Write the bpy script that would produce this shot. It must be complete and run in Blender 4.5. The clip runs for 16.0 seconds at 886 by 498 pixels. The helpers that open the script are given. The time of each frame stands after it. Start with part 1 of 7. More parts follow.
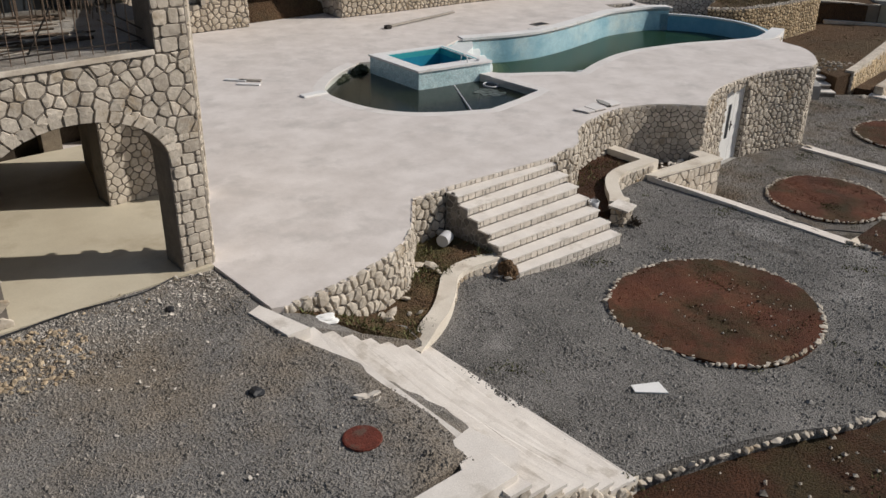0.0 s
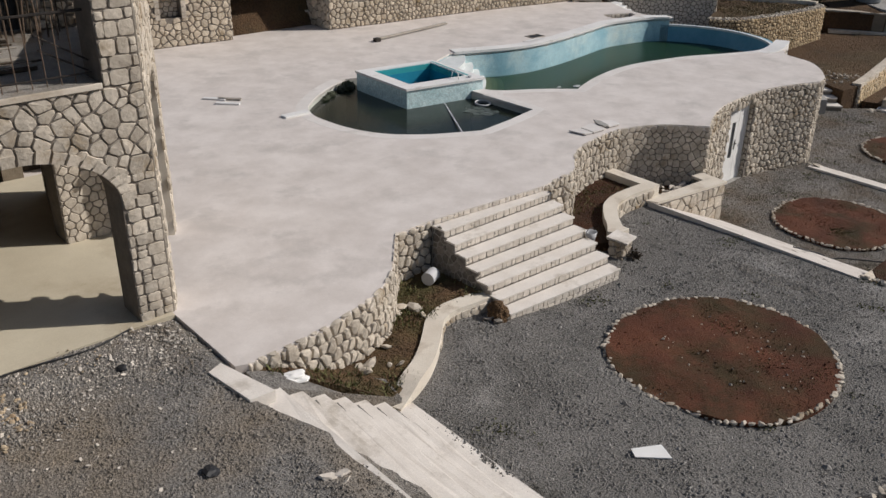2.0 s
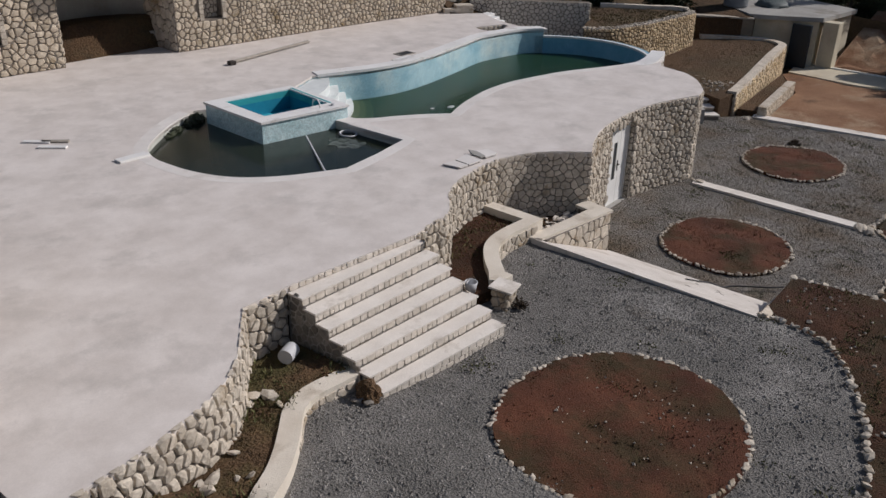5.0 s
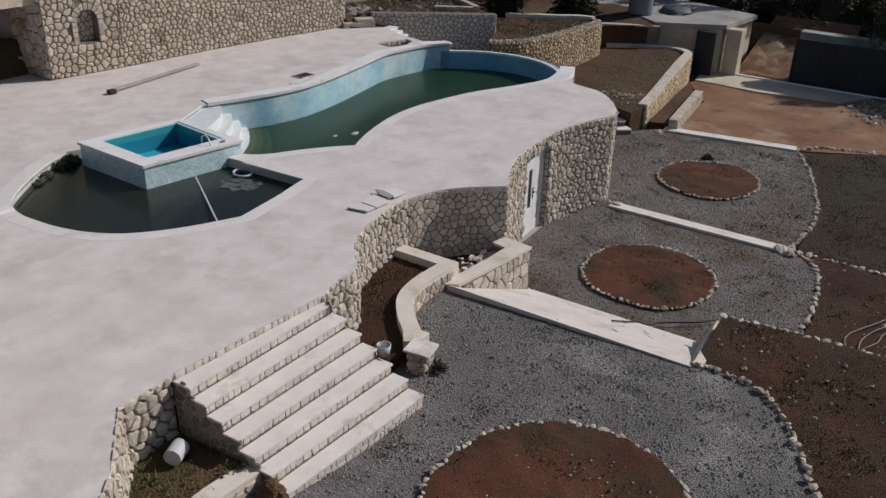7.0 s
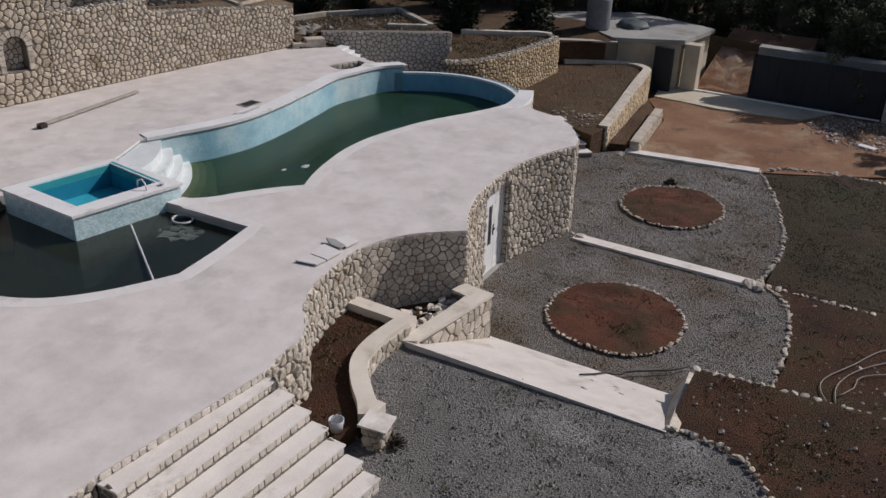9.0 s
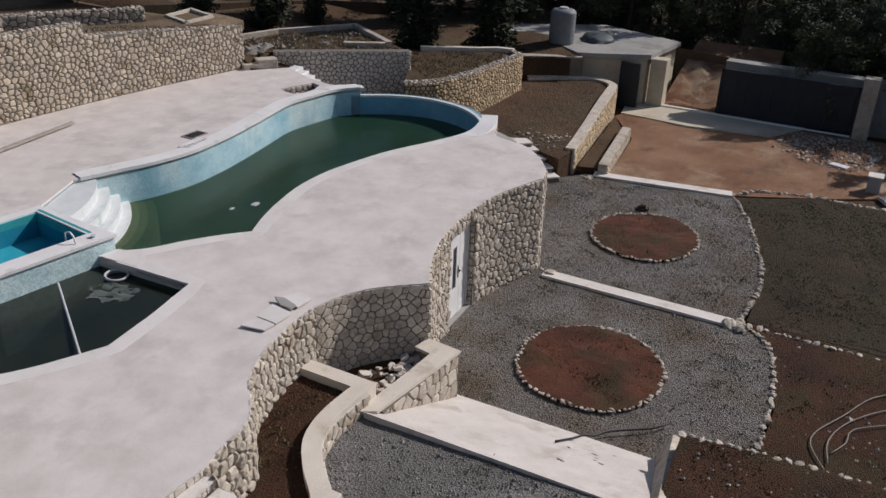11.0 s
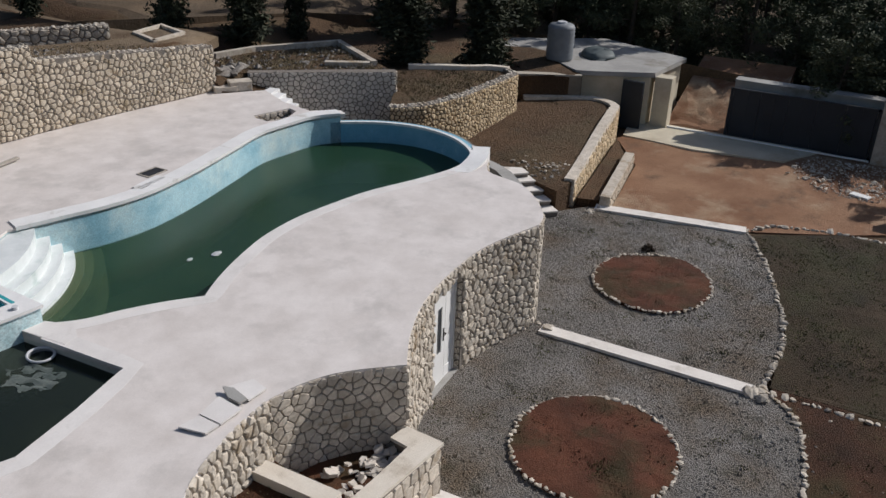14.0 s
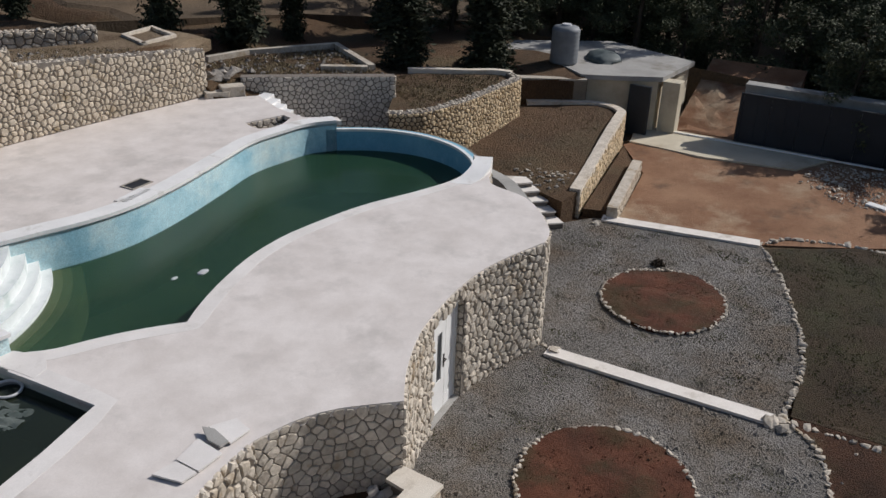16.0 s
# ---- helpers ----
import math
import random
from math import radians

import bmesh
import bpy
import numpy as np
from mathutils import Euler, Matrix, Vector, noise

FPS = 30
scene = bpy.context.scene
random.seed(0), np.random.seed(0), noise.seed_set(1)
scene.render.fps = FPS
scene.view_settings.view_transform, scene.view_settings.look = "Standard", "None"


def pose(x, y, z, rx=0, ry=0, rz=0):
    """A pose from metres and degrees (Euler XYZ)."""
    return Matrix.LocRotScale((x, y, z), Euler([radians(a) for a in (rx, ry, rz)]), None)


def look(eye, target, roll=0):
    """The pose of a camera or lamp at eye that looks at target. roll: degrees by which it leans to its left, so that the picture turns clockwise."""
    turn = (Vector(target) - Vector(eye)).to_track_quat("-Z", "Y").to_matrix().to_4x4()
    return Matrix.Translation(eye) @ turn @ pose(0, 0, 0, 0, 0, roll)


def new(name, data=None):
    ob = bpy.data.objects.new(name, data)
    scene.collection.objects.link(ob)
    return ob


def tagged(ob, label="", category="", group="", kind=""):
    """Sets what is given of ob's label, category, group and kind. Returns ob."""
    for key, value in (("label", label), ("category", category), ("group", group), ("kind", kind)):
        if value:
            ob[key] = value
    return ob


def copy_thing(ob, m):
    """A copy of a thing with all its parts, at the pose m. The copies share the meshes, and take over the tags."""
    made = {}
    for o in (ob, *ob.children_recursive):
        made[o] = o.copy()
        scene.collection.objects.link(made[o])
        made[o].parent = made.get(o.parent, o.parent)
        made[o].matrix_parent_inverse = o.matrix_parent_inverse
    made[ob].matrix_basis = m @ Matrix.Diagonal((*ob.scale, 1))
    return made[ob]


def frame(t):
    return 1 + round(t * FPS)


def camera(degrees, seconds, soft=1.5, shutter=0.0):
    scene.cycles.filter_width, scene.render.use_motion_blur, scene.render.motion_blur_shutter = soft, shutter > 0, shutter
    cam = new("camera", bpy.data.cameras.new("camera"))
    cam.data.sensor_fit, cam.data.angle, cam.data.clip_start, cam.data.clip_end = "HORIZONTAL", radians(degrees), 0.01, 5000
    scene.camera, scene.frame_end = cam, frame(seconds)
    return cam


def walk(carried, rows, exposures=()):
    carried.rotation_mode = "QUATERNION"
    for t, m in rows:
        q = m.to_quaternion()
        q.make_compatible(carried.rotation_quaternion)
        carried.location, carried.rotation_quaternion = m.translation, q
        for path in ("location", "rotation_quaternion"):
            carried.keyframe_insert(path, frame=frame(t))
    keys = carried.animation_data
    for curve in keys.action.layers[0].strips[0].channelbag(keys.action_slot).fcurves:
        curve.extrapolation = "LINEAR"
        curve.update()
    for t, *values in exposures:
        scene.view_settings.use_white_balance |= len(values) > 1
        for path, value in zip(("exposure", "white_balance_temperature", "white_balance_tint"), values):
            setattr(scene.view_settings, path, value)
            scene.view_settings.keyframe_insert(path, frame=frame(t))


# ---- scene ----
cam = camera(54.6, 16.0, soft=1.5)
METRES, EYE, TILT, LEAN, TURN = 12.0, 8.7, 0.0, 0.0, -41.8
ROWS = [
    (0.0, 0.0, 0.0, 0.0, 0.48, -26.27, -0.97),
    (0.5, 0.003, 0.0196, 0.0028, 0.47, -26.29, -0.94),
    (1.0, 0.007, 0.0483, 0.005, 0.46, -26.24, -0.94),
    (1.5, 0.0132, 0.0849, 0.0075, 0.49, -26.12, -0.95),
    (2.0, 0.0192, 0.1078, 0.0067, 0.41, -26.15, -0.93),
    (2.5, 0.0249, 0.1337, 0.0073, -2.15, -26.14, -1.0),
    (3.0, 0.0318, 0.1584, 0.0087, -5.04, -26.04, -1.09),
    (3.5, 0.0393, 0.1851, 0.0087, -4.99, -26.08, -1.09),
    (4.0, 0.047, 0.2164, 0.0082, -4.95, -26.12, -1.08),
    (4.2, 0.0502, 0.2298, 0.0083, -5.35, -26.06, -1.09),
    (6.3, 0.0829, 0.3794, 0.0209, -11.09, -25.91, -1.39),
    (6.5, 0.0854, 0.3933, 0.0239, -11.78, -25.9, -1.41),
    (7.0, 0.0912, 0.4258, 0.0324, -13.79, -25.87, -1.52),
    (7.5, 0.098, 0.453, 0.0399, -15.13, -25.8, -1.61),
    (8.0, 0.1073, 0.483, 0.0492, -16.45, -25.76, -1.7),
    (8.5, 0.1154, 0.5119, 0.059, -16.8, -25.74, -1.76),
    (9.0, 0.1226, 0.5356, 0.0652, -16.71, -25.76, -1.79),
    (9.2, 0.1258, 0.5458, 0.0675, -16.62, -25.8, -1.8),
    (11.5, 0.182, 0.7007, 0.0914, -19.67, -25.59, -1.89),
    (12.0, 0.1972, 0.7336, 0.0929, -19.61, -25.6, -1.88),
    (12.5, 0.211, 0.7626, 0.0926, -19.58, -25.6, -1.88),
    (13.0, 0.2253, 0.7923, 0.093, -19.56, -25.6, -1.89),
    (13.5, 0.2433, 0.8267, 0.0927, -19.52, -25.59, -1.91),
    (14.0, 0.2577, 0.8564, 0.0935, -19.5, -25.54, -1.91),
    (14.5, 0.2676, 0.8831, 0.093, -19.48, -25.54, -1.93),
    (15.0, 0.2745, 0.9029, 0.0921, -19.45, -25.52, -1.95),
    (15.5, 0.2795, 0.9174, 0.0878, -19.44, -25.58, -2.0),
    (16.0, 0.2889, 0.9426, 0.0852, -19.43, -25.59, -1.99),
]
EXPOSED = [(0.0, -0.17, 6500, 10), (2.0, -0.21, 6450, 11), (4.0, -0.33, 6350, 13), (6.5, -0.37, 6200, 14), (8.0, -0.38, 6200, 15), (11.5, -0.23, 6250, 15), (12.5, -0.15, 6150, 12), (16.0, -0.09, 6200, 11)]
walk(cam, [(t, pose(0, 0, EYE, TILT, LEAN, TURN) @ pose(METRES * x, METRES * y, METRES * z, 90 + pitch, roll, yaw)) for t, x, y, z, yaw, pitch, roll in ROWS], EXPOSED)

# ---- light ----
SUN_AZ, SUN_EL = -33.0, 36.0      # degrees from +x towards +y, and above the horizon
world = bpy.data.worlds.new("world")
scene.world = world
world.use_nodes = True
wn = world.node_tree.nodes
sky = wn.new("ShaderNodeTexSky")
sky.sky_type, sky.sun_disc = "NISHITA", False
sky.sun_elevation, sky.sun_rotation = radians(SUN_EL), radians(90 - SUN_AZ)
sky.dust_density, sky.ozone_density = 1.5, 1.0
world.node_tree.links.new(sky.outputs[0], wn["Background"].inputs[0])
wn["Background"].inputs[1].default_value = 0.072
sun = new("sun", bpy.data.lights.new("sun", "SUN"))
sun.data.energy, sun.data.angle, sun.data.color = 4.3, radians(0.6), (1.0, 0.95, 0.88)
sd = Vector((math.cos(radians(SUN_AZ)) * math.cos(radians(SUN_EL)), math.sin(radians(SUN_AZ)) * math.cos(radians(SUN_EL)), math.sin(radians(SUN_EL))))
sun.matrix_world = look(sd * 60, (0, 0, 0))

# ---- levels in metres ----
D, Z0, Z1, Z2 = 2.54, 2.56, 1.26, 0.05
WATER, KIDWATER, SPA = 1.68, 2.34, 2.87


# ---- materials ----
def mat(name, lo, hi, scale=3.0, rough=0.85, bump=0.3, bump_scale=60.0, fine=0.25, stain=None, stain_scale=0.6, stain_amount=0.5, metal=0.0, vary=0.0, spec=0.3, bump_dist=0.01, second=None):
    """A surface with colour between lo and hi in broad patches, fine grain, stains of a third colour and bump."""
    m = bpy.data.materials.new(name)
    m.use_nodes = True
    n, link = m.node_tree.nodes, m.node_tree.links.new
    b = n["Principled BSDF"]
    b.inputs["Roughness"].default_value, b.inputs["Metallic"].default_value = rough, metal
    b.inputs["Specular IOR Level"].default_value = spec
    geo = n.new("ShaderNodeNewGeometry")

    def tex(s, detail=5.0, r=0.6):
        t = n.new("ShaderNodeTexNoise")
        t.inputs["Scale"].default_value, t.inputs["Detail"].default_value, t.inputs["Roughness"].default_value = s, detail, r
        link(geo.outputs["Position"], t.inputs["Vector"])
        return t.outputs["Fac"]

    def ramp(fac, a, z):
        r = n.new("ShaderNodeMapRange")
        r.inputs["From Min"].default_value, r.inputs["From Max"].default_value = a, z
        link(fac, r.inputs["Value"])
        return r.outputs["Result"]

    def mix(kind, fac, a, c):
        x = n.new("ShaderNodeMix")
        x.data_type, x.blend_type = "RGBA", kind
        for sock, v in ((x.inputs[0], fac), (x.inputs[6], a), (x.inputs[7], c)):
            if isinstance(v, (int, float)):
                sock.default_value = v
            elif isinstance(v, tuple):
                sock.default_value = (*v, 1)
            else:
                link(v, sock)
        return x.outputs[2]

    col = mix("MIX", ramp(tex(scale), 0.3, 0.7), lo, hi)
    if vary:
        info = n.new("ShaderNodeObjectInfo")
        add = n.new("ShaderNodeMath")
        add.operation = "ADD"
        link(info.outputs["Random"], add.inputs[0])
        link(geo.outputs["Random Per Island"], add.inputs[1])
        fr = n.new("ShaderNodeMath")
        fr.operation = "FRACT"
        link(add.outputs[0], fr.inputs[0])
        mr = n.new("ShaderNodeMapRange")
        mr.inputs["To Min"].default_value, mr.inputs["To Max"].default_value = 1 - vary, 1 + vary
        link(fr.outputs[0], mr.inputs["Value"])
        hsv = n.new("ShaderNodeHueSaturation")
        link(mr.outputs["Result"], hsv.inputs["Value"])
        link(col, hsv.inputs["Color"])
        col = hsv.outputs["Color"]
    if stain:
        col = mix("MIX", ramp(tex(stain_scale, 6.0, 0.65), 0.62 - 0.2 * stain_amount, 0.68), col, stain)
    if second:
        col = mix("MIX", ramp(tex(second[1], 7.0, 0.7), 0.66 - 0.2 * second[2], 0.72), col, second[0])
    g = ramp(tex(bump_scale, 3.0), 0.25, 0.75)
    gr = n.new("ShaderNodeMapRange")
    gr.inputs["To Min"].default_value, gr.inputs["To Max"].default_value = 1 - fine, 1 + fine
    link(g, gr.inputs["Value"])
    v = n.new("ShaderNodeVectorMath")
    v.operation = "SCALE"
    link(col, v.inputs[0])
    link(gr.outputs["Result"], v.inputs["Scale"])
    link(v.outputs[0], b.inputs["Base Color"])
    bm = n.new("ShaderNodeBump")
    bm.inputs["Strength"].default_value, bm.inputs["Distance"].default_value = bump, bump_dist
    link(g, bm.inputs["Height"])
    link(bm.outputs[0], b.inputs["Normal"])
    return m


M_DECK = mat("cream_deck_tile", (0.57, 0.515, 0.475), (0.71, 0.655, 0.615), 1.7, 0.6, 0.06, 40, 0.05, (0.52, 0.475, 0.44), 0.9, 0.5)
M_COPING = mat("white_coping", (0.68, 0.665, 0.645), (0.78, 0.765, 0.745), 2.0, 0.6, 0.08, 50, 0.05, (0.55, 0.52, 0.48), 1.5, 0.2)
M_EDGE = mat("cream_pool_edge", (0.64, 0.60, 0.565), (0.745, 0.705, 0.67), 1.8, 0.6, 0.08, 45, 0.05, (0.56, 0.52, 0.48), 1.2, 0.3)
M_PSTEP = mat("weathered_white_mosaic", (0.58, 0.61, 0.60), (0.72, 0.74, 0.73), 3.0, 0.5, 0.1, 60, 0.1, (0.46, 0.52, 0.50), 1.5, 0.4)
M_STONE = mat("limestone", (0.40, 0.343, 0.275), (0.565, 0.505, 0.425), 4.0, 0.9, 0.35, 16, 0.14, (0.30, 0.23, 0.15), 1.6, 0.35, vary=0.2, bump_dist=0.02)
M_STONE_Y = mat("yellow_limestone", (0.44, 0.365, 0.275), (0.60, 0.52, 0.415), 5.0, 0.9, 0.35, 16, 0.14, (0.30, 0.23, 0.14), 2.0, 0.3, vary=0.16, bump_dist=0.02)
M_STONE_W = mat("golden_limestone", (0.47, 0.355, 0.215), (0.64, 0.505, 0.335), 5.0, 0.9, 0.35, 16, 0.14, (0.33, 0.24, 0.13), 2.0, 0.3, vary=0.18, bump_dist=0.02)
M_BRICK = mat("broken_brick", (0.31, 0.225, 0.14), (0.45, 0.365, 0.255), 6, 0.9, 0.3, 30, 0.15, vary=0.3)
M_FLOOR = mat("sandy_screed", (0.48, 0.42, 0.315), (0.58, 0.52, 0.40), 0.9, 0.85, 0.15, 40, 0.06, (0.40, 0.335, 0.24), 0.5, 0.5)
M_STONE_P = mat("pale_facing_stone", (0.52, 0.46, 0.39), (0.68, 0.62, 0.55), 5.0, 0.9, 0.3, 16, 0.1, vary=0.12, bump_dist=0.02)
M_DIRT = mat("dark_planter_earth", (0.075, 0.045, 0.023), (0.155, 0.092, 0.048), 1.4, 0.97, 1.0, 22, 0.35, (0.075, 0.066, 0.024), 0.9, 0.7, bump_dist=0.05)
M_DUST = mat("dusty_yard_gravel", (0.155, 0.145, 0.135), (0.26, 0.243, 0.222), 0.8, 0.95, 1.0, 30, 0.45, (0.25, 0.205, 0.155), 0.45, 0.75, bump_dist=0.03, second=((0.085, 0.078, 0.066), 1.2, 0.3))
M_TEAL = mat("teal_band", (0.03, 0.27, 0.30), (0.05, 0.36, 0.38), 2, 0.5, 0.05, 60, 0.06)
M_CRUMB = mat("mortar_dust", (0.25, 0.228, 0.20), (0.38, 0.352, 0.315), 1.5, 0.95, 0.8, 40, 0.35, (0.22, 0.18, 0.135), 1.0, 0.5, bump_dist=0.02)
# brown for walls in shade, with some of that shade put into the colour
M_BARE = mat("shaded_brown_wall", (0.16, 0.13, 0.095), (0.25, 0.205, 0.15), 1.5, 0.9, 0.4, 30, 0.12, (0.12, 0.095, 0.07), 0.8, 0.5)
# tank grey, darkened for the shaded side of the pale tank
M_TANK = mat("darkened_tank_plastic", (0.15, 0.16, 0.17), (0.22, 0.23, 0.24), 2, 0.6, 0.05, 40, 0.06)
M_MORTAR = mat("mortar", (0.15, 0.13, 0.11), (0.22, 0.19, 0.16), 6, 0.95, 0.5, 60, 0.2)
M_PLASTER = mat("cream_render", (0.60, 0.53, 0.44), (0.70, 0.64, 0.55), 1.5, 0.8, 0.25, 45, 0.07, (0.42, 0.35, 0.27), 1.2, 0.45)
M_STEP = mat("cream_step_slab", (0.66, 0.605, 0.545), (0.775, 0.722, 0.66), 2.2, 0.7, 0.2, 45, 0.07, (0.52, 0.465, 0.40), 1.6, 0.3)
M_RAMP = mat("cream_concrete_ramp", (0.53, 0.485, 0.44), (0.63, 0.585, 0.54), 2.0, 0.75, 0.2, 45, 0.08, (0.45, 0.40, 0.35), 1.3, 0.4)
M_GRAVEL = mat("grey_gravel", (0.131, 0.124, 0.114), (0.222, 0.209, 0.194), 0.7, 0.95, 1.0, 30, 0.45, (0.30, 0.285, 0.265), 0.4, 0.3, bump_dist=0.03, second=((0.066, 0.060, 0.050), 1.1, 0.25))
M_PEBBLE = mat("gravel_stone", (0.131, 0.124, 0.114), (0.313, 0.294, 0.270), 9, 0.9, 0.3, 60, 0.2, vary=0.45, second=((0.080, 0.072, 0.060), 1.1, 0.3))
M_PEBBLE2 = mat("brownish_gravel_stone", (0.138, 0.125, 0.112), (0.300, 0.276, 0.248), 9, 0.9, 0.3, 60, 0.2, (0.155, 0.122, 0.088), 0.6, 0.9, vary=0.4, second=((0.058, 0.055, 0.036), 1.3, 0.5))
M_PEBBLE3 = mat("yard_gravel_stone", (0.130, 0.118, 0.104), (0.295, 0.268, 0.235), 9, 0.9, 0.3, 60, 0.2, (0.20, 0.165, 0.125), 0.45, 0.6, vary=0.45, second=((0.075, 0.068, 0.056), 1.2, 0.4))
M_DROCK = mat("weathered_rock_and_flank_shade", (0.13, 0.115, 0.10), (0.30, 0.27, 0.235), 4, 0.95, 0.5, 20, 0.2, vary=0.3)
M_SOIL = mat("red_soil", (0.052, 0.019, 0.010), (0.120, 0.043, 0.022), 1.0, 0.97, 0.35, 40, 0.4, (0.044, 0.034, 0.014), 0.7, 0.85, bump_dist=0.05, second=((0.026, 0.024, 0.009), 0.9, 0.6))
M_BROWN = mat("brown_earth", (0.052, 0.030, 0.015), (0.110, 0.064, 0.033), 0.35, 0.97, 0.7, 14, 0.3, (0.092, 0.068, 0.036), 0.4, 0.7, bump_dist=0.06, second=((0.034, 0.022, 0.013), 0.8, 0.5))
M_REDBROWN = mat("dark_red_earth", (0.029, 0.013, 0.006), (0.078, 0.031, 0.0145), 0.9, 0.97, 0.6, 30, 0.5, (0.047, 0.036, 0.014), 0.7, 0.85, bump_dist=0.06, second=((0.022, 0.019, 0.010), 1.4, 0.35))
M_PLOT = mat("weedy_dark_earth", (0.024, 0.016, 0.008), (0.056, 0.036, 0.019), 0.8, 0.97, 0.6, 26, 0.5, (0.034, 0.034, 0.013), 0.45, 0.9, bump_dist=0.05, second=((0.016, 0.015, 0.008), 1.1, 0.55))
M_GRAVEL2 = mat("brown_grey_gravel", (0.135, 0.123, 0.110), (0.235, 0.217, 0.197), 0.5, 0.95, 1.0, 28, 0.5, (0.135, 0.104, 0.074), 0.6, 0.9, bump_dist=0.04, second=((0.050, 0.048, 0.030), 1.3, 0.5))
M_TRACK = mat("earth_track", (0.170, 0.079, 0.040), (0.29, 0.165, 0.095), 0.4, 0.95, 0.5, 26, 0.25, (0.36, 0.27, 0.18), 0.35, 0.5, bump_dist=0.04, second=((0.088, 0.056, 0.035), 0.55, 0.55))
M_STRAWY = mat("straw_covered_earth", (0.125, 0.088, 0.054), (0.215, 0.160, 0.105), 0.6, 0.97, 0.7, 16, 0.3, (0.10, 0.066, 0.038), 0.5, 0.6, bump_dist=0.05)
M_POOL = mat("pool_mosaic", (0.26, 0.47, 0.56), (0.50, 0.69, 0.73), 1.1, 0.35, 0.2, 34, 0.24, (0.66, 0.77, 0.75), 0.6, 0.6)
# pool mosaic again, darker and bluer for the shaded end wall
M_POOL_END = mat("shaded_pool_mosaic", (0.13, 0.33, 0.46), (0.24, 0.47, 0.58), 1.3, 0.35, 0.2, 34, 0.2, (0.34, 0.55, 0.62), 0.7, 0.4)
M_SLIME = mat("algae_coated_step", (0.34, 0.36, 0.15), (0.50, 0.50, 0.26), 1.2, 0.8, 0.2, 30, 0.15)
M_LITTER = mat("pine_litter", (0.075, 0.054, 0.034), (0.150, 0.105, 0.066), 0.4, 0.97, 0.5, 12, 0.3, (0.11, 0.084, 0.056), 0.25, 0.5, bump_dist=0.05)
M_SPA = mat("spa_mosaic", (0.38, 0.54, 0.56), (0.62, 0.75, 0.76), 6, 0.4, 0.3, 26, 0.32)
M_SPA_FLOOR = mat("pale_turquoise_floor", (0.02, 0.30, 0.40), (0.04, 0.40, 0.50), 2, 0.6, 0.05, 60, 0.06)
M_SPA_IN = mat("turquoise_lining", (0.010, 0.19, 0.30), (0.018, 0.26, 0.37), 2, 0.6, 0.05, 60, 0.05)
# algae again, dimmed in two stages for the light lost in deeper water
M_SLIME_B = mat("algae_step_depth_faded", (0.20, 0.24, 0.10), (0.30, 0.33, 0.15), 1.2, 0.8, 0.2, 30, 0.15)
M_SLIME_C = mat("algae_step_depth_faded_2", (0.09, 0.13, 0.055), (0.15, 0.19, 0.08), 1.2, 0.8, 0.2, 30, 0.15)
M_KIDWALL = mat("stained_pool_plaster", (0.44, 0.45, 0.40), (0.60, 0.60, 0.55), 2.5, 0.7, 0.1, 50, 0.08, (0.26, 0.27, 0.20), 1.4, 0.5)
M_SLIMY = mat("dark_wet_algae", (0.020, 0.026, 0.012), (0.052, 0.058, 0.030), 6, 0.6, 0.6, 30, 0.3, bump_dist=0.03)
M_ALGAE = mat("pool_floor_algae", (0.03, 0.05, 0.02), (0.06, 0.08, 0.03), 1.0, 0.9, 0.3, 20, 0.2)
M_WHITE = mat("white_painted_metal", (0.75, 0.735, 0.71), (0.82, 0.81, 0.785), 3, 0.4, 0.05, 60, 0.03)
M_GLASSD = mat("dark_pane", (0.03, 0.035, 0.04), (0.05, 0.055, 0.06), 2, 0.35, 0.0, 60, 0.0, spec=0.6)
M_IRON = mat("dark_iron", (0.03, 0.028, 0.026), (0.06, 0.05, 0.045), 8, 0.6, 0.2, 60, 0.1, metal=0.5)
M_GATE = mat("dark_blue_steel", (0.012, 0.016, 0.022), (0.02, 0.026, 0.034), 1, 0.5, 0.1, 40, 0.05)
M_CONC = mat("grey_concrete", (0.26, 0.25, 0.235), (0.38, 0.365, 0.34), 0.8, 0.9, 0.3, 40, 0.1, (0.2, 0.18, 0.15), 0.6, 0.4)
M_WOOD = mat("grey_timber", (0.26, 0.23, 0.195), (0.37, 0.335, 0.285), 6, 0.8, 0.3, 50, 0.15)
M_RUST = mat("rusty_iron", (0.075, 0.020, 0.013), (0.150, 0.036, 0.022), 5, 0.85, 0.5, 40, 0.25, (0.10, 0.06, 0.045), 4.0, 0.2)
M_DKWOOD = mat("dark_timber", (0.07, 0.058, 0.045), (0.13, 0.105, 0.08), 6, 0.85, 0.3, 50, 0.15)
M_RUSTY = mat("weathered_rod", (0.12, 0.085, 0.06), (0.2, 0.14, 0.1), 8, 0.8, 0.2, 60, 0.15)
M_PIPE = mat("pale_plastic", (0.45, 0.45, 0.46), (0.56, 0.56, 0.57), 3, 0.5, 0.05, 40, 0.05)
M_BLACK = mat("black_plastic_and_dark_openings", (0.018, 0.018, 0.02), (0.03, 0.03, 0.032), 3, 0.5, 0.05, 40, 0.05)
M_TARP = mat("grey_green_tarpaulin", (0.055, 0.070, 0.072), (0.10, 0.12, 0.12), 2, 0.6, 0.3, 12, 0.1)
M_FILM = mat("wet_grey_film", (0.06, 0.075, 0.066), (0.13, 0.145, 0.13), 4, 0.3, 0.3, 20, 0.25)
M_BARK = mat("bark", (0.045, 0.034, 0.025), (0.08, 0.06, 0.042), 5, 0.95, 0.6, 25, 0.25)
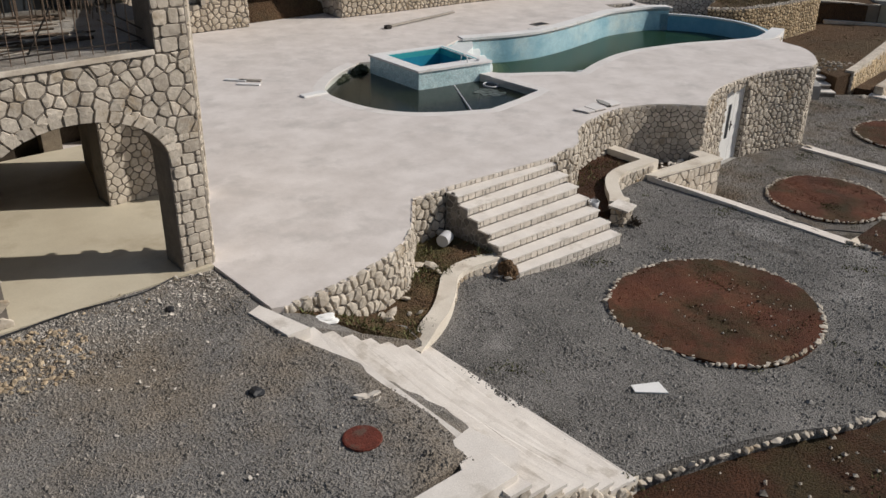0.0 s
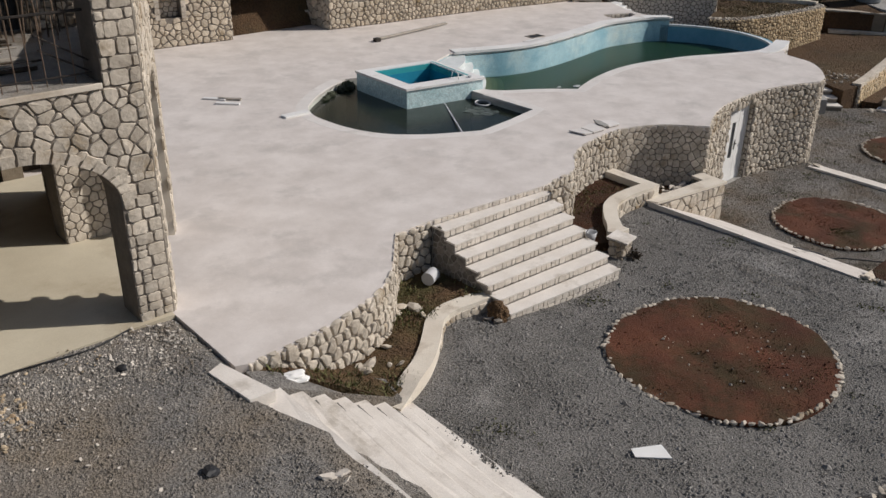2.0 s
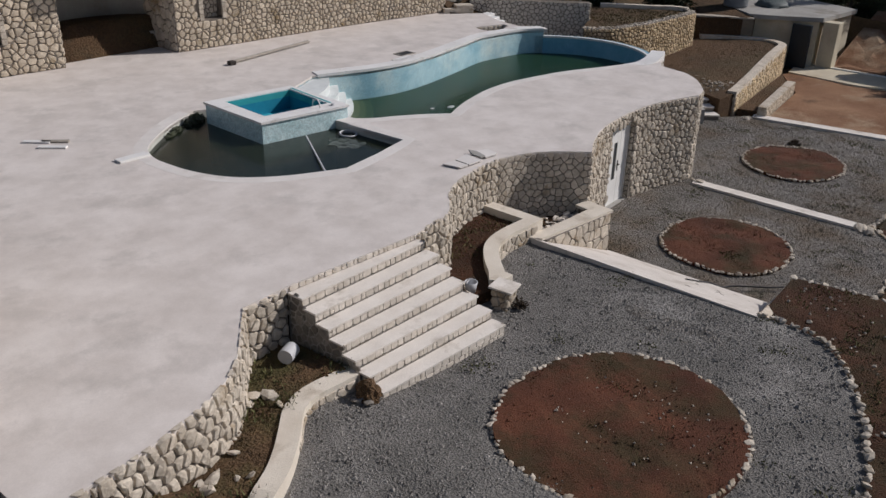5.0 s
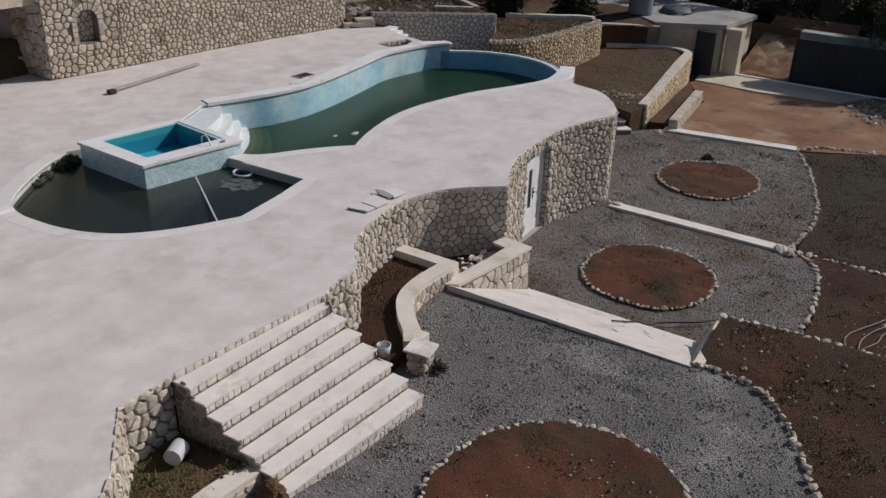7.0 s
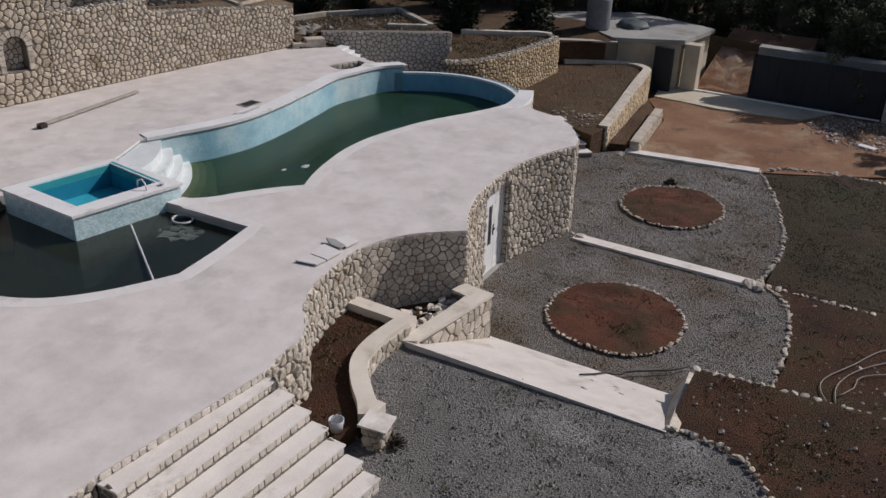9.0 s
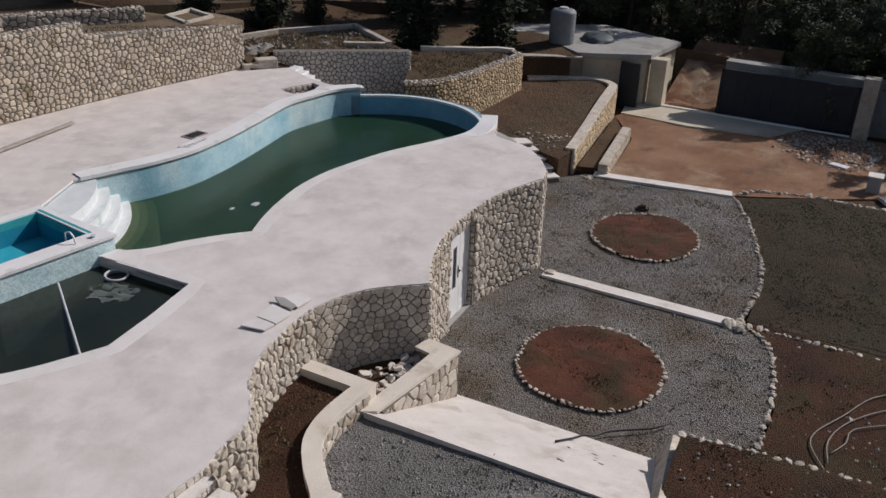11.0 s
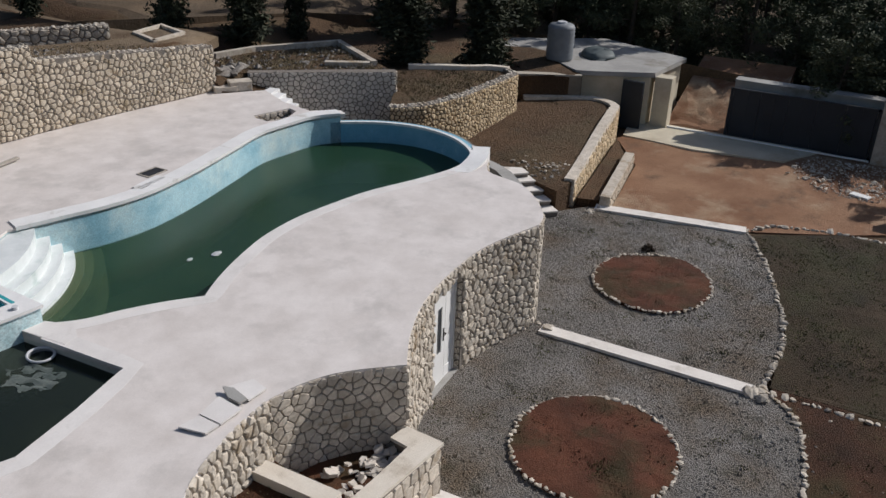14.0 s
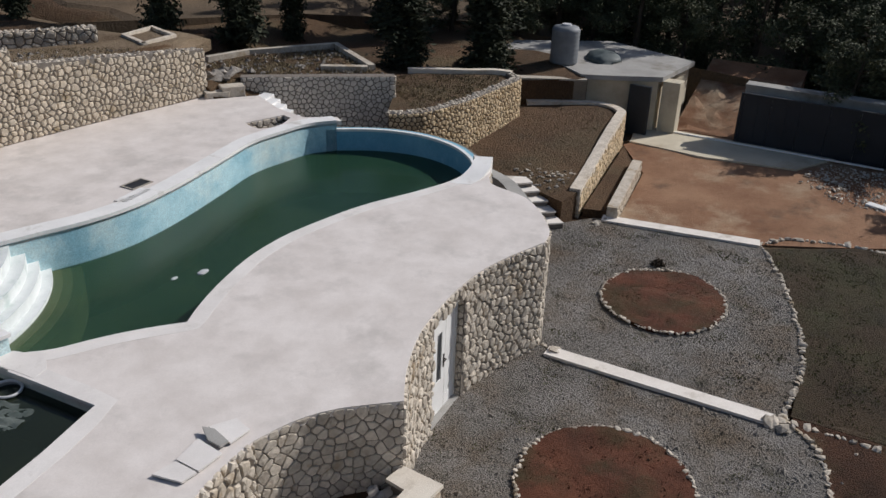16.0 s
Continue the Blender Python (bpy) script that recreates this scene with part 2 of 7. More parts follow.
M_LEAF = mat("dark_conifer_leaf", (0.045, 0.052, 0.026), (0.095, 0.102, 0.052), 1.2, 0.8, 0.0, 30, 0.2, vary=0.4)
M_LEAF_D = mat("black_green_cypress_leaf", (0.022, 0.027, 0.014), (0.050, 0.056, 0.030), 1.2, 0.8, 0.0, 30, 0.2, vary=0.4)
M_GRASS = mat("dry_grass_blade", (0.06, 0.06, 0.022), (0.14, 0.12, 0.055), 2, 0.9, 0.0, 30, 0.2, vary=0.4)
M_STRAW = mat("dry_straw", (0.13, 0.10, 0.055), (0.24, 0.19, 0.11), 2, 0.9, 0.0, 30, 0.2, vary=0.3)
M_WEED = mat("green_weed", (0.075, 0.080, 0.030), (0.135, 0.132, 0.055), 2, 0.9, 0.0, 30, 0.2, vary=0.4)


def water_mat(name, lo, hi, clear, rough=0.2):
    """Murky water: a green body colour, clear in part, with a gloss on top."""
    m = mat(name, lo, hi, 0.35, rough, 0.02, 3.0, 0.04, spec=0.35, bump_dist=0.02)
    m.node_tree.nodes["Principled BSDF"].inputs["Alpha"].default_value = 1 - clear
    return m


M_WATER = water_mat("murky_pool_water", (0.017, 0.052, 0.027), (0.034, 0.082, 0.043), 0.36)
M_KIDWATER = water_mat("dark_pool_water", (0.012, 0.017, 0.011), (0.026, 0.032, 0.018), 0.15)


# ---- helpers for building ----
def part(name, bm, material, parent=None, label="", smooth=False):
    """Links a bmesh as one mesh object, under a thing where one is given."""
    me = bpy.data.meshes.new(name)
    bm.normal_update()
    bm.to_mesh(me)
    bm.free()
    return finish(name, me, material, parent, label, smooth)


def finish(name, me, material, parent=None, label="", smooth=False):
    me.materials.append(material)
    if smooth:
        me.polygons.foreach_set("use_smooth", [True] * len(me.polygons))
    ob = new(name, me)
    if parent:
        ob.parent = parent
    if label:
        ob["label"] = label
    return ob


def raw(name, verts, faces, material, parent=None, label="", smooth=False):
    me = bpy.data.meshes.new(name)
    me.from_pydata([tuple(v) for v in verts], [], faces)
    me.update()
    return finish(name, me, material, parent, label, smooth)


def empty(name, x=0.0, y=0.0, z=0.0):
    ob = new(name)
    ob.location = (x, y, z)
    ob.empty_display_size = 0.2
    return ob


def box(bm, x0, y0, z0, x1, y1, z1, bevel=0.0, turn=0.0):
    """A box, bevelled, turned in degrees about its own middle."""
    made = bmesh.ops.create_cube(bm, size=1.0)["verts"]
    m = pose((x0 + x1) / 2, (y0 + y1) / 2, (z0 + z1) / 2, 0, 0, turn) @ Matrix.Diagonal((x1 - x0, y1 - y0, z1 - z0, 1))
    bmesh.ops.transform(bm, matrix=m, verts=made)
    if bevel:
        edges = list({e for v in made for e in v.link_edges})
        bmesh.ops.bevel(bm, geom=edges, offset=bevel, segments=2, affect="EDGES", profile=0.6)
    return bm


def boxes(*rows, bevel=0.0):
    bm = bmesh.new()
    for r in rows:
        box(bm, *r, bevel=bevel)
    return bm


def rod(bm, a, b, r, seg=8, r2=None):
    a, b = Vector(a), Vector(b)
    made = bmesh.ops.create_cone(bm, cap_ends=True, segments=seg, radius1=r, radius2=r if r2 is None else r2, depth=(b - a).length)["verts"]
    turn = (b - a).to_track_quat("Z", "Y").to_matrix().to_4x4()
    bmesh.ops.transform(bm, matrix=Matrix.Translation((a + b) / 2) @ turn, verts=made)
    return bm


def tube(bm, pts, r, seg=8, taper=1.0):
    """A bent tube along points, thinner towards its end by taper."""
    pts = [Vector(p) for p in pts]
    rings = []
    for i, p in enumerate(pts):
        d = (pts[min(i + 1, len(pts) - 1)] - pts[max(i - 1, 0)]).normalized()
        u = d.orthogonal().normalized() if i == 0 else (rings[-1][1] - d * rings[-1][1].dot(d)).normalized()
        w = d.cross(u)
        q = r * (1 + (taper - 1) * i / max(1, len(pts) - 1))
        rings.append(([bm.verts.new(p + q * (math.cos(2 * math.pi * k / seg) * u + math.sin(2 * math.pi * k / seg) * w)) for k in range(seg)], u))
    for (a, _), (b, _) in zip(rings, rings[1:]):
        for k in range(seg):
            bm.faces.new((a[k], a[(k + 1) % seg], b[(k + 1) % seg], b[k]))
    bm.faces.new(rings[0][0][::-1])
    bm.faces.new(rings[-1][0])
    return bm


def spline(pts, closed=False, step=0.2):
    """A smooth line through points of the plan, in even steps."""
    p = [np.array(q, float) for q in pts]
    n = len(p)
    out = []
    for i in range(n if closed else n - 1):
        p1, p2 = p[i], p[(i + 1) % n]
        p0 = p[i - 1] if closed or i else 2 * p1 - p2
        p3 = p[(i + 2) % n] if closed or i + 2 < n else 2 * p2 - p1
        k = max(1, int(np.linalg.norm(p2 - p1) / step))
        for j in range(k):
            t = j / k
            out.append(0.5 * (2 * p1 + (p2 - p0) * t + (2 * p0 - 5 * p1 + 4 * p2 - p3) * t * t + (3 * p1 - p0 - 3 * p2 + p3) * t**3))
    if not closed:
        out.append(p[-1])
    return [tuple(q) for q in out]


def line(pts, step=0.2):
    """Straight runs between points, cut in even steps."""
    out = []
    for a, b in zip(pts, pts[1:]):
        k = max(1, int(math.dist(a, b) / step))
        out += [(a[0] + (b[0] - a[0]) * j / k, a[1] + (b[1] - a[1]) * j / k) for j in range(k)]
    return out + [tuple(pts[-1])]


def normals(path, closed=False):
    """Unit normals to the right of the way along a path."""
    p = np.array(path)
    d = np.roll(p, -1, 0) - np.roll(p, 1, 0)
    if not closed:
        d[0], d[-1] = p[1] - p[0], p[-1] - p[-2]
    d /= np.linalg.norm(d, axis=1)[:, None] + 1e-9
    return np.stack([d[:, 1], -d[:, 0]], 1)


def offset(path, far, closed=False):
    """The path moved to its right by far metres."""
    return [tuple(q) for q in np.array(path) + far * normals(path, closed)]


def inside(x, y, poly):
    odd = False
    for (x0, y0), (x1, y1) in zip(poly, poly[1:] + poly[:1]):
        if (y0 > y) != (y1 > y) and x < (x1 - x0) * (y - y0) / (y1 - y0) + x0:
            odd = not odd
    return odd


def sheet(name, outline, z, material, parent=None, holes=(), thick=0.3, grid=0.0, height=None, label=""):
    """A slab with an outline and holes in plan; grid: spacing of inner points, whose height may vary."""
    from mathutils.geometry import delaunay_2d_cdt
    height = height or (lambda x, y: z)
    rings = [list(outline), *[list(h) for h in holes]]
    co, edges = [], []
    for ring in rings:
        k = len(co)
        co += [Vector(q) for q in ring]
        edges += [(k + i, k + (i + 1) % len(ring)) for i in range(len(ring))]
    if grid:
        p = np.array(outline)
        for x in np.arange(p[:, 0].min() + grid / 2, p[:, 0].max(), grid):
            for y in np.arange(p[:, 1].min() + grid / 2, p[:, 1].max(), grid):
                q = (x + random.uniform(-0.2, 0.2) * grid, y + random.uniform(-0.2, 0.2) * grid)
                if inside(*q, rings[0]) and not any(inside(*q, h) for h in rings[1:]):
                    co.append(Vector(q))
    v, _, f, *_ = delaunay_2d_cdt(co, edges, [], 0, 1e-5)
    tris = []
    for t in f:
        cx, cy = sum(v[i].x for i in t) / 3, sum(v[i].y for i in t) / 3
        if inside(cx, cy, rings[0]) and not any(inside(cx, cy, h) for h in rings[1:]):
            a, b, c = (v[i] for i in t)
            tris.append(tuple(t) if (b - a).cross(c - a) > 0 else tuple(t)[::-1])
    verts = [(q.x, q.y, height(q.x, q.y)) for q in v]
    faces = list(tris)
    count = {}
    for t in tris:
        for a, b in zip(t, t[1:] + t[:1]):
            count[(a, b)] = 1
    low = {}
    for a, b in count:
        if (b, a) not in count:
            for i in (a, b):
                if i not in low:
                    low[i] = len(verts)
                    verts.append((verts[i][0], verts[i][1], z - thick))
            faces.append((b, a, low[a], low[b]))
    return raw(name, verts, faces, material, parent, label)


def ribbon(name, path, z0, z1, thick, material, parent=None, closed=False, label="", lift=None):
    """A wall along a path: its face on the path, its body to the left of the way, from z0 to z1 (numbers or functions of the way)."""
    a, b = path, offset(path, -thick, closed)
    n = len(path)
    top = [z1(i / (n - 1)) if callable(z1) else z1 for i in range(n)]
    low = [z0(i / (n - 1)) if callable(z0) else z0 for i in range(n)]
    verts = [(*q, t) for q, t in zip(a, low)] + [(*q, t) for q, t in zip(a, top)] + [(*q, t) for q, t in zip(b, top)] + [(*q, t) for q, t in zip(b, low)]
    faces = []
    for i in range(n if closed else n - 1):
        j = (i + 1) % n
        for r in range(4):
            s = (r + 1) % 4
            faces.append((r * n + i, r * n + j, s * n + j, s * n + i))
    if not closed:
        faces += [(0, n, 2 * n, 3 * n), (n - 1, 4 * n - 1, 3 * n - 1, 2 * n - 1)]
    return raw(name, verts, faces, material, parent, label)


def courses(length, lo, hi, a, b, rng, hole=None):
    """Squared stones in uneven courses: widths and heights vary, corners wander."""
    h = lo
    while h < hi - 0.3 * b:
        top = h + b * rng.uniform(0.75, 1.3)
        if hi - top < 0.5 * b:
            top = hi
        s = -rng.uniform(0, 0.6) * a
        while s < length - 0.02:
            e = s + a * rng.uniform(0.6, 1.5)
            if length - e < 0.35 * a:
                e = length
            x0, w = max(0.0, s), 0.07 * b
            if e - x0 > 0.3 * b:
                q = [(x0, h), (e, h), (e, top), (x0, top)]
                if e - x0 < 0.9 * a and rng.random() < 0.3:
                    m = (h + top) / 2 + rng.uniform(-0.1, 0.1) * b
                    rows = [[(x0, h), (e, h), (e, m), (x0, m)], [(x0, m), (e, m), (e, top), (x0, top)]]
                else:
                    rows = [q]
                for r in rows:
                    r = [(min(length, max(0.0, x + rng.uniform(-w, w))), min(hi, max(lo, y + rng.uniform(-w, w)))) for x, y in r]
                    cx, cy = sum(p[0] for p in r) / 4, sum(p[1] for p in r) / 4
                    if not (hole and hole(cx, cy)):
                        yield r, cx, cy
            s = e
        h = top


def cells(length, lo, hi, a, b, rng, hole=None, jitter=0.36, loose=False):
    """Stones of a rubble face: convex cells round scattered points in a strip of that length and height."""
    nx, ny = max(1, round(length / a)), max(1, round((hi - lo) / b))
    dx, dy = length / nx, (hi - lo) / ny
    pt, wt = {}, {}
    for j in range(-2, ny + 2):
        for i in range(-2, nx + 2):
            wt[i, j] = (rng.random() * 0.62 * min(dx, dy)) ** 2
            pt[i, j] = ((i + 0.5 + 0.5 * (j % 2) - 0.25 + rng.uniform(-jitter, jitter)) * dx, lo + (j + 0.5 + rng.uniform(-jitter, jitter)) * dy)
    for j in range(-1, ny + 1):
        for i in range(-1, nx + 1):
            px, py = pt[i, j]
            poly = [(0, lo), (length, lo), (length, hi), (0, hi)]
            for v in range(-2, 3):
                for u in range(-2, 3):
                    if not (u or v) or (i + u, j + v) not in pt:
                        continue
                    qx, qy = pt[i + u, j + v]
                    nx_, ny_ = qx - px, qy - py
                    c = (qx * qx + qy * qy - px * px - py * py + wt[i, j] - wt[i + u, j + v]) / 2
                    out = []
                    for (x0, y0), (x1, y1) in zip(poly, poly[1:] + poly[:1]):
                        d0, d1 = nx_ * x0 + ny_ * y0 - c, nx_ * x1 + ny_ * y1 - c
                        if d0 <= 0:
                            out.append((x0, y0))
                        if d0 * d1 < 0:
                            t = d0 / (d0 - d1)
                            out.append((x0 + t * (x1 - x0), y0 + t * (y1 - y0)))
                    poly = out
                    if len(poly) < 3:
                        break
                if len(poly) < 3:
                    break
            if len(poly) < 3:
                continue
            cx, cy = sum(q[0] for q in poly) / len(poly), sum(q[1] for q in poly) / len(poly)
            area = abs(sum(x0 * y1 - x1 * y0 for (x0, y0), (x1, y1) in zip(poly, poly[1:] + poly[:1]))) / 2
            if area < 0.12 * dx * dy:
                continue
            if hole and (hole(cx, cy) or not loose and any(hole(*q) for q in poly)):
                continue
            yield poly, cx, cy


def clad(parent, path, lo, hi, a=0.27, b=0.21, seed=1, proud=0.045, hole=None, most=300, keep=None, name="stone", material=None, joint=0.009, loose=False, jitter=0.42, coursed=False, worn=0.14):
    """Rubble stones on the face of a wall that runs along path, to its right: the first ones as single stones, the rest joined."""
    rng = random.Random(seed)
    p, nr = np.array(path), normals(path)
    run = np.r_[0, np.cumsum(np.linalg.norm(np.diff(p, axis=0), axis=1))]

    def at(s, h, out):
        x = np.interp(s, run, p[:, 0]) + out * np.interp(s, run, nr[:, 0])
        y = np.interp(s, run, p[:, 1]) + out * np.interp(s, run, nr[:, 1])
        return (float(x), float(y), h)

    rest_v, rest_f, made = [], [], 0
    for poly, cx, cy in (courses(run[-1], lo, hi, a, b, rng, hole) if coursed else cells(run[-1], lo, hi, a, b, rng, hole, jitter, loose)):
        poly = [(x0 + f_ * (x1 - x0), y0 + f_ * (y1 - y0)) for (x0, y0), (x1, y1) in zip(poly, poly[1:] + poly[:1]) for f_ in (worn, 1 - worn)]
        edge = [abs((x1 - x0) * (y0 - cy) - (x0 - cx) * (y1 - y0)) / (math.dist((x0, y0), (x1, y1)) + 1e-6) for (x0, y0), (x1, y1) in zip(poly, poly[1:] + poly[:1])]
        size = max(0.025, sorted(edge)[len(edge) // 3])
        k0, k1 = max(0.6, 1 - joint / size), max(0.4, 1 - (joint + 0.4 * proud) / size)
        out = proud * rng.uniform(0.65, 1.3)
        n = len(poly)
        tx, ty = rng.uniform(-0.5, 0.5), rng.uniform(-0.5, 0.5)
        top = [out * (rng.uniform(0.66, 0.95) + (tx * (x - cx) + ty * (y - cy))) for x, y in poly]
        v = [at(cx + (x - cx) * k0, cy + (y - cy) * k0, -0.01) for x, y in poly]
        v += [at(cx + (x - cx) * k1, cy + (y - cy) * k1, o) for (x, y), o in zip(poly, top)]
        v.append(at(cx + rng.uniform(-0.2, 0.2) * size, cy + rng.uniform(-0.2, 0.2) * size, out * rng.uniform(0.95, 1.1)))
        f = [(i, (i + 1) % n, n + (i + 1) % n, n + i) for i in range(n)] + [(n + i, n + (i + 1) % n, 2 * n) for i in range(n)]
        if made < most and (keep is None or keep(*v[-1][:2])):
            raw(name, v, f, material or M_STONE, parent)
            made += 1
        else:
            k = len(rest_v)
            rest_v += v
            rest_f += [tuple(k + i for i in g) for g in f]
    if rest_v:
        tagged(raw("stonework", rest_v, rest_f, material or M_STONE, parent), kind="stuff")


def rock_mesh(rng, flat=0.75):
    """An uneven lump about one metre across."""
    bm = bmesh.new()
    bmesh.ops.create_icosphere(bm, subdivisions=1, radius=0.5)
    for v in bm.verts:
        v.co *= rng.uniform(0.62, 1.28)
        v.co.z *= flat
    me = bpy.data.meshes.new("rock")
    bm.to_mesh(me)
    bm.free()
    return me

# ---- plan ----
DECK_L = spline([(5.35, 9.36), (5.9, 9.38), (6.6, 9.46), (7.4, 9.66), (8.0, 9.92), (8.5, 10.33), (8.95, 10.85), (9.3, 11.25)], step=0.12)
DECK_SL = line([(9.3, 11.25), (10.12, 11.29)], 0.12)
DECK_ST = line([(10.12, 11.29), (12.9, 11.14)], 0.3)
DECK_R = spline([(12.9, 11.14), (13.35, 11.22), (13.95, 11.3), (14.35, 11.6), (14.75, 11.95), (15.3, 12.2), (16.1, 12.37), (16.95, 12.42)], step=0.12)
DECK_N = spline([(16.95, 12.42), (17.55, 12.24), (18.1, 11.9), (18.75, 11.2)], step=0.12)
DECK_D = spline([(18.75, 11.2), (19.1, 11.4), (19.6, 11.64), (20.4, 11.92), (21.2, 12.06), (22.1, 12.12), (23.0, 12.08), (23.8, 11.9), (24.8, 11.57)], step=0.12)
DECK_E = spline([(24.8, 11.57), (25.3, 11.68), (25.7, 11.92), (26.1, 12.2), (26.55, 12.62), (26.8, 12.98), (26.92, 13.4), (27.08, 13.85), (27.45, 14.1), (27.8, 14.22)], step=0.12)
POOL_NEAR = spline([(16.75, 16.72), (17.1, 16.38), (17.7, 16.05), (18.25, 15.68), (18.75, 15.26)], step=0.15)[:-1] + spline([(18.75, 15.26), (19.32, 15.5), (20.05, 15.74), (21.1, 15.98), (22.0, 16.03), (22.8, 15.95), (24.3, 15.62), (25.7, 15.05), (26.7, 14.72), (27.5, 14.68), (28.3, 14.9)], step=0.15)
POOL_END = spline([(28.3, 14.9), (29.0, 15.4), (29.6, 16.2), (29.88, 17.2), (29.8, 18.1), (29.5, 18.85), (29.0, 19.58)], step=0.15)
POOL_FAR = spline([(29.0, 19.58), (28.35, 20.02), (27.4, 20.2), (26.3, 20.3), (25.0, 20.06), (23.5, 19.78), (22.4, 19.64), (21.5, 19.62), (20.6, 19.78), (19.8, 20.06), (18.72, 20.42)], step=0.15)
POOL = POOL_NEAR[:-1] + POOL_END[:-1] + POOL_FAR + line([(18.72, 20.42), (17.0, 19.6), (16.86, 19.15), (16.74, 16.87), (16.75, 16.72)], 0.3)[1:-1]
KID_ARC = spline([(14.45, 19.95), (13.9, 19.72), (13.25, 19.33), (12.55, 18.77), (12.12, 18.3), (11.9, 17.7), (11.9, 17.1), (11.98, 16.5), (12.16, 15.95), (12.45, 15.47), (12.85, 15.1), (13.3, 14.8), (13.85, 14.53), (14.3, 14.33)], step=0.15)[:-1] + line([(14.3, 14.33), (15.4, 14.5), (16.47, 14.74)], 0.3)[:-1]
KID = KID_ARC + line([(16.47, 14.74), (16.42, 16.0), (16.36, 16.95), (16.4, 19.2), (14.45, 19.95)], 0.4)[:-1]
VENT = [(28.62, 21.12), (27.45, 21.5), (27.3, 21.25), (27.25, 20.85), (27.5, 20.66), (27.95, 20.62), (28.5, 20.78)]
OUTLINE = [(5.2, 9.42)] + DECK_L + DECK_SL[1:] + DECK_ST[1:] + DECK_R[1:] + DECK_N[1:] + DECK_D[1:] + DECK_E[1:] + [(28.2, 14.5), (28.5, 14.62), (28.62, 14.95)]
OUTLINE += offset(POOL_END, -0.1)[3:-1] + [(29.3, 19.75), (29.2, 20.0), (28.75, 20.5), (29.05, 21.7), (29.75, 22.95), (28.7, 23.8), (28.85, 24.3), (17.7, 25.7), (17.8, 28.5), (14.4, 28.5), (14.4, 26.3), (5.2, 26.6)]

# ---- terraces ----
def smooth(t):
    t = min(1.0, max(0.0, t))
    return t * t * (3 - 2 * t)


def ground_z(x, y):
    """The height of the land: level by the garden, higher behind the house and rising to the woods."""
    up = max(3.55 * smooth((y - 25.6) / 1.2) * smooth((35 - x) / 5), 2.1 * smooth((x - 33.0) / 1.5) * smooth((y - 18.8) / 3.0), 2.8 * smooth((y - 24.5) / 5.0) * smooth((x - 31.0) / 3.0))
    far = max(0.0, (x - 46) * 0.10, (y - 34) * 0.07)
    return up - 0.06 + min(far, 14) + 0.05 * noise.noise((x * 0.4, y * 0.4, 0)) * min(1.0, max(0.0, (x - 19) / 3))


gx = np.unique(np.r_[np.arange(-900, -20, 110), np.arange(-20, 18, 3.0), np.arange(18, 62, 0.8), np.arange(62, 110, 6), np.arange(110, 1000, 120)])
gy = np.unique(np.r_[np.arange(-900, -20, 110), np.arange(-20, 2, 3.0), np.arange(2, 62, 0.8), np.arange(62, 110, 6), np.arange(110, 1000, 120)])
gv = [(x, y, ground_z(x, y)) for x in gx for y in gy]
gf = [(i * len(gy) + j, (i + 1) * len(gy) + j, (i + 1) * len(gy) + j + 1, i * len(gy) + j + 1) for i in range(len(gx) - 1) for j in range(len(gy) - 1)]
ground = tagged(raw("ground", gv, gf, M_BROWN, smooth=True), "brown earth with dry grass reaching the woods", "ground", kind="structure")


def rough(z, amp, s=0.9, slope=None):
    return lambda x, y: z + amp * noise.noise((x * s, y * s, 3.1)) + 0.4 * amp * noise.noise((x * s * 4, y * s * 4, 7.7)) + (slope(x, y) if slope else 0)


T1_EDGE = spline([(16.6, 6.25), (16.62, 5.7), (16.45, 5.1), (15.6, 4.4), (14.3, 3.76), (13.0, 3.38), (11.8, 3.18), (10.7, 3.42), (9.9, 3.82), (9.0, 4.15), (8.1, 4.46), (7.0, 4.75)], step=0.25)
S1 = [(16.7, 6.3), (18.7, 6.42), (18.9, 4.85), (19.0, 3.4), (19.2, -12), (-14, -12), (-14, 3.0), (7.4, 4.3)]
tagged(sheet("soil_terrace", S1[:6] + [(-14, 4.6), (6.9, 4.6)] + T1_EDGE[::-1], Z1 - 0.08, M_REDBROWN, grid=0.5, thick=2.0, height=rough(Z1 - 0.1, 0.07)), "brown earth bed beside the gravel terrace", "soil", kind="structure")
CURB_L = spline([(10.2, 9.74), (9.8, 9.76), (9.42, 9.77), (9.1, 9.67), (8.78, 9.38), (8.45, 9.08), (8.05, 8.78), (7.6, 8.55), (7.12, 8.35)], step=0.12)
CURB_L = offset(CURB_L, 0.05)
T1 = T1_EDGE + [(6.6, 4.75), (6.6, 8.2)] + offset(CURB_L, 0.12)[::-1] + [(10.3, 9.8), (10.35, 10.9), (12.9, 10.9), (15.0, 11.9), (16.5, 11.3), (16.425, 10.95), (16.475, 6.25)]
slope1 = lambda x, y: min(0.2, 0.085 * max(0.0, 11.5 - x))
t1 = tagged(sheet("gravel_upper_terrace", T1, Z1, M_GRAVEL, grid=0.4, thick=1.6, height=rough(Z1 - 0.02, 0.035, slope=slope1)), "grey gravel terrace below the deck stairs", "gravel", kind="structure")
T2_EDGE = spline([(33.0, 8.45), (31.1, 7.6), (29.3, 7.0), (27.8, 6.62), (26.2, 6.5), (25.0, 6.62)], step=0.25) + spline([(24.85, 6.4), (24.4, 5.92), (23.5, 5.58), (22.2, 5.4), (20.9, 5.36), (19.2, 5.4)], step=0.25)
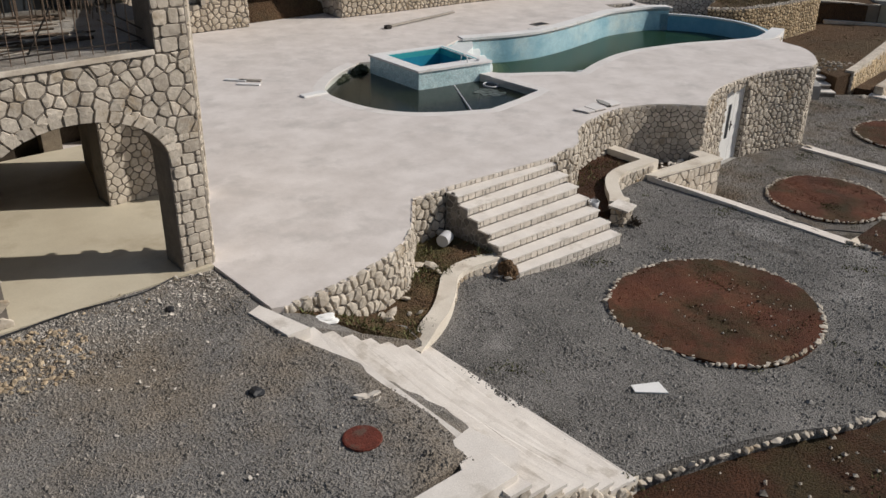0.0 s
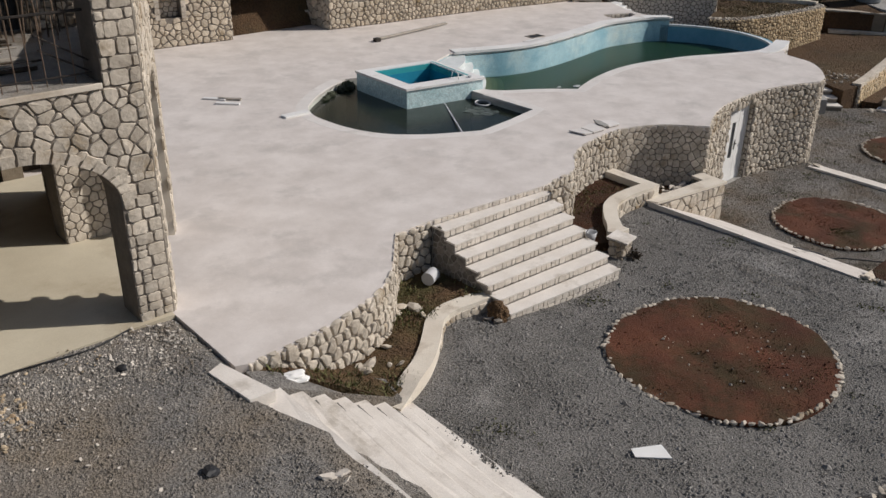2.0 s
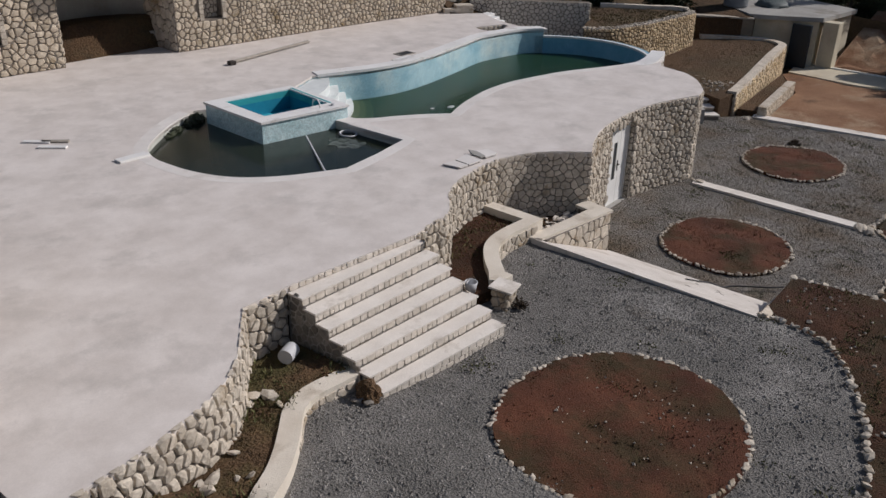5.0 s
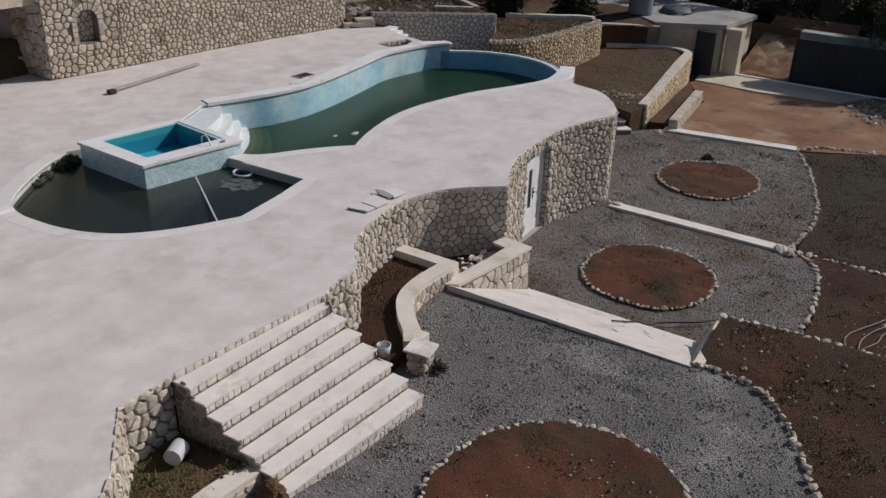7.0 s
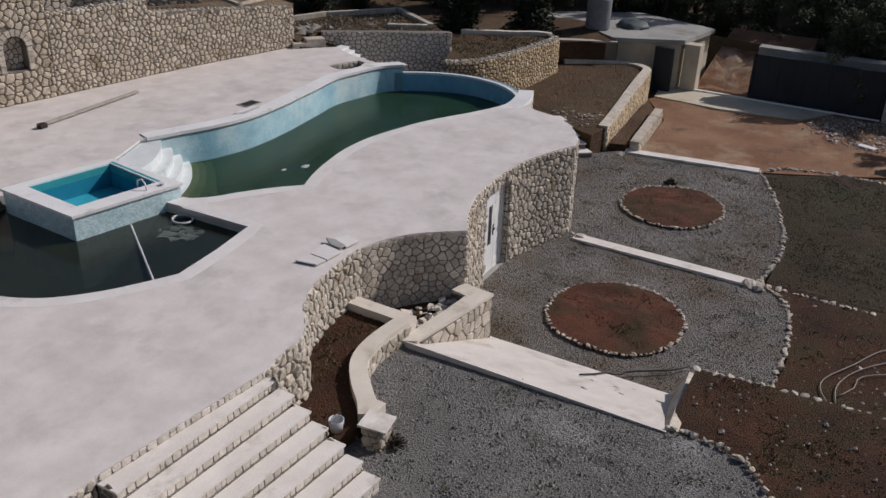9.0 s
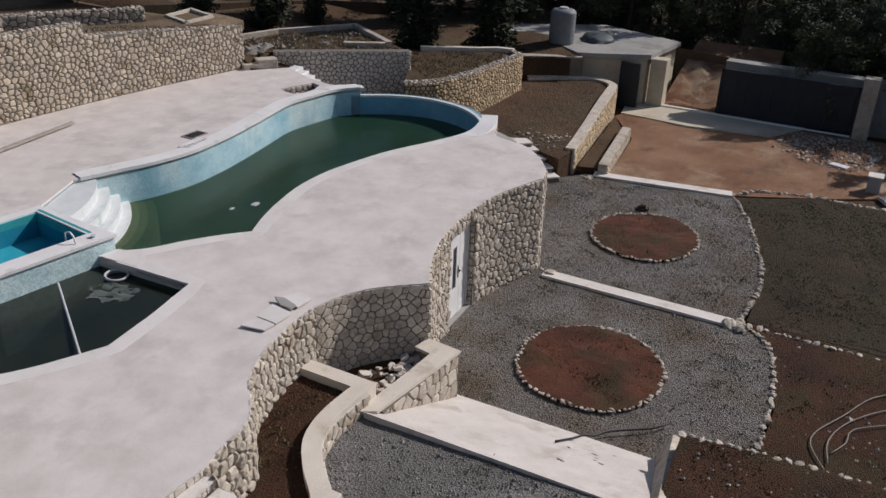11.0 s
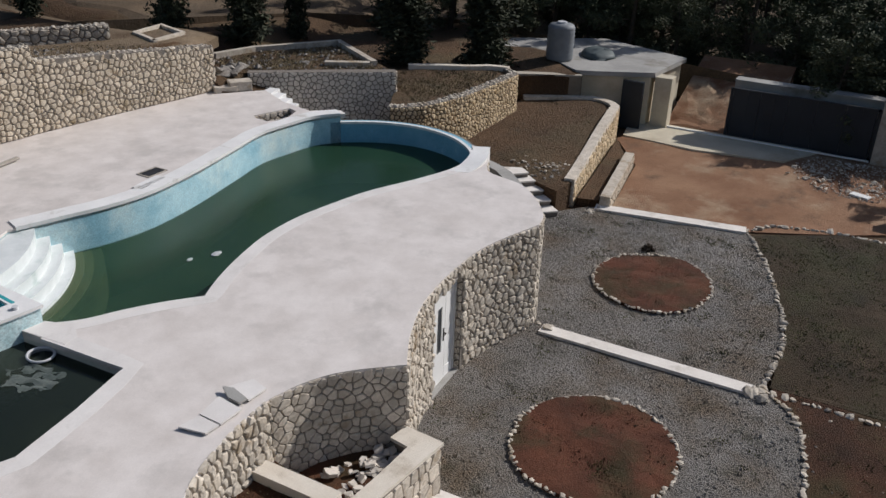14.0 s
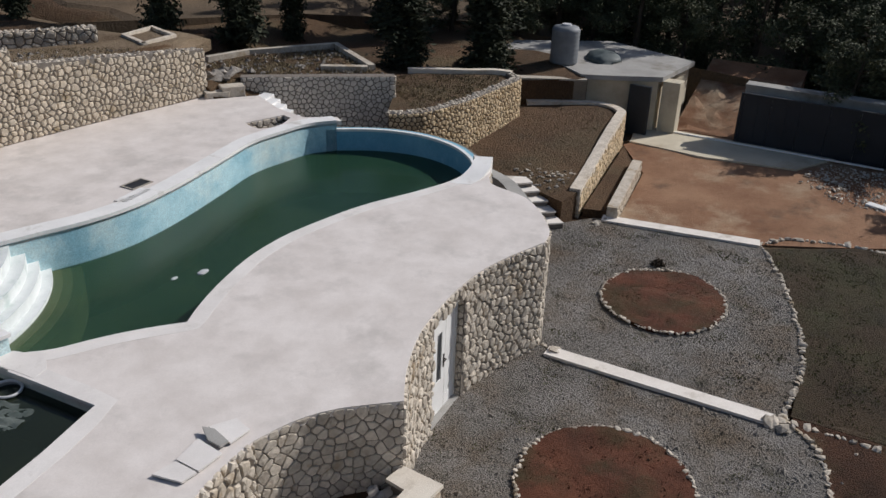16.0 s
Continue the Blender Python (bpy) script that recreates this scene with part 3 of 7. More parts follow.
T2 = T2_EDGE + [(17.2, 5.6), (17.2, 10.4), (18.7, 11.3), (20.5, 12.2), (25.0, 12.2), (27.2, 14.2), (30.5, 14.2), (32.2, 12.9)]
t2 = tagged(sheet("gravel_lower_terrace", T2, Z2, M_GRAVEL2, grid=0.4, thick=0.5, height=rough(Z2, 0.03)), "grey gravel terrace along the stone wall with a door", "gravel", kind="structure")
T0 = [(5.18, 9.4), (5.18, 11.1), (4.6, 11.05), (-14, 11.05), (-14, 5.25), (5.3, 5.35), (5.45, 5.42)] + [(x + 0.06 * noise.noise((y * 5, 1, 1)) + 0.05 * noise.noise((y * 13, 4, 1)), y) for x, y in spline([(5.62, 5.5), (5.72, 6.0), (5.68, 6.5), (5.55, 7.1), (5.46, 7.6), (5.3, 8.0), (5.12, 8.4), (5.02, 8.9)], step=0.08)]
spill = lambda x, y: -0.22 * smooth((x - 4.8) / 1.0) - 0.05 * smooth((8.0 - y) / 4)
t0 = tagged(sheet("gravel_drive", T0, Z0, M_DUST, grid=0.4, thick=2.6, height=rough(Z0 + 0.0, 0.03, slope=spill)), "grey gravel yard beside the house", "gravel", kind="structure")

# ---- deck ----
KID_DECK = KID_ARC + line([(16.47, 14.74), (16.42, 16.0), (16.36, 16.97), (16.6, 16.97), (16.7, 19.02), (16.4, 19.06), (16.4, 19.2), (14.45, 19.95)], 0.4)[:-1]
deck = tagged(sheet("deck", OUTLINE, D, M_DECK, holes=[POOL, KID_DECK, VENT], thick=0.12), "cream mottled stone terrace round the pool", "terrace", kind="structure")


def deck_wall(name, path, low, seed, label, keep=None, hole=None, a=0.21, b=0.17, most=250, over=-0.012, coursed=False, proud=0.045, joint=0.009):
    w = tagged(ribbon(name, path, low - 0.3, D - 0.122, 0.35, M_MORTAR), label, "stone wall", kind="structure")
    clad(w, path, low - 0.1, D + over, seed=seed, a=a, b=b, hole=hole, most=most, coursed=coursed, proud=proud, jitter=0.34, joint=joint)
    return w


LBL = "cream limestone rubble wall holding up the terrace"
deck_wall("wall_terrace_1", DECK_L, 1.3, 11, LBL, a=0.15, b=0.24, over=0.03, proud=0.048)
deck_wall("wall_terrace_2", DECK_SL, 1.3, 12, LBL)
deck_wall("wall_terrace_3", DECK_R, 1.2, 13, LBL, a=0.15, b=0.21, over=0.02, proud=0.048)
deck_wall("wall_terrace_4", DECK_N, 0.6, 14, "shaded limestone rubble wall of the recess", a=0.19, b=0.14, proud=0.024, joint=0.004)
DOOR_S0, DOOR_S1, DOOR_H = 2.59, 3.85, 2.2


def deck_door(s, h):
    return DOOR_S0 - 0.02 < s < DOOR_S1 + 0.02 and h < Z2 + DOOR_H + 0.02


def cut(path, s0, s1):
    p = np.array(path)
    run = np.r_[0, np.cumsum(np.linalg.norm(np.diff(p, axis=0), axis=1))]
    ss = np.r_[s0, run[(run > s0 + 0.02) & (run < s1 - 0.02)], s1]
    return [(float(np.interp(s, run, p[:, 0])), float(np.interp(s, run, p[:, 1]))) for s in ss]


wall_door = tagged(ribbon("wall_terrace_5", cut(DECK_D, 0, DOOR_S0), -0.3, D - 0.122, 0.35, M_MORTAR), "limestone rubble wall with a white door", "stone wall", kind="structure")
ribbon("wall_run", cut(DECK_D, DOOR_S1, 99), -0.3, D - 0.122, 0.35, M_MORTAR, wall_door)
ribbon("lintel", cut(DECK_D, DOOR_S0, DOOR_S1), Z2 + DOOR_H, D - 0.122, 0.35, M_MORTAR, wall_door)
clad(wall_door, DECK_D, -0.1, D - 0.012, seed=15, hole=deck_door, a=0.175, b=0.16, loose=True)
deck_wall("wall_terrace_6", DECK_E, 0.0, 16, LBL)

# ---- pools ----
pool = tagged(empty("swimming_pool", 22, 17.5, 0.4), "curving pool with pale blue mosaic and murky green water", "swimming pool", kind="structure")


def under(ob, parent):
    ob.parent = parent
    ob.matrix_parent_inverse = parent.matrix_world.inverted()
    return ob


bpy.context.view_layer.update()
RIM = 2.29
side = POOL_FAR + line([(18.72, 20.42), (17.0, 19.6), (16.86, 19.15), (16.74, 16.87), (16.75, 16.72)], 0.3)[1:] + POOL_NEAR[1:]
under(ribbon("pool_wall", side[::-1], WATER - 0.02, D - 0.05, 0.12, M_POOL), pool)
under(ribbon("end_wall", (POOL_END + POOL_FAR[1:3])[::-1], WATER - 0.02, RIM, 0.2, M_POOL_END), pool)
under(ribbon("slimy_wall", POOL[::-1], 0.3, WATER - 0.021, 0.12, M_ALGAE, None, True), pool)
under(sheet("pool_floor", offset(POOL, 0.05, True), 0.4, M_ALGAE, thick=0.1), pool)
under(sheet("water", offset(POOL, 0.02, True), WATER, M_WATER, thick=0.02), pool)


def coping(name, path, wide, parent, closed=False, up=0.002, z=D, label=""):
    a = offset(path, -0.03, closed)
    ob = ribbon(name, a, z - 0.05, z + up, -wide, M_COPING if wide > 0.4 or wide < 0.2 else M_EDGE, None, closed, label)
    return under(ob, parent)


coping("coping", POOL_NEAR, 0.30, pool)
coping("coping", POOL_FAR[:-1], 0.42, pool, up=0.03)
kid = tagged(empty("paddling_pool", 14, 17, 1.2), "round shallow pool of dark water with white coping", "pool", kind="structure")
bpy.context.view_layer.update()
KID_SIDE = ([(16.4, 19.2), (15.4, 19.58)] + KID_ARC + line([(16.47, 14.74), (16.42, 16.0), (16.36, 17.0)], 0.4))[::-1]
under(ribbon("pool_wall", KID_SIDE, 1.2, KIDWATER - 0.02, 0.12, M_ALGAE), kid)
under(ribbon("upper_wall", KID_SIDE, KIDWATER - 0.019, D - 0.05, 0.12, M_KIDWALL), kid)
under(sheet("water", offset(KID, 0.02, True), KIDWATER, M_KIDWATER, thick=0.02), kid)
under(sheet("pool_floor", offset(KID, 0.05, True), 1.3, M_ALGAE, thick=0.1), kid)
KC_ = [q for q in KID if not (q[0] > 14.4 and q[1] > 16.9)]
k0_ = max(range(len(KC_)), key=lambda i: math.dist(KC_[i], KC_[i - 1]))
coping("coping", KC_[k0_:] + KC_[:k0_], 0.30, kid)

spa = tagged(empty("hot_tub", 15.7, 18.1, 1.3), "raised square hot tub with turquoise lining and pale mosaic sides", "hot tub")
bpy.context.view_layer.update()
SPA_OUT = [(14.40, 17.20), (16.72, 16.86), (16.85, 19.1), (14.47, 19.43)]
SPA_RIM = [(14.36, 17.17), (16.75, 16.82), (16.88, 19.13), (14.44, 19.47)]
SPA_IN = [(14.74, 17.52), (16.46, 17.28), (16.66, 18.93), (14.82, 19.16)]
SPA_LIN = [(14.78, 17.56), (16.42, 17.33), (16.62, 18.89), (14.86, 19.12)]


def frame_box(x0, y0, x1, y1, z0, z1, w):
    bm = bmesh.new()
    box(bm, x0, y0, z0, x1, y0 + w, z1)
    box(bm, x0, y1 - w, z0, x1, y1, z1)
    box(bm, x0, y0 + w, z0, x0 + w, y1 - w, z1)
    box(bm, x1 - w, y0 + w, z0, x1, y1 - w, z1)
    return bm


under(sheet("side_wall", SPA_OUT, SPA - 0.06, M_SPA, holes=[SPA_IN], thick=1.5), spa)
under(sheet("rim", SPA_RIM, SPA, M_COPING, holes=[SPA_IN], thick=0.058), spa)
under(sheet("lining", SPA_IN, SPA - 0.18, M_SPA_IN, holes=[SPA_LIN], thick=0.7), spa)
under(sheet("teal_band", offset(SPA_IN, -0.003, True), SPA - 0.03, M_TEAL, holes=[offset(SPA_LIN, 0.01, True)], thick=0.148), spa)
under(sheet("seat", SPA_LIN, 2.36, M_SPA_FLOOR, thick=0.4), spa)
under(sheet("corner_seat", [(14.79, 17.57), (15.5, 17.47), (15.4, 17.85), (14.82, 18.1)], 2.56, M_SPA_FLOOR, thick=0.19), spa)
under(sheet("overflow_slot", [(16.5, 17.25), (16.56, 17.24), (16.76, 18.95), (16.7, 18.96)], SPA + 0.004, M_TEAL, thick=0.02), spa)

# ---- deck stairs ----
stairs_face = tagged(empty("stair_stonework"), "small limestone facing on the terrace stairs", "stone facing", kind="structure")
stairs = tagged(empty("terrace_stairs", 11.5, 10.2, Z1), "wide cream stone stairs from the terrace to the gravel", "stairs", kind="structure")
bpy.context.view_layer.update()
NST, TOP_S, RISE = 7, 2.436, 0.163


def nose(k):
    """Both ends of the front edge of a tread; -1 is the edge of the terrace."""
    if k < 0:
        return [(10.13, 11.275), (12.9, 11.125)]
    return [(10.145 + 0.012 * k, 10.96 - 0.272 * k), (12.97 + 0.004 * k, 10.965 - 0.297 * k)]


def inset(k, back):
    (xa, ya), (xb, yb) = nose(k)
    return [(xa + 0.015, ya + back), (xb - 0.015, yb + back)]


for k in range(NST):
    zt = TOP_S - k * RISE
    (xa, ya), (xb, yb) = nose(k)
    (xc, yc), (xd, yd) = nose(k - 1)
    under(sheet("tread", [(xc, yc - 0.005), (xa, ya), (xb, yb), (xd, yd - 0.005)], zt, M_STEP, thick=0.032), stairs)
    a, b = inset(k, 0.03), inset(k - 1, 0.02)
    under(sheet("core", [b[0], a[0], a[1], b[1]], zt - 0.034, M_CRUMB, thick=zt - 1.04), stairs)
    low_z = zt - RISE + 0.002 if k < NST - 1 else Z1 - 0.05
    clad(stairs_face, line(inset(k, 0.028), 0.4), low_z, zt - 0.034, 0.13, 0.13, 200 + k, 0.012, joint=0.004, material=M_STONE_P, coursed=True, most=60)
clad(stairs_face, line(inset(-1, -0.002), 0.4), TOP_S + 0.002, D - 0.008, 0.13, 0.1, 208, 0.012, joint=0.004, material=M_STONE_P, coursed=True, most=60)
step_at = lambda y, run: TOP_S - 0.04 - RISE * max(0, math.ceil((10.96 - y) / run))
# left flank: darker stone than the right one, to deepen its shade
clad(stairs_face, line([(10.155, 11.27), (10.235, 9.34)], 0.3), 1.1, D, 0.15, 0.12, 220, 0.015, loose=True, material=M_DROCK, hole=lambda s, h: h > step_at(11.27 - s, 0.272))
clad(stairs_face, line([(12.98, 9.2), (12.93, 11.1)], 0.3), 1.1, D, 0.15, 0.12, 221, 0.015, loose=True, hole=lambda s, h: h > step_at(9.2 + s, 0.297))

# ---- earth in the planters ----
P1 = DECK_L + DECK_SL[1:] + [(10.15, 10.2), (10.15, 9.98)] + offset(CURB_L, 0.17)[2:] + [(5.9, 9.1)]
tagged(sheet("planter_soil", P1, 1.55, M_DIRT, grid=0.35, thick=0.5, height=rough(1.6, 0.06, slope=lambda x, y: 0.85 * smooth((7.4 - x) / 2.2))), "brown soil with weeds between terrace wall and kerb", "soil", kind="structure")
c = tagged(ribbon("kerb_planter_1", CURB_L, 1.0, lambda t: 1.6 + 0.1 * t - 0.17 * smooth((t - 0.78) / 0.22), -0.3, M_PLASTER), "cream rendered curving planter kerb", "kerb", kind="structure")
P2 = DECK_R[2:] + [(16.8, 11.6), (16.5, 11.3), (15.5, 11.15), (14.4, 10.5), (14.0, 10.1), (13.1, 10.2)]
tagged(sheet("planter_soil", P2, 1.45, M_REDBROWN, grid=0.35, thick=0.5, height=rough(1.45, 0.05)), "dark brown soil in a terrace planter", "soil", kind="structure")
CURB_R = spline([(14.0, 9.95), (14.3, 10.2), (14.62, 10.55), (15.1, 10.92), (15.7, 11.06), (16.55, 11.04)], step=0.12)
c = tagged(ribbon("kerb_planter_2", CURB_R, 0.6, 1.62, 0.3, M_PLASTER), "cream rendered curving planter kerb", "kerb", kind="structure")
c = tagged(part("kerb_planter_3", boxes((16.45, 11.05, 0.6, 16.75, 12.5, 1.615)), M_PLASTER), "cream rendered planter kerb", "kerb", kind="structure")

# ---- beds with stone edging ----
ROCKS = [rock_mesh(random.Random(k), 0.7) for k in range(9)]
for me in ROCKS:
    me.materials.append(M_STONE)


def edging(name, path, z, label, seed, size=0.14, gap=1.0, parent=None, zf=None):
    """A row of rough stones along a path."""
    rng = random.Random(seed)
    p = np.array(path)
    run = np.r_[0, np.cumsum(np.linalg.norm(np.diff(p, axis=0), axis=1))]
    top = parent or tagged(empty(name, *p[0], z), label, "stone edging")
    s = 0.0
    while s < run[-1]:
        x, y = np.interp(s, run, p[:, 0]) + rng.uniform(-0.03, 0.03), np.interp(s, run, p[:, 1]) + rng.uniform(-0.03, 0.03)
        k = size * rng.uniform(0.6, 1.35)
        st = new("stone", rng.choice(ROCKS))
        st.parent = top
        st.location = (x - top.location.x, y - top.location.y, (zf(x, y) if zf else z) - top.location.z + k * 0.12)
        st.rotation_euler = (rng.uniform(-0.4, 0.4), rng.uniform(-0.4, 0.4), rng.uniform(0, 6.3))
        st.scale = (k * rng.uniform(0.9, 1.4), k, k * rng.uniform(0.8, 1.1))
        s += k * gap
    return top


for cx, cy, rx, ry, z, sd_ in ((12.08, 6.45, 1.85, 1.78, Z1 + 0.02, 1), (21.42, 8.86, 1.55, 1.52, Z2, 2), (28.36, 9.82, 1.56, 1.46, Z2, 3)):
    ring = [(cx + rx * math.cos(a) * (1 + 0.03 * math.sin(3 * a + sd_)), cy + ry * math.sin(a) * (1 + 0.03 * math.cos(2 * a))) for a in np.linspace(0, 2 * math.pi, 60)]
    tagged(sheet("soil_bed", ring[:-1], z + 0.03, M_SOIL, grid=0.3, thick=0.2, height=rough(z + 0.07, 0.05, 1.5)), "round bed of bare red soil set in the gravel", "flower bed", kind="structure")
    edging("stone_edging", ring, z + 0.04, "ring of pale stones round a soil bed", 30 + sd_, 0.10)
edging("stone_edging", T1_EDGE, Z1 + 0.01, "row of pale stones along the gravel edge", 40, 0.12, 1.05)
edging("stone_edging", T2_EDGE, Z2, "row of pale stones along the gravel edge", 41, 0.125)
tagged(part("strip_2", boxes((24.6, 6.72, -0.2, 24.95, 11.3, Z2 + 0.07)), M_STEP), "white concrete strip across the gravel", "kerb", kind="structure")
bm = bmesh.new()
box(bm, 32.35, 8.4, -0.2, 32.75, 12.7, Z2 + 0.07, turn=9.5)
tagged(part("strip_3", bm, M_STEP), "white concrete strip across the gravel", "kerb", kind="structure")


# ---- ramp and rubble planter between the gravel terraces ----
rv = [(16.45, 6.25, 1.285), (16.27, 10.98, 1.352), (18.82, 10.6, 0.31), (18.9, 6.75, 0.32), (16.45, 6.25, -0.3), (16.27, 10.98, -0.3), (18.82, 10.6, -0.3), (18.9, 6.75, -0.3)]
tagged(raw("ramp", rv, [(0, 3, 2, 1), (0, 1, 5, 4), (1, 2, 6, 5), (2, 3, 7, 6), (3, 0, 4, 7)], M_RAMP), "cream concrete ramp between two gravel terraces", "ramp", kind="structure")
ev = [(16.6, 6.4, 1.1), (19.0, 6.85, 0.2), (19.15, 6.62, 0.75), (16.55, 6.25, 1.31), (16.6, 6.1, 1.25), (19.2, 6.45, 0.72), (16.6, 6.1, -0.3), (19.2, 6.45, -0.3), (16.6, 6.5, -0.3), (19.1, 6.85, -0.3)]
tagged(raw("wall_ramp", ev, [(0, 1, 2, 3), (3, 2, 5, 4), (4, 5, 7, 6), (0, 8, 9, 1), (1, 9, 7, 5, 2), (0, 3, 4, 6, 8)], M_STONE), "rough side wall of the ramp", "wall", kind="structure")
RIMZ = 1.36
rim = tagged(sheet("planter_rim", [(16.24, 11.04), (16.4, 10.8), (18.72, 10.5), (18.78, 11.22), (18.4, 11.28), (18.34, 10.93), (17.6, 10.97), (16.75, 11.05), (16.6, 11.08)], RIMZ, M_PLASTER, thick=0.06), "cream rendered rim of a rubble planter", "planter", kind="structure")
w = tagged(ribbon("wall_planter", line([(16.5, 10.75), (18.7, 10.53)], 0.2), -0.3, RIMZ - 0.061, 0.3, M_MORTAR), "limestone face of the planter above the ramp", "stone wall", kind="structure")
clad(w, line([(16.5, 10.75), (18.7, 10.53)], 0.2), -0.1, RIMZ - 0.06, 0.2, 0.26, 70, 0.03)
w = tagged(ribbon("wall_planter_end", line([(18.7, 10.53), (18.76, 11.2)], 0.2), -0.3, RIMZ - 0.061, 0.3, M_MORTAR), "limestone end of the planter", "stone wall", kind="structure")
clad(w, line([(18.7, 10.53), (18.76, 11.2)], 0.2), -0.1, RIMZ - 0.06, 0.24, 0.26, 71, 0.02)
tagged(sheet("planter_floor", [(16.7, 11.0), (18.5, 10.8), (18.7, 11.3), (17.9, 12.1), (16.9, 12.4)], 0.95, M_SOIL, grid=0.3, thick=0.2, height=rough(0.98, 0.05)), "dark soil in the rubble planter", "soil", kind="structure")
kerb2 = [o for o in bpy.data.objects if o.name.startswith("kerb_planter_2")][0]
clad(kerb2, offset(CURB_R, 0.004), 0.9, 1.55, 0.17, 0.2, 73, 0.025)
kerb1 = [o for o in bpy.data.objects if o.name == "kerb_planter_1"][0]
clad(kerb1, offset(CURB_L[:14][::-1], 0.003), 1.1, 1.54, 0.18, 0.14, 74, 0.02)


ROCKS_D = [rock_mesh(random.Random(70 + k), 0.75) for k in range(6)]
for me in ROCKS_D:
    me.materials.append(M_DROCK)
BRICKS = [rock_mesh(random.Random(50 + k), 0.8) for k in range(6)]
for me in BRICKS:
    me.materials.append(M_BRICK)


def heap(name, label, category, cx, cy, z, n, spread, size, seed, material=None, group=""):
    """Loose stones lying about, each a thing of its own."""
    rng = random.Random(seed)
    for _ in range(n):
        k = size * rng.uniform(0.5, 1.4)
        a, r = rng.uniform(0, 6.3), spread * math.sqrt(rng.random())
        ob = new(name, rng.choice(material or ROCKS))
        ob.location = (cx + r * math.cos(a), cy + r * math.sin(a), z + 0.2 * k)
        ob.rotation_euler = (rng.uniform(-0.5, 0.5), rng.uniform(-0.5, 0.5), rng.uniform(0, 6.3))
        ob.scale = (k * rng.uniform(1, 1.7), k, k * rng.uniform(0.5, 0.9))
        tagged(ob, label, category, group)


def shard_mesh(rng):
    """A broken piece of thin slab, about one metre across."""
    bm = bmesh.new()
    n = rng.choice((4, 5, 5, 6))
    ring = [(0.5 * rng.uniform(0.6, 1.1) * math.cos(6.283 * (k + rng.uniform(-0.25, 0.25)) / n), 0.38 * rng.uniform(0.6, 1.1) * math.sin(6.283 * (k + rng.uniform(-0.25, 0.25)) / n)) for k in range(n)]
    lo_, hi_ = [bm.verts.new((x, y, 0)) for x, y in ring], [bm.verts.new((x * 0.94, y * 0.94, 0.17 + rng.uniform(-0.03, 0.03))) for x, y in ring]
    bm.faces.new(hi_)
    bm.faces.new(lo_[::-1])
    for k in range(n):
        bm.faces.new((lo_[k], lo_[(k + 1) % n], hi_[(k + 1) % n], hi_[k]))
    me = bpy.data.meshes.new("shard")
    bm.to_mesh(me)
    bm.free()
    return me


SHARDS = [shard_mesh(random.Random(140 + k)) for k in range(7)]
for me in SHARDS:
    me.materials.append(M_STONE_P)
for cx, cy, n, spread, size, sd_ in ((18.15, 11.25, 26, 0.36, 0.3, 81), (17.55, 11.55, 16, 0.4, 0.24, 82), (17.2, 11.25, 12, 0.3, 0.16, 181)):
    rng = random.Random(sd_)
    for k in range(n):
        a, r, q = rng.uniform(0, 6.3), spread * math.sqrt(rng.random()), size * rng.uniform(0.45, 1.25)
        ob = new("broken_slab", rng.choice(SHARDS))
        ob.location = (cx + r * math.cos(a), cy + r * math.sin(a), 0.99 + 0.012 * (k % 9))
        ob.rotation_euler = (rng.uniform(-0.45, 0.45), rng.uniform(-0.45, 0.45), rng.uniform(0, 6.3))
        ob.scale = (q, q, q * rng.uniform(0.7, 1.3))
        tagged(ob, "pale broken piece of slab lying in the planter", "slab", "broken slabs in the planter")
heap("planter_rock", "weathered boulder lying in the planter soil", "stone", 7.6, 9.25, 1.63, 6, 0.5, 0.16, 83, group="rocks in the planter")
heap("planter_rock", "weathered boulder lying in the planter soil", "stone", 8.85, 10.35, 1.6, 5, 0.35, 0.2, 84, group="rocks in the planter")

# dark mound and stones added in place of the shade beside the stair foot
bm = bmesh.new()
bmesh.ops.create_icosphere(bm, subdivisions=3, radius=1.0)
for v in bm.verts:
    v.co = Vector((v.co.x * 0.2, v.co.y * 0.19, max(-0.1, v.co.z) * 0.3)) * (1 + 0.35 * noise.noise(v.co * 2.6))
pile = tagged(part("soil_mound", bm, M_DIRT), "dark mound standing in for the shade at the stair side", "soil")
pile.location = (10.1, 9.5, 1.36)
heap("pile_rock", "dark rough stone added to the mound that stands in for shade", "stone", 10.05, 9.47, 1.4, 9, 0.2, 0.11, 187, ROCKS_D, group="stones on the soil pile")

# ---- post and pot at the foot of the stairs ----
post = tagged(part("stair_post", boxes((13.64, 9.68, 0.9, 13.93, 9.97, 1.6)), M_MORTAR), "low stone post with a tilted cream slab on top", "post")
for a, b, sd_ in (((13.63, 9.67), (13.94, 9.67), 1), ((13.94, 9.67), (13.94, 9.98), 2), ((13.94, 9.98), (13.63, 9.98), 3), ((13.63, 9.98), (13.63, 9.67), 4)):
    clad(post, line([a, b]), 1.0, 1.6, 0.15, 0.14, 90 + sd_, 0.025)
CAP = [(13.98, 10.09, 1.655), (14.08, 9.67, 1.625), (13.67, 9.58, 1.615), (13.57, 10.02, 1.645)]
raw("cap", CAP + [(x, y, z - 0.035) for x, y, z in CAP], [(3, 2, 1, 0), (4, 5, 6, 7), (0, 1, 5, 4), (1, 2, 6, 5), (2, 3, 7, 6), (3, 0, 4, 7)], M_STEP, post)
bm = boxes((14.0, 10.0, 1.0, 14.28, 10.2, 1.617), bevel=0.01)
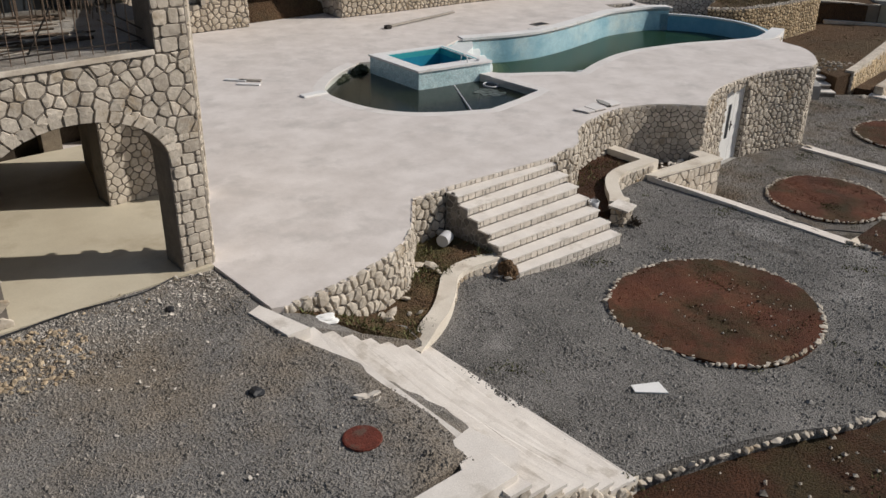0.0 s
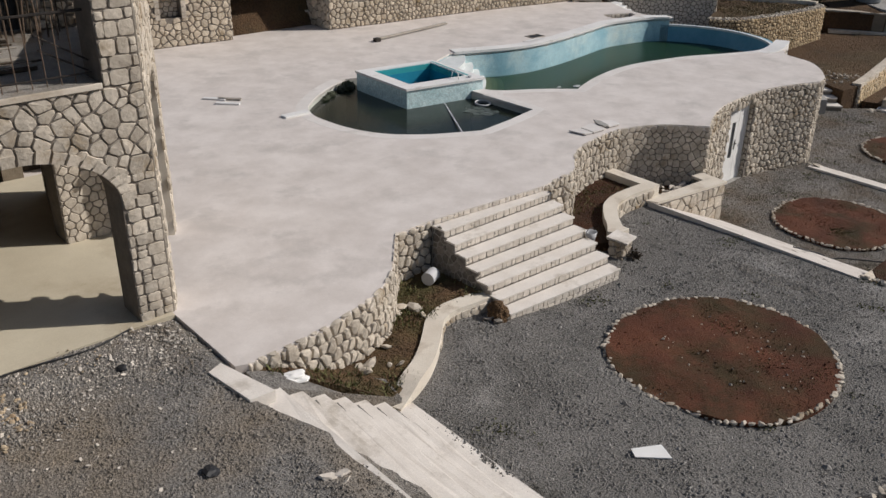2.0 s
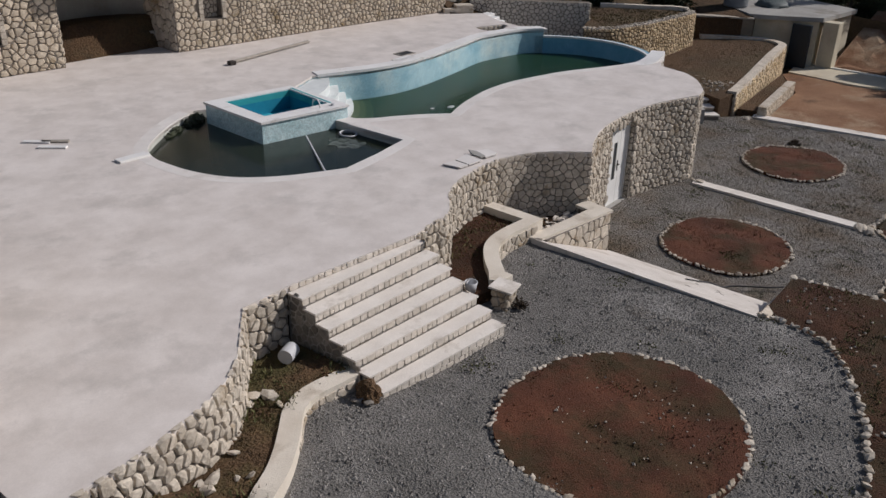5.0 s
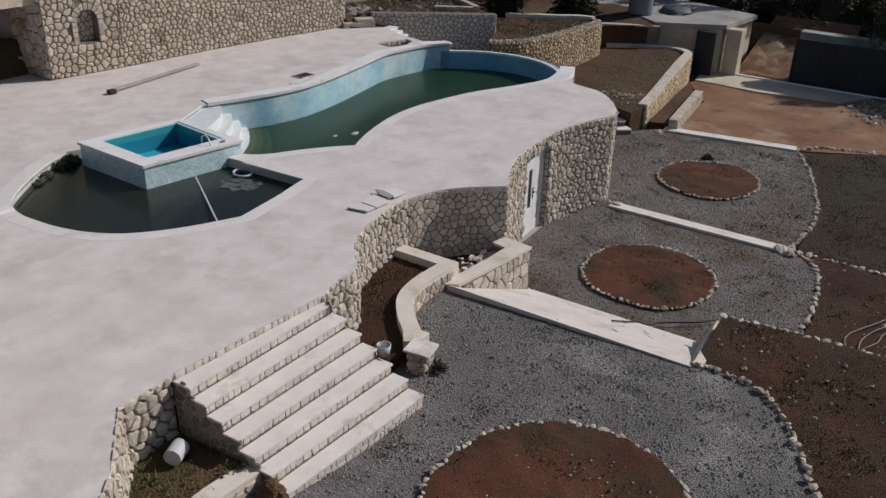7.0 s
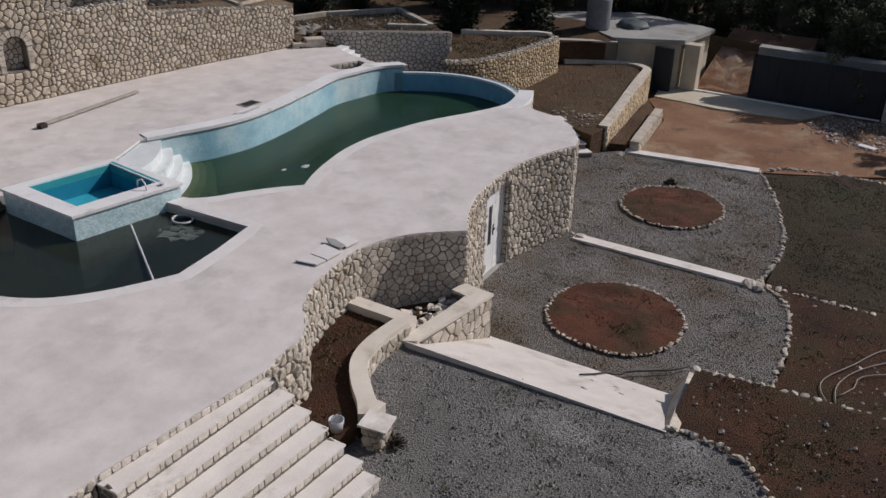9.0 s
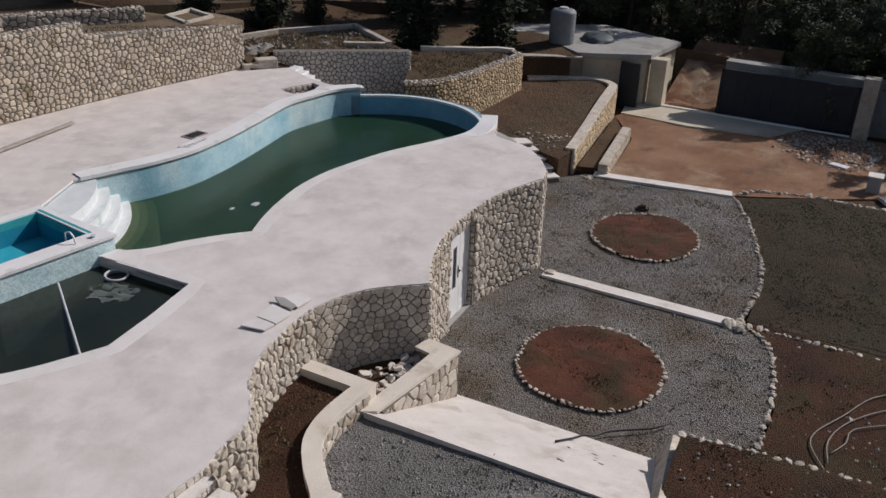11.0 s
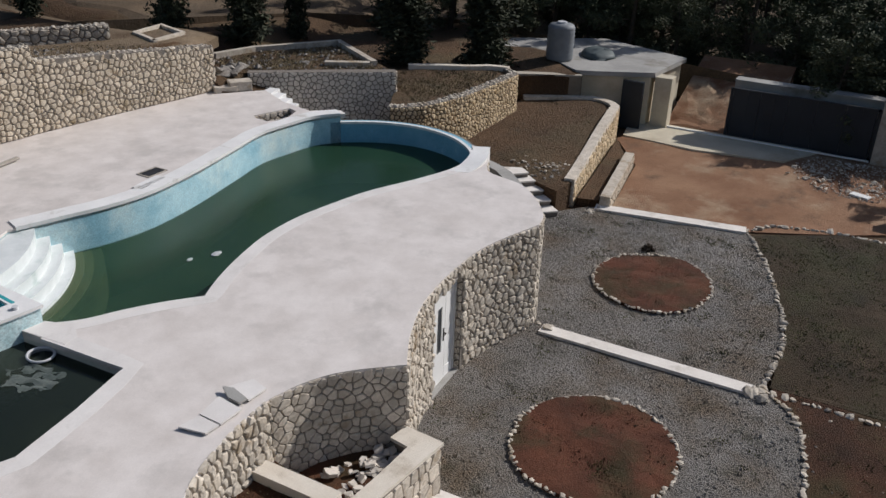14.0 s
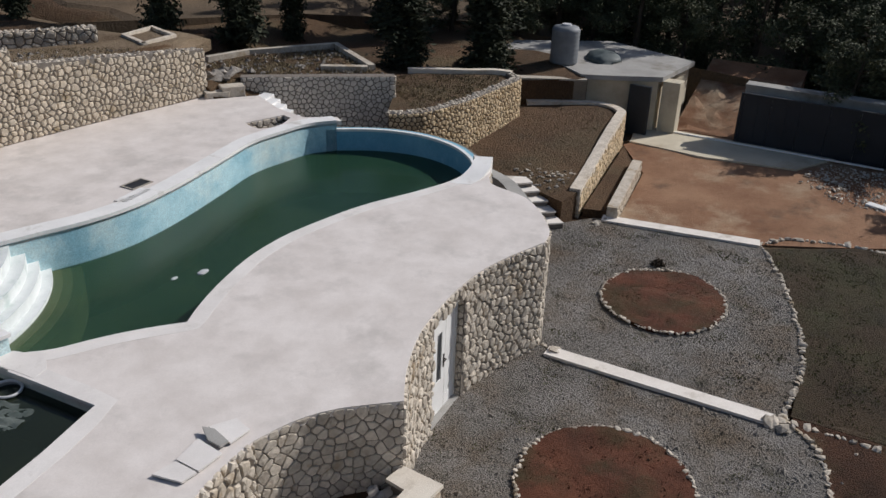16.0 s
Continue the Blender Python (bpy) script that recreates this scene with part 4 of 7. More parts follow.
tagged(part("kerb_planter_4", bm, M_PLASTER), "rendered end block of the planter kerb", "kerb", kind="structure")


def pot(x, y, z, r=0.12, h=0.2):
    top = tagged(empty("metal_bucket", x, y, z), "grey metal bucket standing by the stairs", "bucket")
    bm = bmesh.new()
    prof = [(r * 0.75, 0), (r, h), (r - 0.012, h), (r * 0.7, 0.02)]
    rings = [[bm.verts.new((q * math.cos(2 * math.pi * k / 16), q * math.sin(2 * math.pi * k / 16), hh)) for k in range(16)] for q, hh in prof]
    for a, b in zip(rings, rings[1:]):
        for k in range(16):
            bm.faces.new((a[k], a[(k + 1) % 16], b[(k + 1) % 16], b[k]))
    bm.faces.new(rings[0][::-1])
    bm.faces.new(rings[-1])
    body = part("bucket_body", bm, M_PIPE, top, smooth=True)
    bm = bmesh.new()
    tube(bm, [(r * math.cos(a), 0.02, h + r * 0.6 * math.sin(a)) for a in np.linspace(0, math.pi, 10)], 0.006, 6)
    part("bucket_handle", bm, M_IRON, body)


pot(13.5, 10.35, 1.45)

# ---- big plastic pipe in the planter ----
bm = bmesh.new()
rod(bm, (0, 0, -0.13), (0, 0, 0.13), 0.12, 20)
pp = tagged(part("plastic_pipe", bm, M_PIPE, smooth=False), "short grey length of wide plastic pipe lying in the planter", "pipe")
pp.matrix_world = pose(9.72, 10.82, 1.74, 90, 0, 115)
# black disc on the solid end, drawn for the dark hollow of the pipe
bm = bmesh.new()
rod(bm, (0, 0, 0.131), (0, 0, 0.133), 0.105, 20)
part("bore", bm, M_BLACK, pp)

# ---- low stairs beside the yard ----
low = tagged(empty("yard_stairs", 6, 7, 1.3), "worn cream stairs from the gravel yard to the terrace gravel", "stairs", kind="structure")
bpy.context.view_layer.update()
for k in range(8):
    z = 2.4 - 0.15 * k if k < 7 else 1.462
    x0 = 5.18 + 0.29 * k
    yt, yb = 8.85 - 0.05 * k, 4.66 - 0.01 * k
    o = [(x0, yt), (x0, yb), (x0 + (0.31 if k < 7 else 0.17), yb - 0.02), (x0 + (0.31 if k < 7 else 0.17), yt)]
    under(sheet("tread", o, z, M_STEP, thick=0.05, grid=0.3, height=rough(z, 0.012, 2.0)), low)
    under(sheet("riser", [(x0 - 0.1, yt - 0.02), (x0 - 0.1, yb + 0.02), (x0 + 0.29, yb + 0.02), (x0 + 0.29, yt - 0.02)], z - 0.052, M_PLASTER, thick=0.6), low)
for k in range(2, 7):
    x0, y0 = 5.18 + 0.29 * k, 8.78 - 0.05 * k
    y1 = y0 - (0.35, 0.7, 1.1, 0.8, 1.4)[k - 2]
    o = [(x0 + 0.005, y0), (x0 + 0.15, y0 - 0.03), (x0 + 0.12, (y0 + y1) / 2), (x0 + 0.06, y1), (x0 + 0.005, y1 + 0.1)]
    tagged(sheet("gravel_spill", o, 2.4 - 0.15 * k + 0.012, M_GRAVEL2, thick=0.03), "dark gravel lying along a stair tread", "gravel", kind="structure")
tagged(sheet("landing_slab", [(4.86, 9.47), (4.96, 8.62), (5.3, 8.6), (5.08, 9.56)], 2.572, M_STEP, thick=0.3), "pale stone slab at the head of the yard stairs", "slab", kind="structure")
tagged(sheet("planter_soil", [(5.3, 9.36), (5.3, 8.85), (7.2, 8.5), (7.3, 9.0), (6.6, 9.46)], 1.6, M_DUST, grid=0.25, thick=0.4, height=rough(1.62, 0.05, slope=lambda x, y: 0.85 * smooth((7.1 - x) / 1.9))), "soil and rubble beside the yard stairs", "soil", kind="structure")
bm = bmesh.new()
bmesh.ops.create_icosphere(bm, subdivisions=3, radius=0.15)
for v in bm.verts:
    v.co *= 1 + 0.9 * noise.noise(v.co * 9)
    v.co = Vector((v.co.x * 1.25, v.co.y * 0.6, v.co.z * 0.35))
bag = tagged(part("plastic_bag", bm, M_WHITE), "crumpled white plastic bag beside the yard stairs", "bag")
bag.matrix_world = pose(5.85, 9.02, 2.29, 8, 0, -15)
wl = tagged(part("wall_yard", boxes((-6.0, 4.78, 0.6, 5.42, 5.22, 2.5), bevel=0.01), M_STEP), "pale retaining wall at the end of the gravel yard", "wall", kind="structure")
tagged(sheet("yard_slab", [(5.0, 5.2), (5.42, 4.8), (5.75, 5.1), (5.6, 5.75), (5.3, 5.7)], 2.44, M_STEP, thick=0.08), "pale slab at the foot of the gravel yard", "slab", kind="structure")
clad(wl, line([(4.2, 4.775), (5.2, 4.66), (7.4, 4.6)], 0.2), 1.0, 2.48, 0.17, 0.17, 95, 0.04, loose=True, hole=lambda s, h: h > 2.33 - 0.15 * max(0, int((s - 0.98) / 0.29)))

# ---- door in the terrace wall ----
dp = cut(DECK_D, DOOR_S0, DOOR_S1)
da, db = Vector((*dp[0], Z2)), Vector((*dp[-1], Z2))
along = (db - da).normalized()
back = Vector((-along.y, along.x, 0))
ang = math.degrees(math.atan2(along.y, along.x))
door = tagged(empty("door_1"), "white metal door with a narrow dark pane in the stone wall", "door", kind="structure")
door.matrix_world = pose(*(da + back * 0.165), 0, 0, ang)
LD = (db - da).length
bm = bmesh.new()
box(bm, 0, -0.03, 0, 0.06, 0.05, DOOR_H)
box(bm, LD - 0.06, -0.03, 0, LD, 0.05, DOOR_H)
box(bm, 0.06, -0.03, DOOR_H - 0.06, LD - 0.06, 0.05, DOOR_H)
part("door_frame", bm, M_WHITE, door)
MEET = LD - 0.45
for k in (0, 1):
    x0, x1 = (0.065, MEET - 0.004) if k == 0 else (MEET + 0.004, LD - 0.065)
    w0, w1 = (x1 - 0.33, x1 - 0.14) if k == 0 else (x0 + 0.08, x1 - 0.08)
    lo_, hi_ = (0.7, 1.72) if k == 0 else (0.25, 1.9)
    bm = bmesh.new()
    box(bm, x0, -0.012, 0.01, x1, 0.03, lo_)
    box(bm, x0, -0.012, lo_, w0, 0.03, hi_)
    box(bm, w1, -0.012, lo_, x1, 0.03, hi_)
    box(bm, x0, -0.012, hi_, x1, 0.03, DOOR_H - 0.065)
    leaf = part("door_leaf", bm, M_WHITE, door)
    part("pane", boxes((w0, 0.008, lo_, w1, 0.02, hi_)), M_GLASSD, leaf) if k == 0 else part("panel", boxes((w0, -0.006, lo_, w1, 0.012, hi_)), M_WHITE, leaf)
    if k == 0:
        part("handle_plate", boxes((x1 - 0.075, -0.02, 0.92, x1 - 0.03, -0.012, 1.2)), M_IRON, leaf)
        bm = bmesh.new()
        rod(bm, (x1 - 0.05, -0.02, 1.1), (x1 - 0.05, -0.07, 1.1), 0.012)
        rod(bm, (x1 - 0.05, -0.07, 1.1), (x1 - 0.17, -0.07, 1.1), 0.012)
        part("handle", bm, M_IRON, leaf)
part("reveal", boxes((-0.03, -0.155, -0.02, -0.003, 0.06, DOOR_H), (0, -0.155, DOOR_H + 0.003, LD, 0.06, DOOR_H + 0.02)), M_CONC, door)
part("sill", boxes((0.0, -0.15, -0.05, LD, 0.06, 0.012)), M_CONC, door)
clad(wall_door, line([tuple((db + back * 0.15).xy), tuple((db + back * 0.01).xy)], 0.1), Z2, Z2 + DOOR_H, 0.15, 0.17, 17, 0.02, name="reveal_stone")

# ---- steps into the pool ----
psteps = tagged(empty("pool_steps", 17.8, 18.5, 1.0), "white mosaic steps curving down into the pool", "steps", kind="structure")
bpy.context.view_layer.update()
# algae steps lie just under the surface; darkening colours stand in for depth
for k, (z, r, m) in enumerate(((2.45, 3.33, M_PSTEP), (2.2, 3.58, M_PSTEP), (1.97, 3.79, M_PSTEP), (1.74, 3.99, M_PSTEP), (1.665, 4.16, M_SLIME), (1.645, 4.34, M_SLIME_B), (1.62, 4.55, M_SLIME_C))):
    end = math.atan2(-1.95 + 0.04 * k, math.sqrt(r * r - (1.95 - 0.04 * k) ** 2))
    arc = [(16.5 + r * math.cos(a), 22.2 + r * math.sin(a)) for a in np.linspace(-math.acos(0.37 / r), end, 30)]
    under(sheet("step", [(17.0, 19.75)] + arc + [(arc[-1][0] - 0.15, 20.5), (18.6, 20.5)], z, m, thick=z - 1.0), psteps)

tagged(sheet("wedge_slab", [(16.37, 16.93), (16.44, 16.0), (16.7, 16.05), (17.0, 16.44), (16.82, 16.66), (16.76, 16.86)], D + 0.006, M_EDGE, thick=0.06), "white slab between the two pools", "slab", kind="structure")

# ---- spa fittings ----
bm = bmesh.new()
tube(bm, [(16.05, 17.08, SPA), (16.06, 17.12, SPA + 0.13), (16.09, 17.25, SPA + 0.19), (16.12, 17.42, SPA + 0.12), (16.13, 17.48, SPA - 0.25)], 0.016)
tagged(part("grab_rail", bm, M_WHITE, smooth=True), "bent chrome grab rail at the hot tub", "rail")
bm = bmesh.new()
rod(bm, (16.42, 17.05, SPA), (16.42, 17.05, SPA + 0.05), 0.05, 12)
tagged(part("air_valve", bm, M_PIPE), "small round valve on the hot tub rim", "valve")
bm = bmesh.new()
rod(bm, (15.5, 17.0, 2.33), (13.92, 14.52, 2.42), 0.022, 10)
tagged(part("white_pole", bm, M_PIPE), "pale plastic pole leaning across the dark pool", "pole")
tub = tagged(empty("plastic_ring", 16.2, 16.3, KIDWATER), "pale round plastic ring floating in the dark water", "ring")
bm = bmesh.new()
tube(bm, [(0.2 * math.cos(a), 0.2 * math.sin(a), 0.05 + 0.015 * math.sin(a)) for a in np.linspace(0, 2 * math.pi, 26)], 0.022, 8)
hoop = part("hoop", bm, M_PIPE, tub, smooth=True)
bm = bmesh.new()
prof = [(0.2, 0.045), (0.185, -0.05), (0.15, -0.16)]
rings = [[bm.verts.new((q * math.cos(2 * math.pi * k / 20), q * math.sin(2 * math.pi * k / 20), hh)) for k in range(20)] for q, hh in prof]
for a, b in zip(rings, rings[1:]):
    for k in range(20):
        bm.faces.new((a[k], a[(k + 1) % 20], b[(k + 1) % 20], b[k]))
part("net", bm, M_TANK, tub, "pale side of the ring")
bm = bmesh.new()
grid = {}
for i in range(30):
    for j in range(34):
        u, w = (i - 14.5) / 14.5, (j - 16.5) / 16.5
        if math.hypot(u, w) < 0.82 + 0.35 * noise.noise((u * 2.1, w * 2.1, 3)):
            grid[i, j] = bm.verts.new((0.42 * u + 0.1 * noise.noise((u * 3, w * 3, 1)), 0.56 * w, 0.006 + 0.03 * noise.noise((u * 3.4, w * 4.2, 8)) + 0.014 * noise.noise((u * 11, w * 9, 4))))
for i, j in grid:
    q = [(i, j), (i + 1, j), (i + 1, j + 1), (i, j + 1)]
    if all(c_ in grid for c_ in q):
        bm.faces.new([grid[c_] for c_ in q])
film_ = tagged(part("plastic_sheet", bm, M_FILM, smooth=True), "crumpled pale plastic sheet drifting half under the water", "plastic sheet")
film_.matrix_world = pose(15.75, 15.95, KIDWATER, 0, 0, 15)
tagged(part("coping_slab", boxes((11.25, 17.86, D, 11.95, 18.1, D + 0.05), bevel=0.008), M_COPING), "loose white coping slab by the round pool", "slab")
for k, (x, y, w, d, hh) in enumerate(((14.38, 19.72, 0.26, 0.16, 0.17), (14.12, 19.66, 0.2, 0.12, 0.1), (13.62, 19.42, 0.16, 0.1, 0.08), (13.3, 19.2, 0.22, 0.07, 0.06))):
    bm = bmesh.new()
    bmesh.ops.create_icosphere(bm, subdivisions=3, radius=1.0)
    for v in bm.verts:
        v.co = Vector((v.co.x * w, v.co.y * d, v.co.z * hh)) * (1 + 0.5 * noise.noise(v.co * 2.4 + Vector((7 * k, 0, 0))))
    ob = tagged(part("algae_clump", bm, M_SLIMY), "dark clump of algae at the edge of the pool", "algae", "algae clumps at the pool edge")
    ob.matrix_world = pose(x, y, KIDWATER + 0.03, 0, 0, 30)
for x, y, s in ((21.4, 17.5, 0.12), (20.9, 17.78, 0.07)):
    bm = bmesh.new()
    bmesh.ops.create_icosphere(bm, subdivisions=1, radius=s)
    bmesh.ops.scale(bm, vec=(1.3, 0.8, 0.25), verts=bm.verts)
    ob = tagged(part("floating_scum", bm, M_PIPE), "pale scrap floating on the pool water", "debris")
    ob.location = (x, y, WATER + 0.01)

# ---- things on the deck ----
def slab_stack():
    g = "slabs lying on the terrace"
    for q, z in (([(15.78, 13.01), (15.86, 12.6), (16.09, 12.57), (16.11, 12.94)], 0.05), ([(16.13, 12.95), (16.11, 12.56), (16.51, 12.54), (16.58, 13.01)], 0.06), ([(16.84, 13.07), (17.17, 12.88), (17.08, 12.57), (16.73, 12.6)], 0.055)):
        tagged(sheet("marble_slab", q, D + z, M_EDGE, thick=0.028), "white marble slab lying on timber battens", "slab", g)
    tagged(sheet("broken_slab", [(16.77, 13.11), (16.6, 12.86), (16.58, 12.63), (16.72, 12.62), (16.82, 12.94)], D + 0.085, M_CONC, thick=0.03), "broken grey slab lying across the marble slabs", "slab")
    for (x0, y0), (x1, y1) in (((15.81, 12.98), (15.89, 12.6)), ((16.15, 12.93), (16.13, 12.58)), ((16.52, 12.98), (16.47, 12.57)), ((16.8, 13.02), (16.75, 12.63)), ((17.13, 12.87), (17.06, 12.6))):
        bm = bmesh.new()
        rod(bm, (x0, y0, D + 0.013), (x1, y1, D + 0.013), 0.013, 4)
        tagged(part("batten", bm, M_DKWOOD), "dark timber batten under the marble slabs", "batten", "battens under the slabs")


slab_stack()
for k, (x, y, t) in enumerate(((10.72, 20.35, 40), (11.0, 20.1, 46), (10.78, 19.78, 44))):
    bm = bmesh.new()
    box(bm, x - 0.3, y - 0.07, D, x + 0.3, y + 0.07, D + 0.04, 0.006, t - 90)
    tagged(part("timber_offcut", bm, M_WOOD if k % 2 else M_COPING), "short pale timber offcut lying on the terrace", "timber", "offcuts on the terrace")
for k, (a, b) in enumerate((((17.9, 23.05, D + 0.06), (21.45, 23.62, D + 0.06)), ((17.95, 23.2, D + 0.05), (21.5, 23.75, D + 0.05)))):
    bm = bmesh.new()
    rod(bm, a, b, 0.034 - 0.008 * k, 10, 0.028)
    tagged(part("timber_pole", bm, M_WOOD), "long grey timber pole lying on the terrace", "pole", "poles on the terrace")
tagged(part("pole_block", boxes((17.82, 22.95, D, 18.02, 23.12, D + 0.12), bevel=0.01), M_IRON), "dark metal foot at the end of the poles", "block")
sk = tagged(part("skimmer_lid", box(bmesh.new(), 21.65, 19.86, D + 0.013, 22.5, 20.16, D + 0.03, 0.006, 8), M_COPING), "white slab over the pool skimmer", "lid")
sk.rotation_euler.z = 0
hatch = tagged(part("open_hatch", frame_box(22.3, 20.26, 22.9, 20.66, D + 0.004, D + 0.02, 0.04), M_WOOD), "small square service hatch with a dark opening", "hatch")
# flat black sheet drawn for the unlit opening of the hatch
part("shaft", boxes((22.34, 20.3, D + 0.004, 22.86, 20.62, D + 0.01)), M_BLACK, hatch)
vent_w = tagged(ribbon("wall_pit", VENT + [VENT[0]], D - 0.55, D - 0.122, -0.12, M_MORTAR), "stone lined pit sunk in the terrace", "pit", kind="structure")
clad(vent_w, line([VENT[1], VENT[0]], 0.2), D - 0.5, D - 0.02, 0.2, 0.16, 99, 0.03)
tagged(sheet("pit_floor", VENT, D - 0.5, M_MORTAR, thick=0.05), "dark floor of the pit", "pit", kind="structure")

# ---- pool end, parapet and stairs ----
rim_in = sorted(q for q in POOL_NEAR if 26.5 < q[0] < 28.25 and q[1] < 15.5) + [(28.28, 14.9)]
ramp_z = lambda x: D + 0.004 + 0.116 * smooth((x - 26.7) / 1.2)
EI = [(x, y - 0.01, ramp_z(x)) for x, y in rim_in]
EO = [(x + 0.18, y - 0.40 - 0.06 * (28.28 - x), ramp_z(x)) for x, y in rim_in]
n_ = len(EI)
EB = EI + EO + [(x, y, D - 0.6) for x, y, z in EO] + [(x, y, D - 0.6) for x, y, z in EI]
pool_end = raw("pool_end_block", EB, [(r * n_ + i, r * n_ + i + 1, (r + 1) % 4 * n_ + i + 1, (r + 1) % 4 * n_ + i) for i in range(n_ - 1) for r in range(4)] + [(n_ - 1, 2 * n_ - 1, 3 * n_ - 1, 4 * n_ - 1), (0, 3 * n_, 2 * n_, n_)], M_COPING)
tagged(pool_end, "white wedge-shaped block where the pool wall ends", "block", kind="structure")
PAR = spline([(30.2, 13.6), (30.49, 13.98), (30.72, 14.27), (31.02, 14.65), (31.27, 14.96), (31.45, 15.3), (31.5, 15.9), (31.45, 16.5)], step=0.15)
tagged(ribbon("parapet", PAR, -0.1, lambda t: 0.55 + 0.72 * t, 0.42, M_CONC), "grey curving side wall of the garden steps", "parapet", kind="structure")
ext = tagged(ribbon("pool_outer_wall", offset(POOL_END, 0.29), 0.3, RIM - 0.02, 0.25, M_MORTAR), "outer wall round the end of the pool", "wall", kind="structure")
coping("end_rim", POOL_END, 0.1, pool, z=RIM, up=0.02)
gsteps = tagged(empty("garden_steps", 29.5, 13.7, 0), "narrow pale steps down to the lower gravel", "steps", kind="structure")
bpy.context.view_layer.update()
STEPS = ((31.48, 15.15, 0.90, 0.5), (31.34, 14.88, 0.75, 0.52), (31.12, 14.6, 0.58, 0.6), (30.88, 14.3, 0.41, 0.65), (30.62, 14.0, 0.23, 0.7))
for x, y, z, w in STEPS:
    o = [(x - 0.15, y - 0.05), (x + 0.5 * w, y - 0.05 - 0.83 * w), (x + 0.5 * w + 0.3, y + 0.3 - 0.83 * w), (x + 0.3, y + 0.4)]
    under(sheet("step", o, z, M_STEP, thick=0.045), gsteps)
    # riser in dark mortar: the shade between the treads is put into its colour
    under(sheet("riser", offset(o, -0.03, True), z - 0.047, M_MORTAR, thick=z + 0.25), gsteps)
heap("garden_rock", "pale rough stone on the bank by the steps", "stone", 33.0, 14.9, 0.76, 40, 0.95, 0.1, 85, ROCKS, group="rocks by the steps")
heap("garden_rock", "rough grey rock on the bank by the steps", "stone", 32.6, 14.5, 0.72, 26, 0.7, 0.11, 185, ROCKS_D, group="rocks by the steps")

# ---- house behind the pool ----
HL = [(8.0, 26.7), (12.2, 26.25), (14.4, 26.05)]


def split_wall(name, path, z0, z1, s0, s1, w0, w1, seed, label, a=0.21, b=0.17, depth=0.3, arch=True):
    """A rubble wall with one niche between s0 and s1 along it, from w0 to w1 high, with a round head."""
    path = line(path, 0.2)
    total = sum(math.dist(p, q) for p, q in zip(path, path[1:]))
    w = tagged(ribbon(name, cut(path, 0, s0), z0 - 0.3, z1, 0.4, M_MORTAR), label, "stone wall", kind="structure")
    ribbon("wall_run", cut(path, s1, total), z0 - 0.3, z1, 0.4, M_MORTAR, w)
    mid = cut(path, s0, s1)
    ribbon("wall_foot", mid, z0 - 0.3, w0, 0.4, M_MORTAR, w)
    ribbon("wall_head", mid, w1, z1, 0.4, M_MORTAR, w)
    nb = offset(mid, -depth)
    ribbon("niche_back", nb, w0, w1, 0.08, M_MORTAR, w)
    clad(w, nb, w0, w1, a * 0.8, b * 0.8, seed + 1, 0.02, most=20)
    cs, hw, sp = (s0 + s1) / 2, (s1 - s0) / 2, w1 - (s1 - s0) / 2

    def hole(s, h):
        return abs(s - cs) < hw + 0.14 and w0 - 0.02 < h < sp or (h >= sp and math.hypot(s - cs, h - sp) < hw + 0.16)

    clad(w, path, z0, z1, a, b, seed, hole=hole, loose=True, most=150, material=M_STONE_Y)
    rng = random.Random(seed)
    p, nr = np.array(path), normals(path)
    run = np.r_[0, np.cumsum(np.linalg.norm(np.diff(p, axis=0), axis=1))]

    def at(s, h, o):
        return (float(np.interp(s, run, p[:, 0]) + o * np.interp(s, run, nr[:, 0])), float(np.interp(s, run, p[:, 1]) + o * np.interp(s, run, nr[:, 1])), h)

    quads = []
    n = 9
    for k in range(n):
        a0, a1 = math.pi * k / n + 0.03, math.pi * (k + 1) / n - 0.03
        quads.append([(cs + r * math.cos(t), sp + r * math.sin(t)) for r, t in ((hw - 0.02, a0), (hw + 0.15, a0), (hw + 0.15, a1), (hw - 0.02, a1))])
    h = w0
    while h < sp - 0.08:
        k = rng.uniform(0.13, 0.22)
        for e in (-1, 1):
            x0, x1 = cs + e * (hw - 0.01), cs + e * (hw + 0.13)
            quads.append([(x0, h), (x1, h), (x1, min(sp, h + k) - 0.015), (x0, min(sp, h + k) - 0.015)])
        h += k
    for q in quads:
        o = 0.05 * rng.uniform(0.8, 1.2)
        v = [at(*c_, -0.02) for c_ in q] + [at(*c_, o) for c_ in q]
        raw("arch_stone", v, [(4, 5, 6, 7), (0, 1, 5, 4), (1, 2, 6, 5), (2, 3, 7, 6), (3, 0, 4, 7)], M_STONE, w)
    return w


split_wall("wall_house_1", [(17.7, 25.42), (19.95, 25.16)], D, 5.9, 0.95, 1.62, 3.42, 4.38, 300, "tall limestone house wall with an arched niche")
HB = line([(19.95, 25.16), (21.8, 25.03), (23.2, 24.92)], 0.3)
w = tagged(ribbon("wall_house_2", HB, D - 0.3, 4.78, 0.4, M_MORTAR), "limestone rubble wall behind the pool terrace", "stone wall", kind="structure")
clad(w, HB, D, 4.8, seed=310, a=0.175, b=0.145, most=200, material=M_STONE_Y)
HC = line([(23.2, 24.92), (25.7, 24.62), (27.5, 24.32), (28.85, 24.15)], 0.3)
w = tagged(ribbon("wall_house_3", HC, D - 0.3, lambda t: 4.42 - 0.5 * t, 0.4, M_MORTAR), "limestone rubble wall behind the pool terrace", "stone wall", kind="structure")
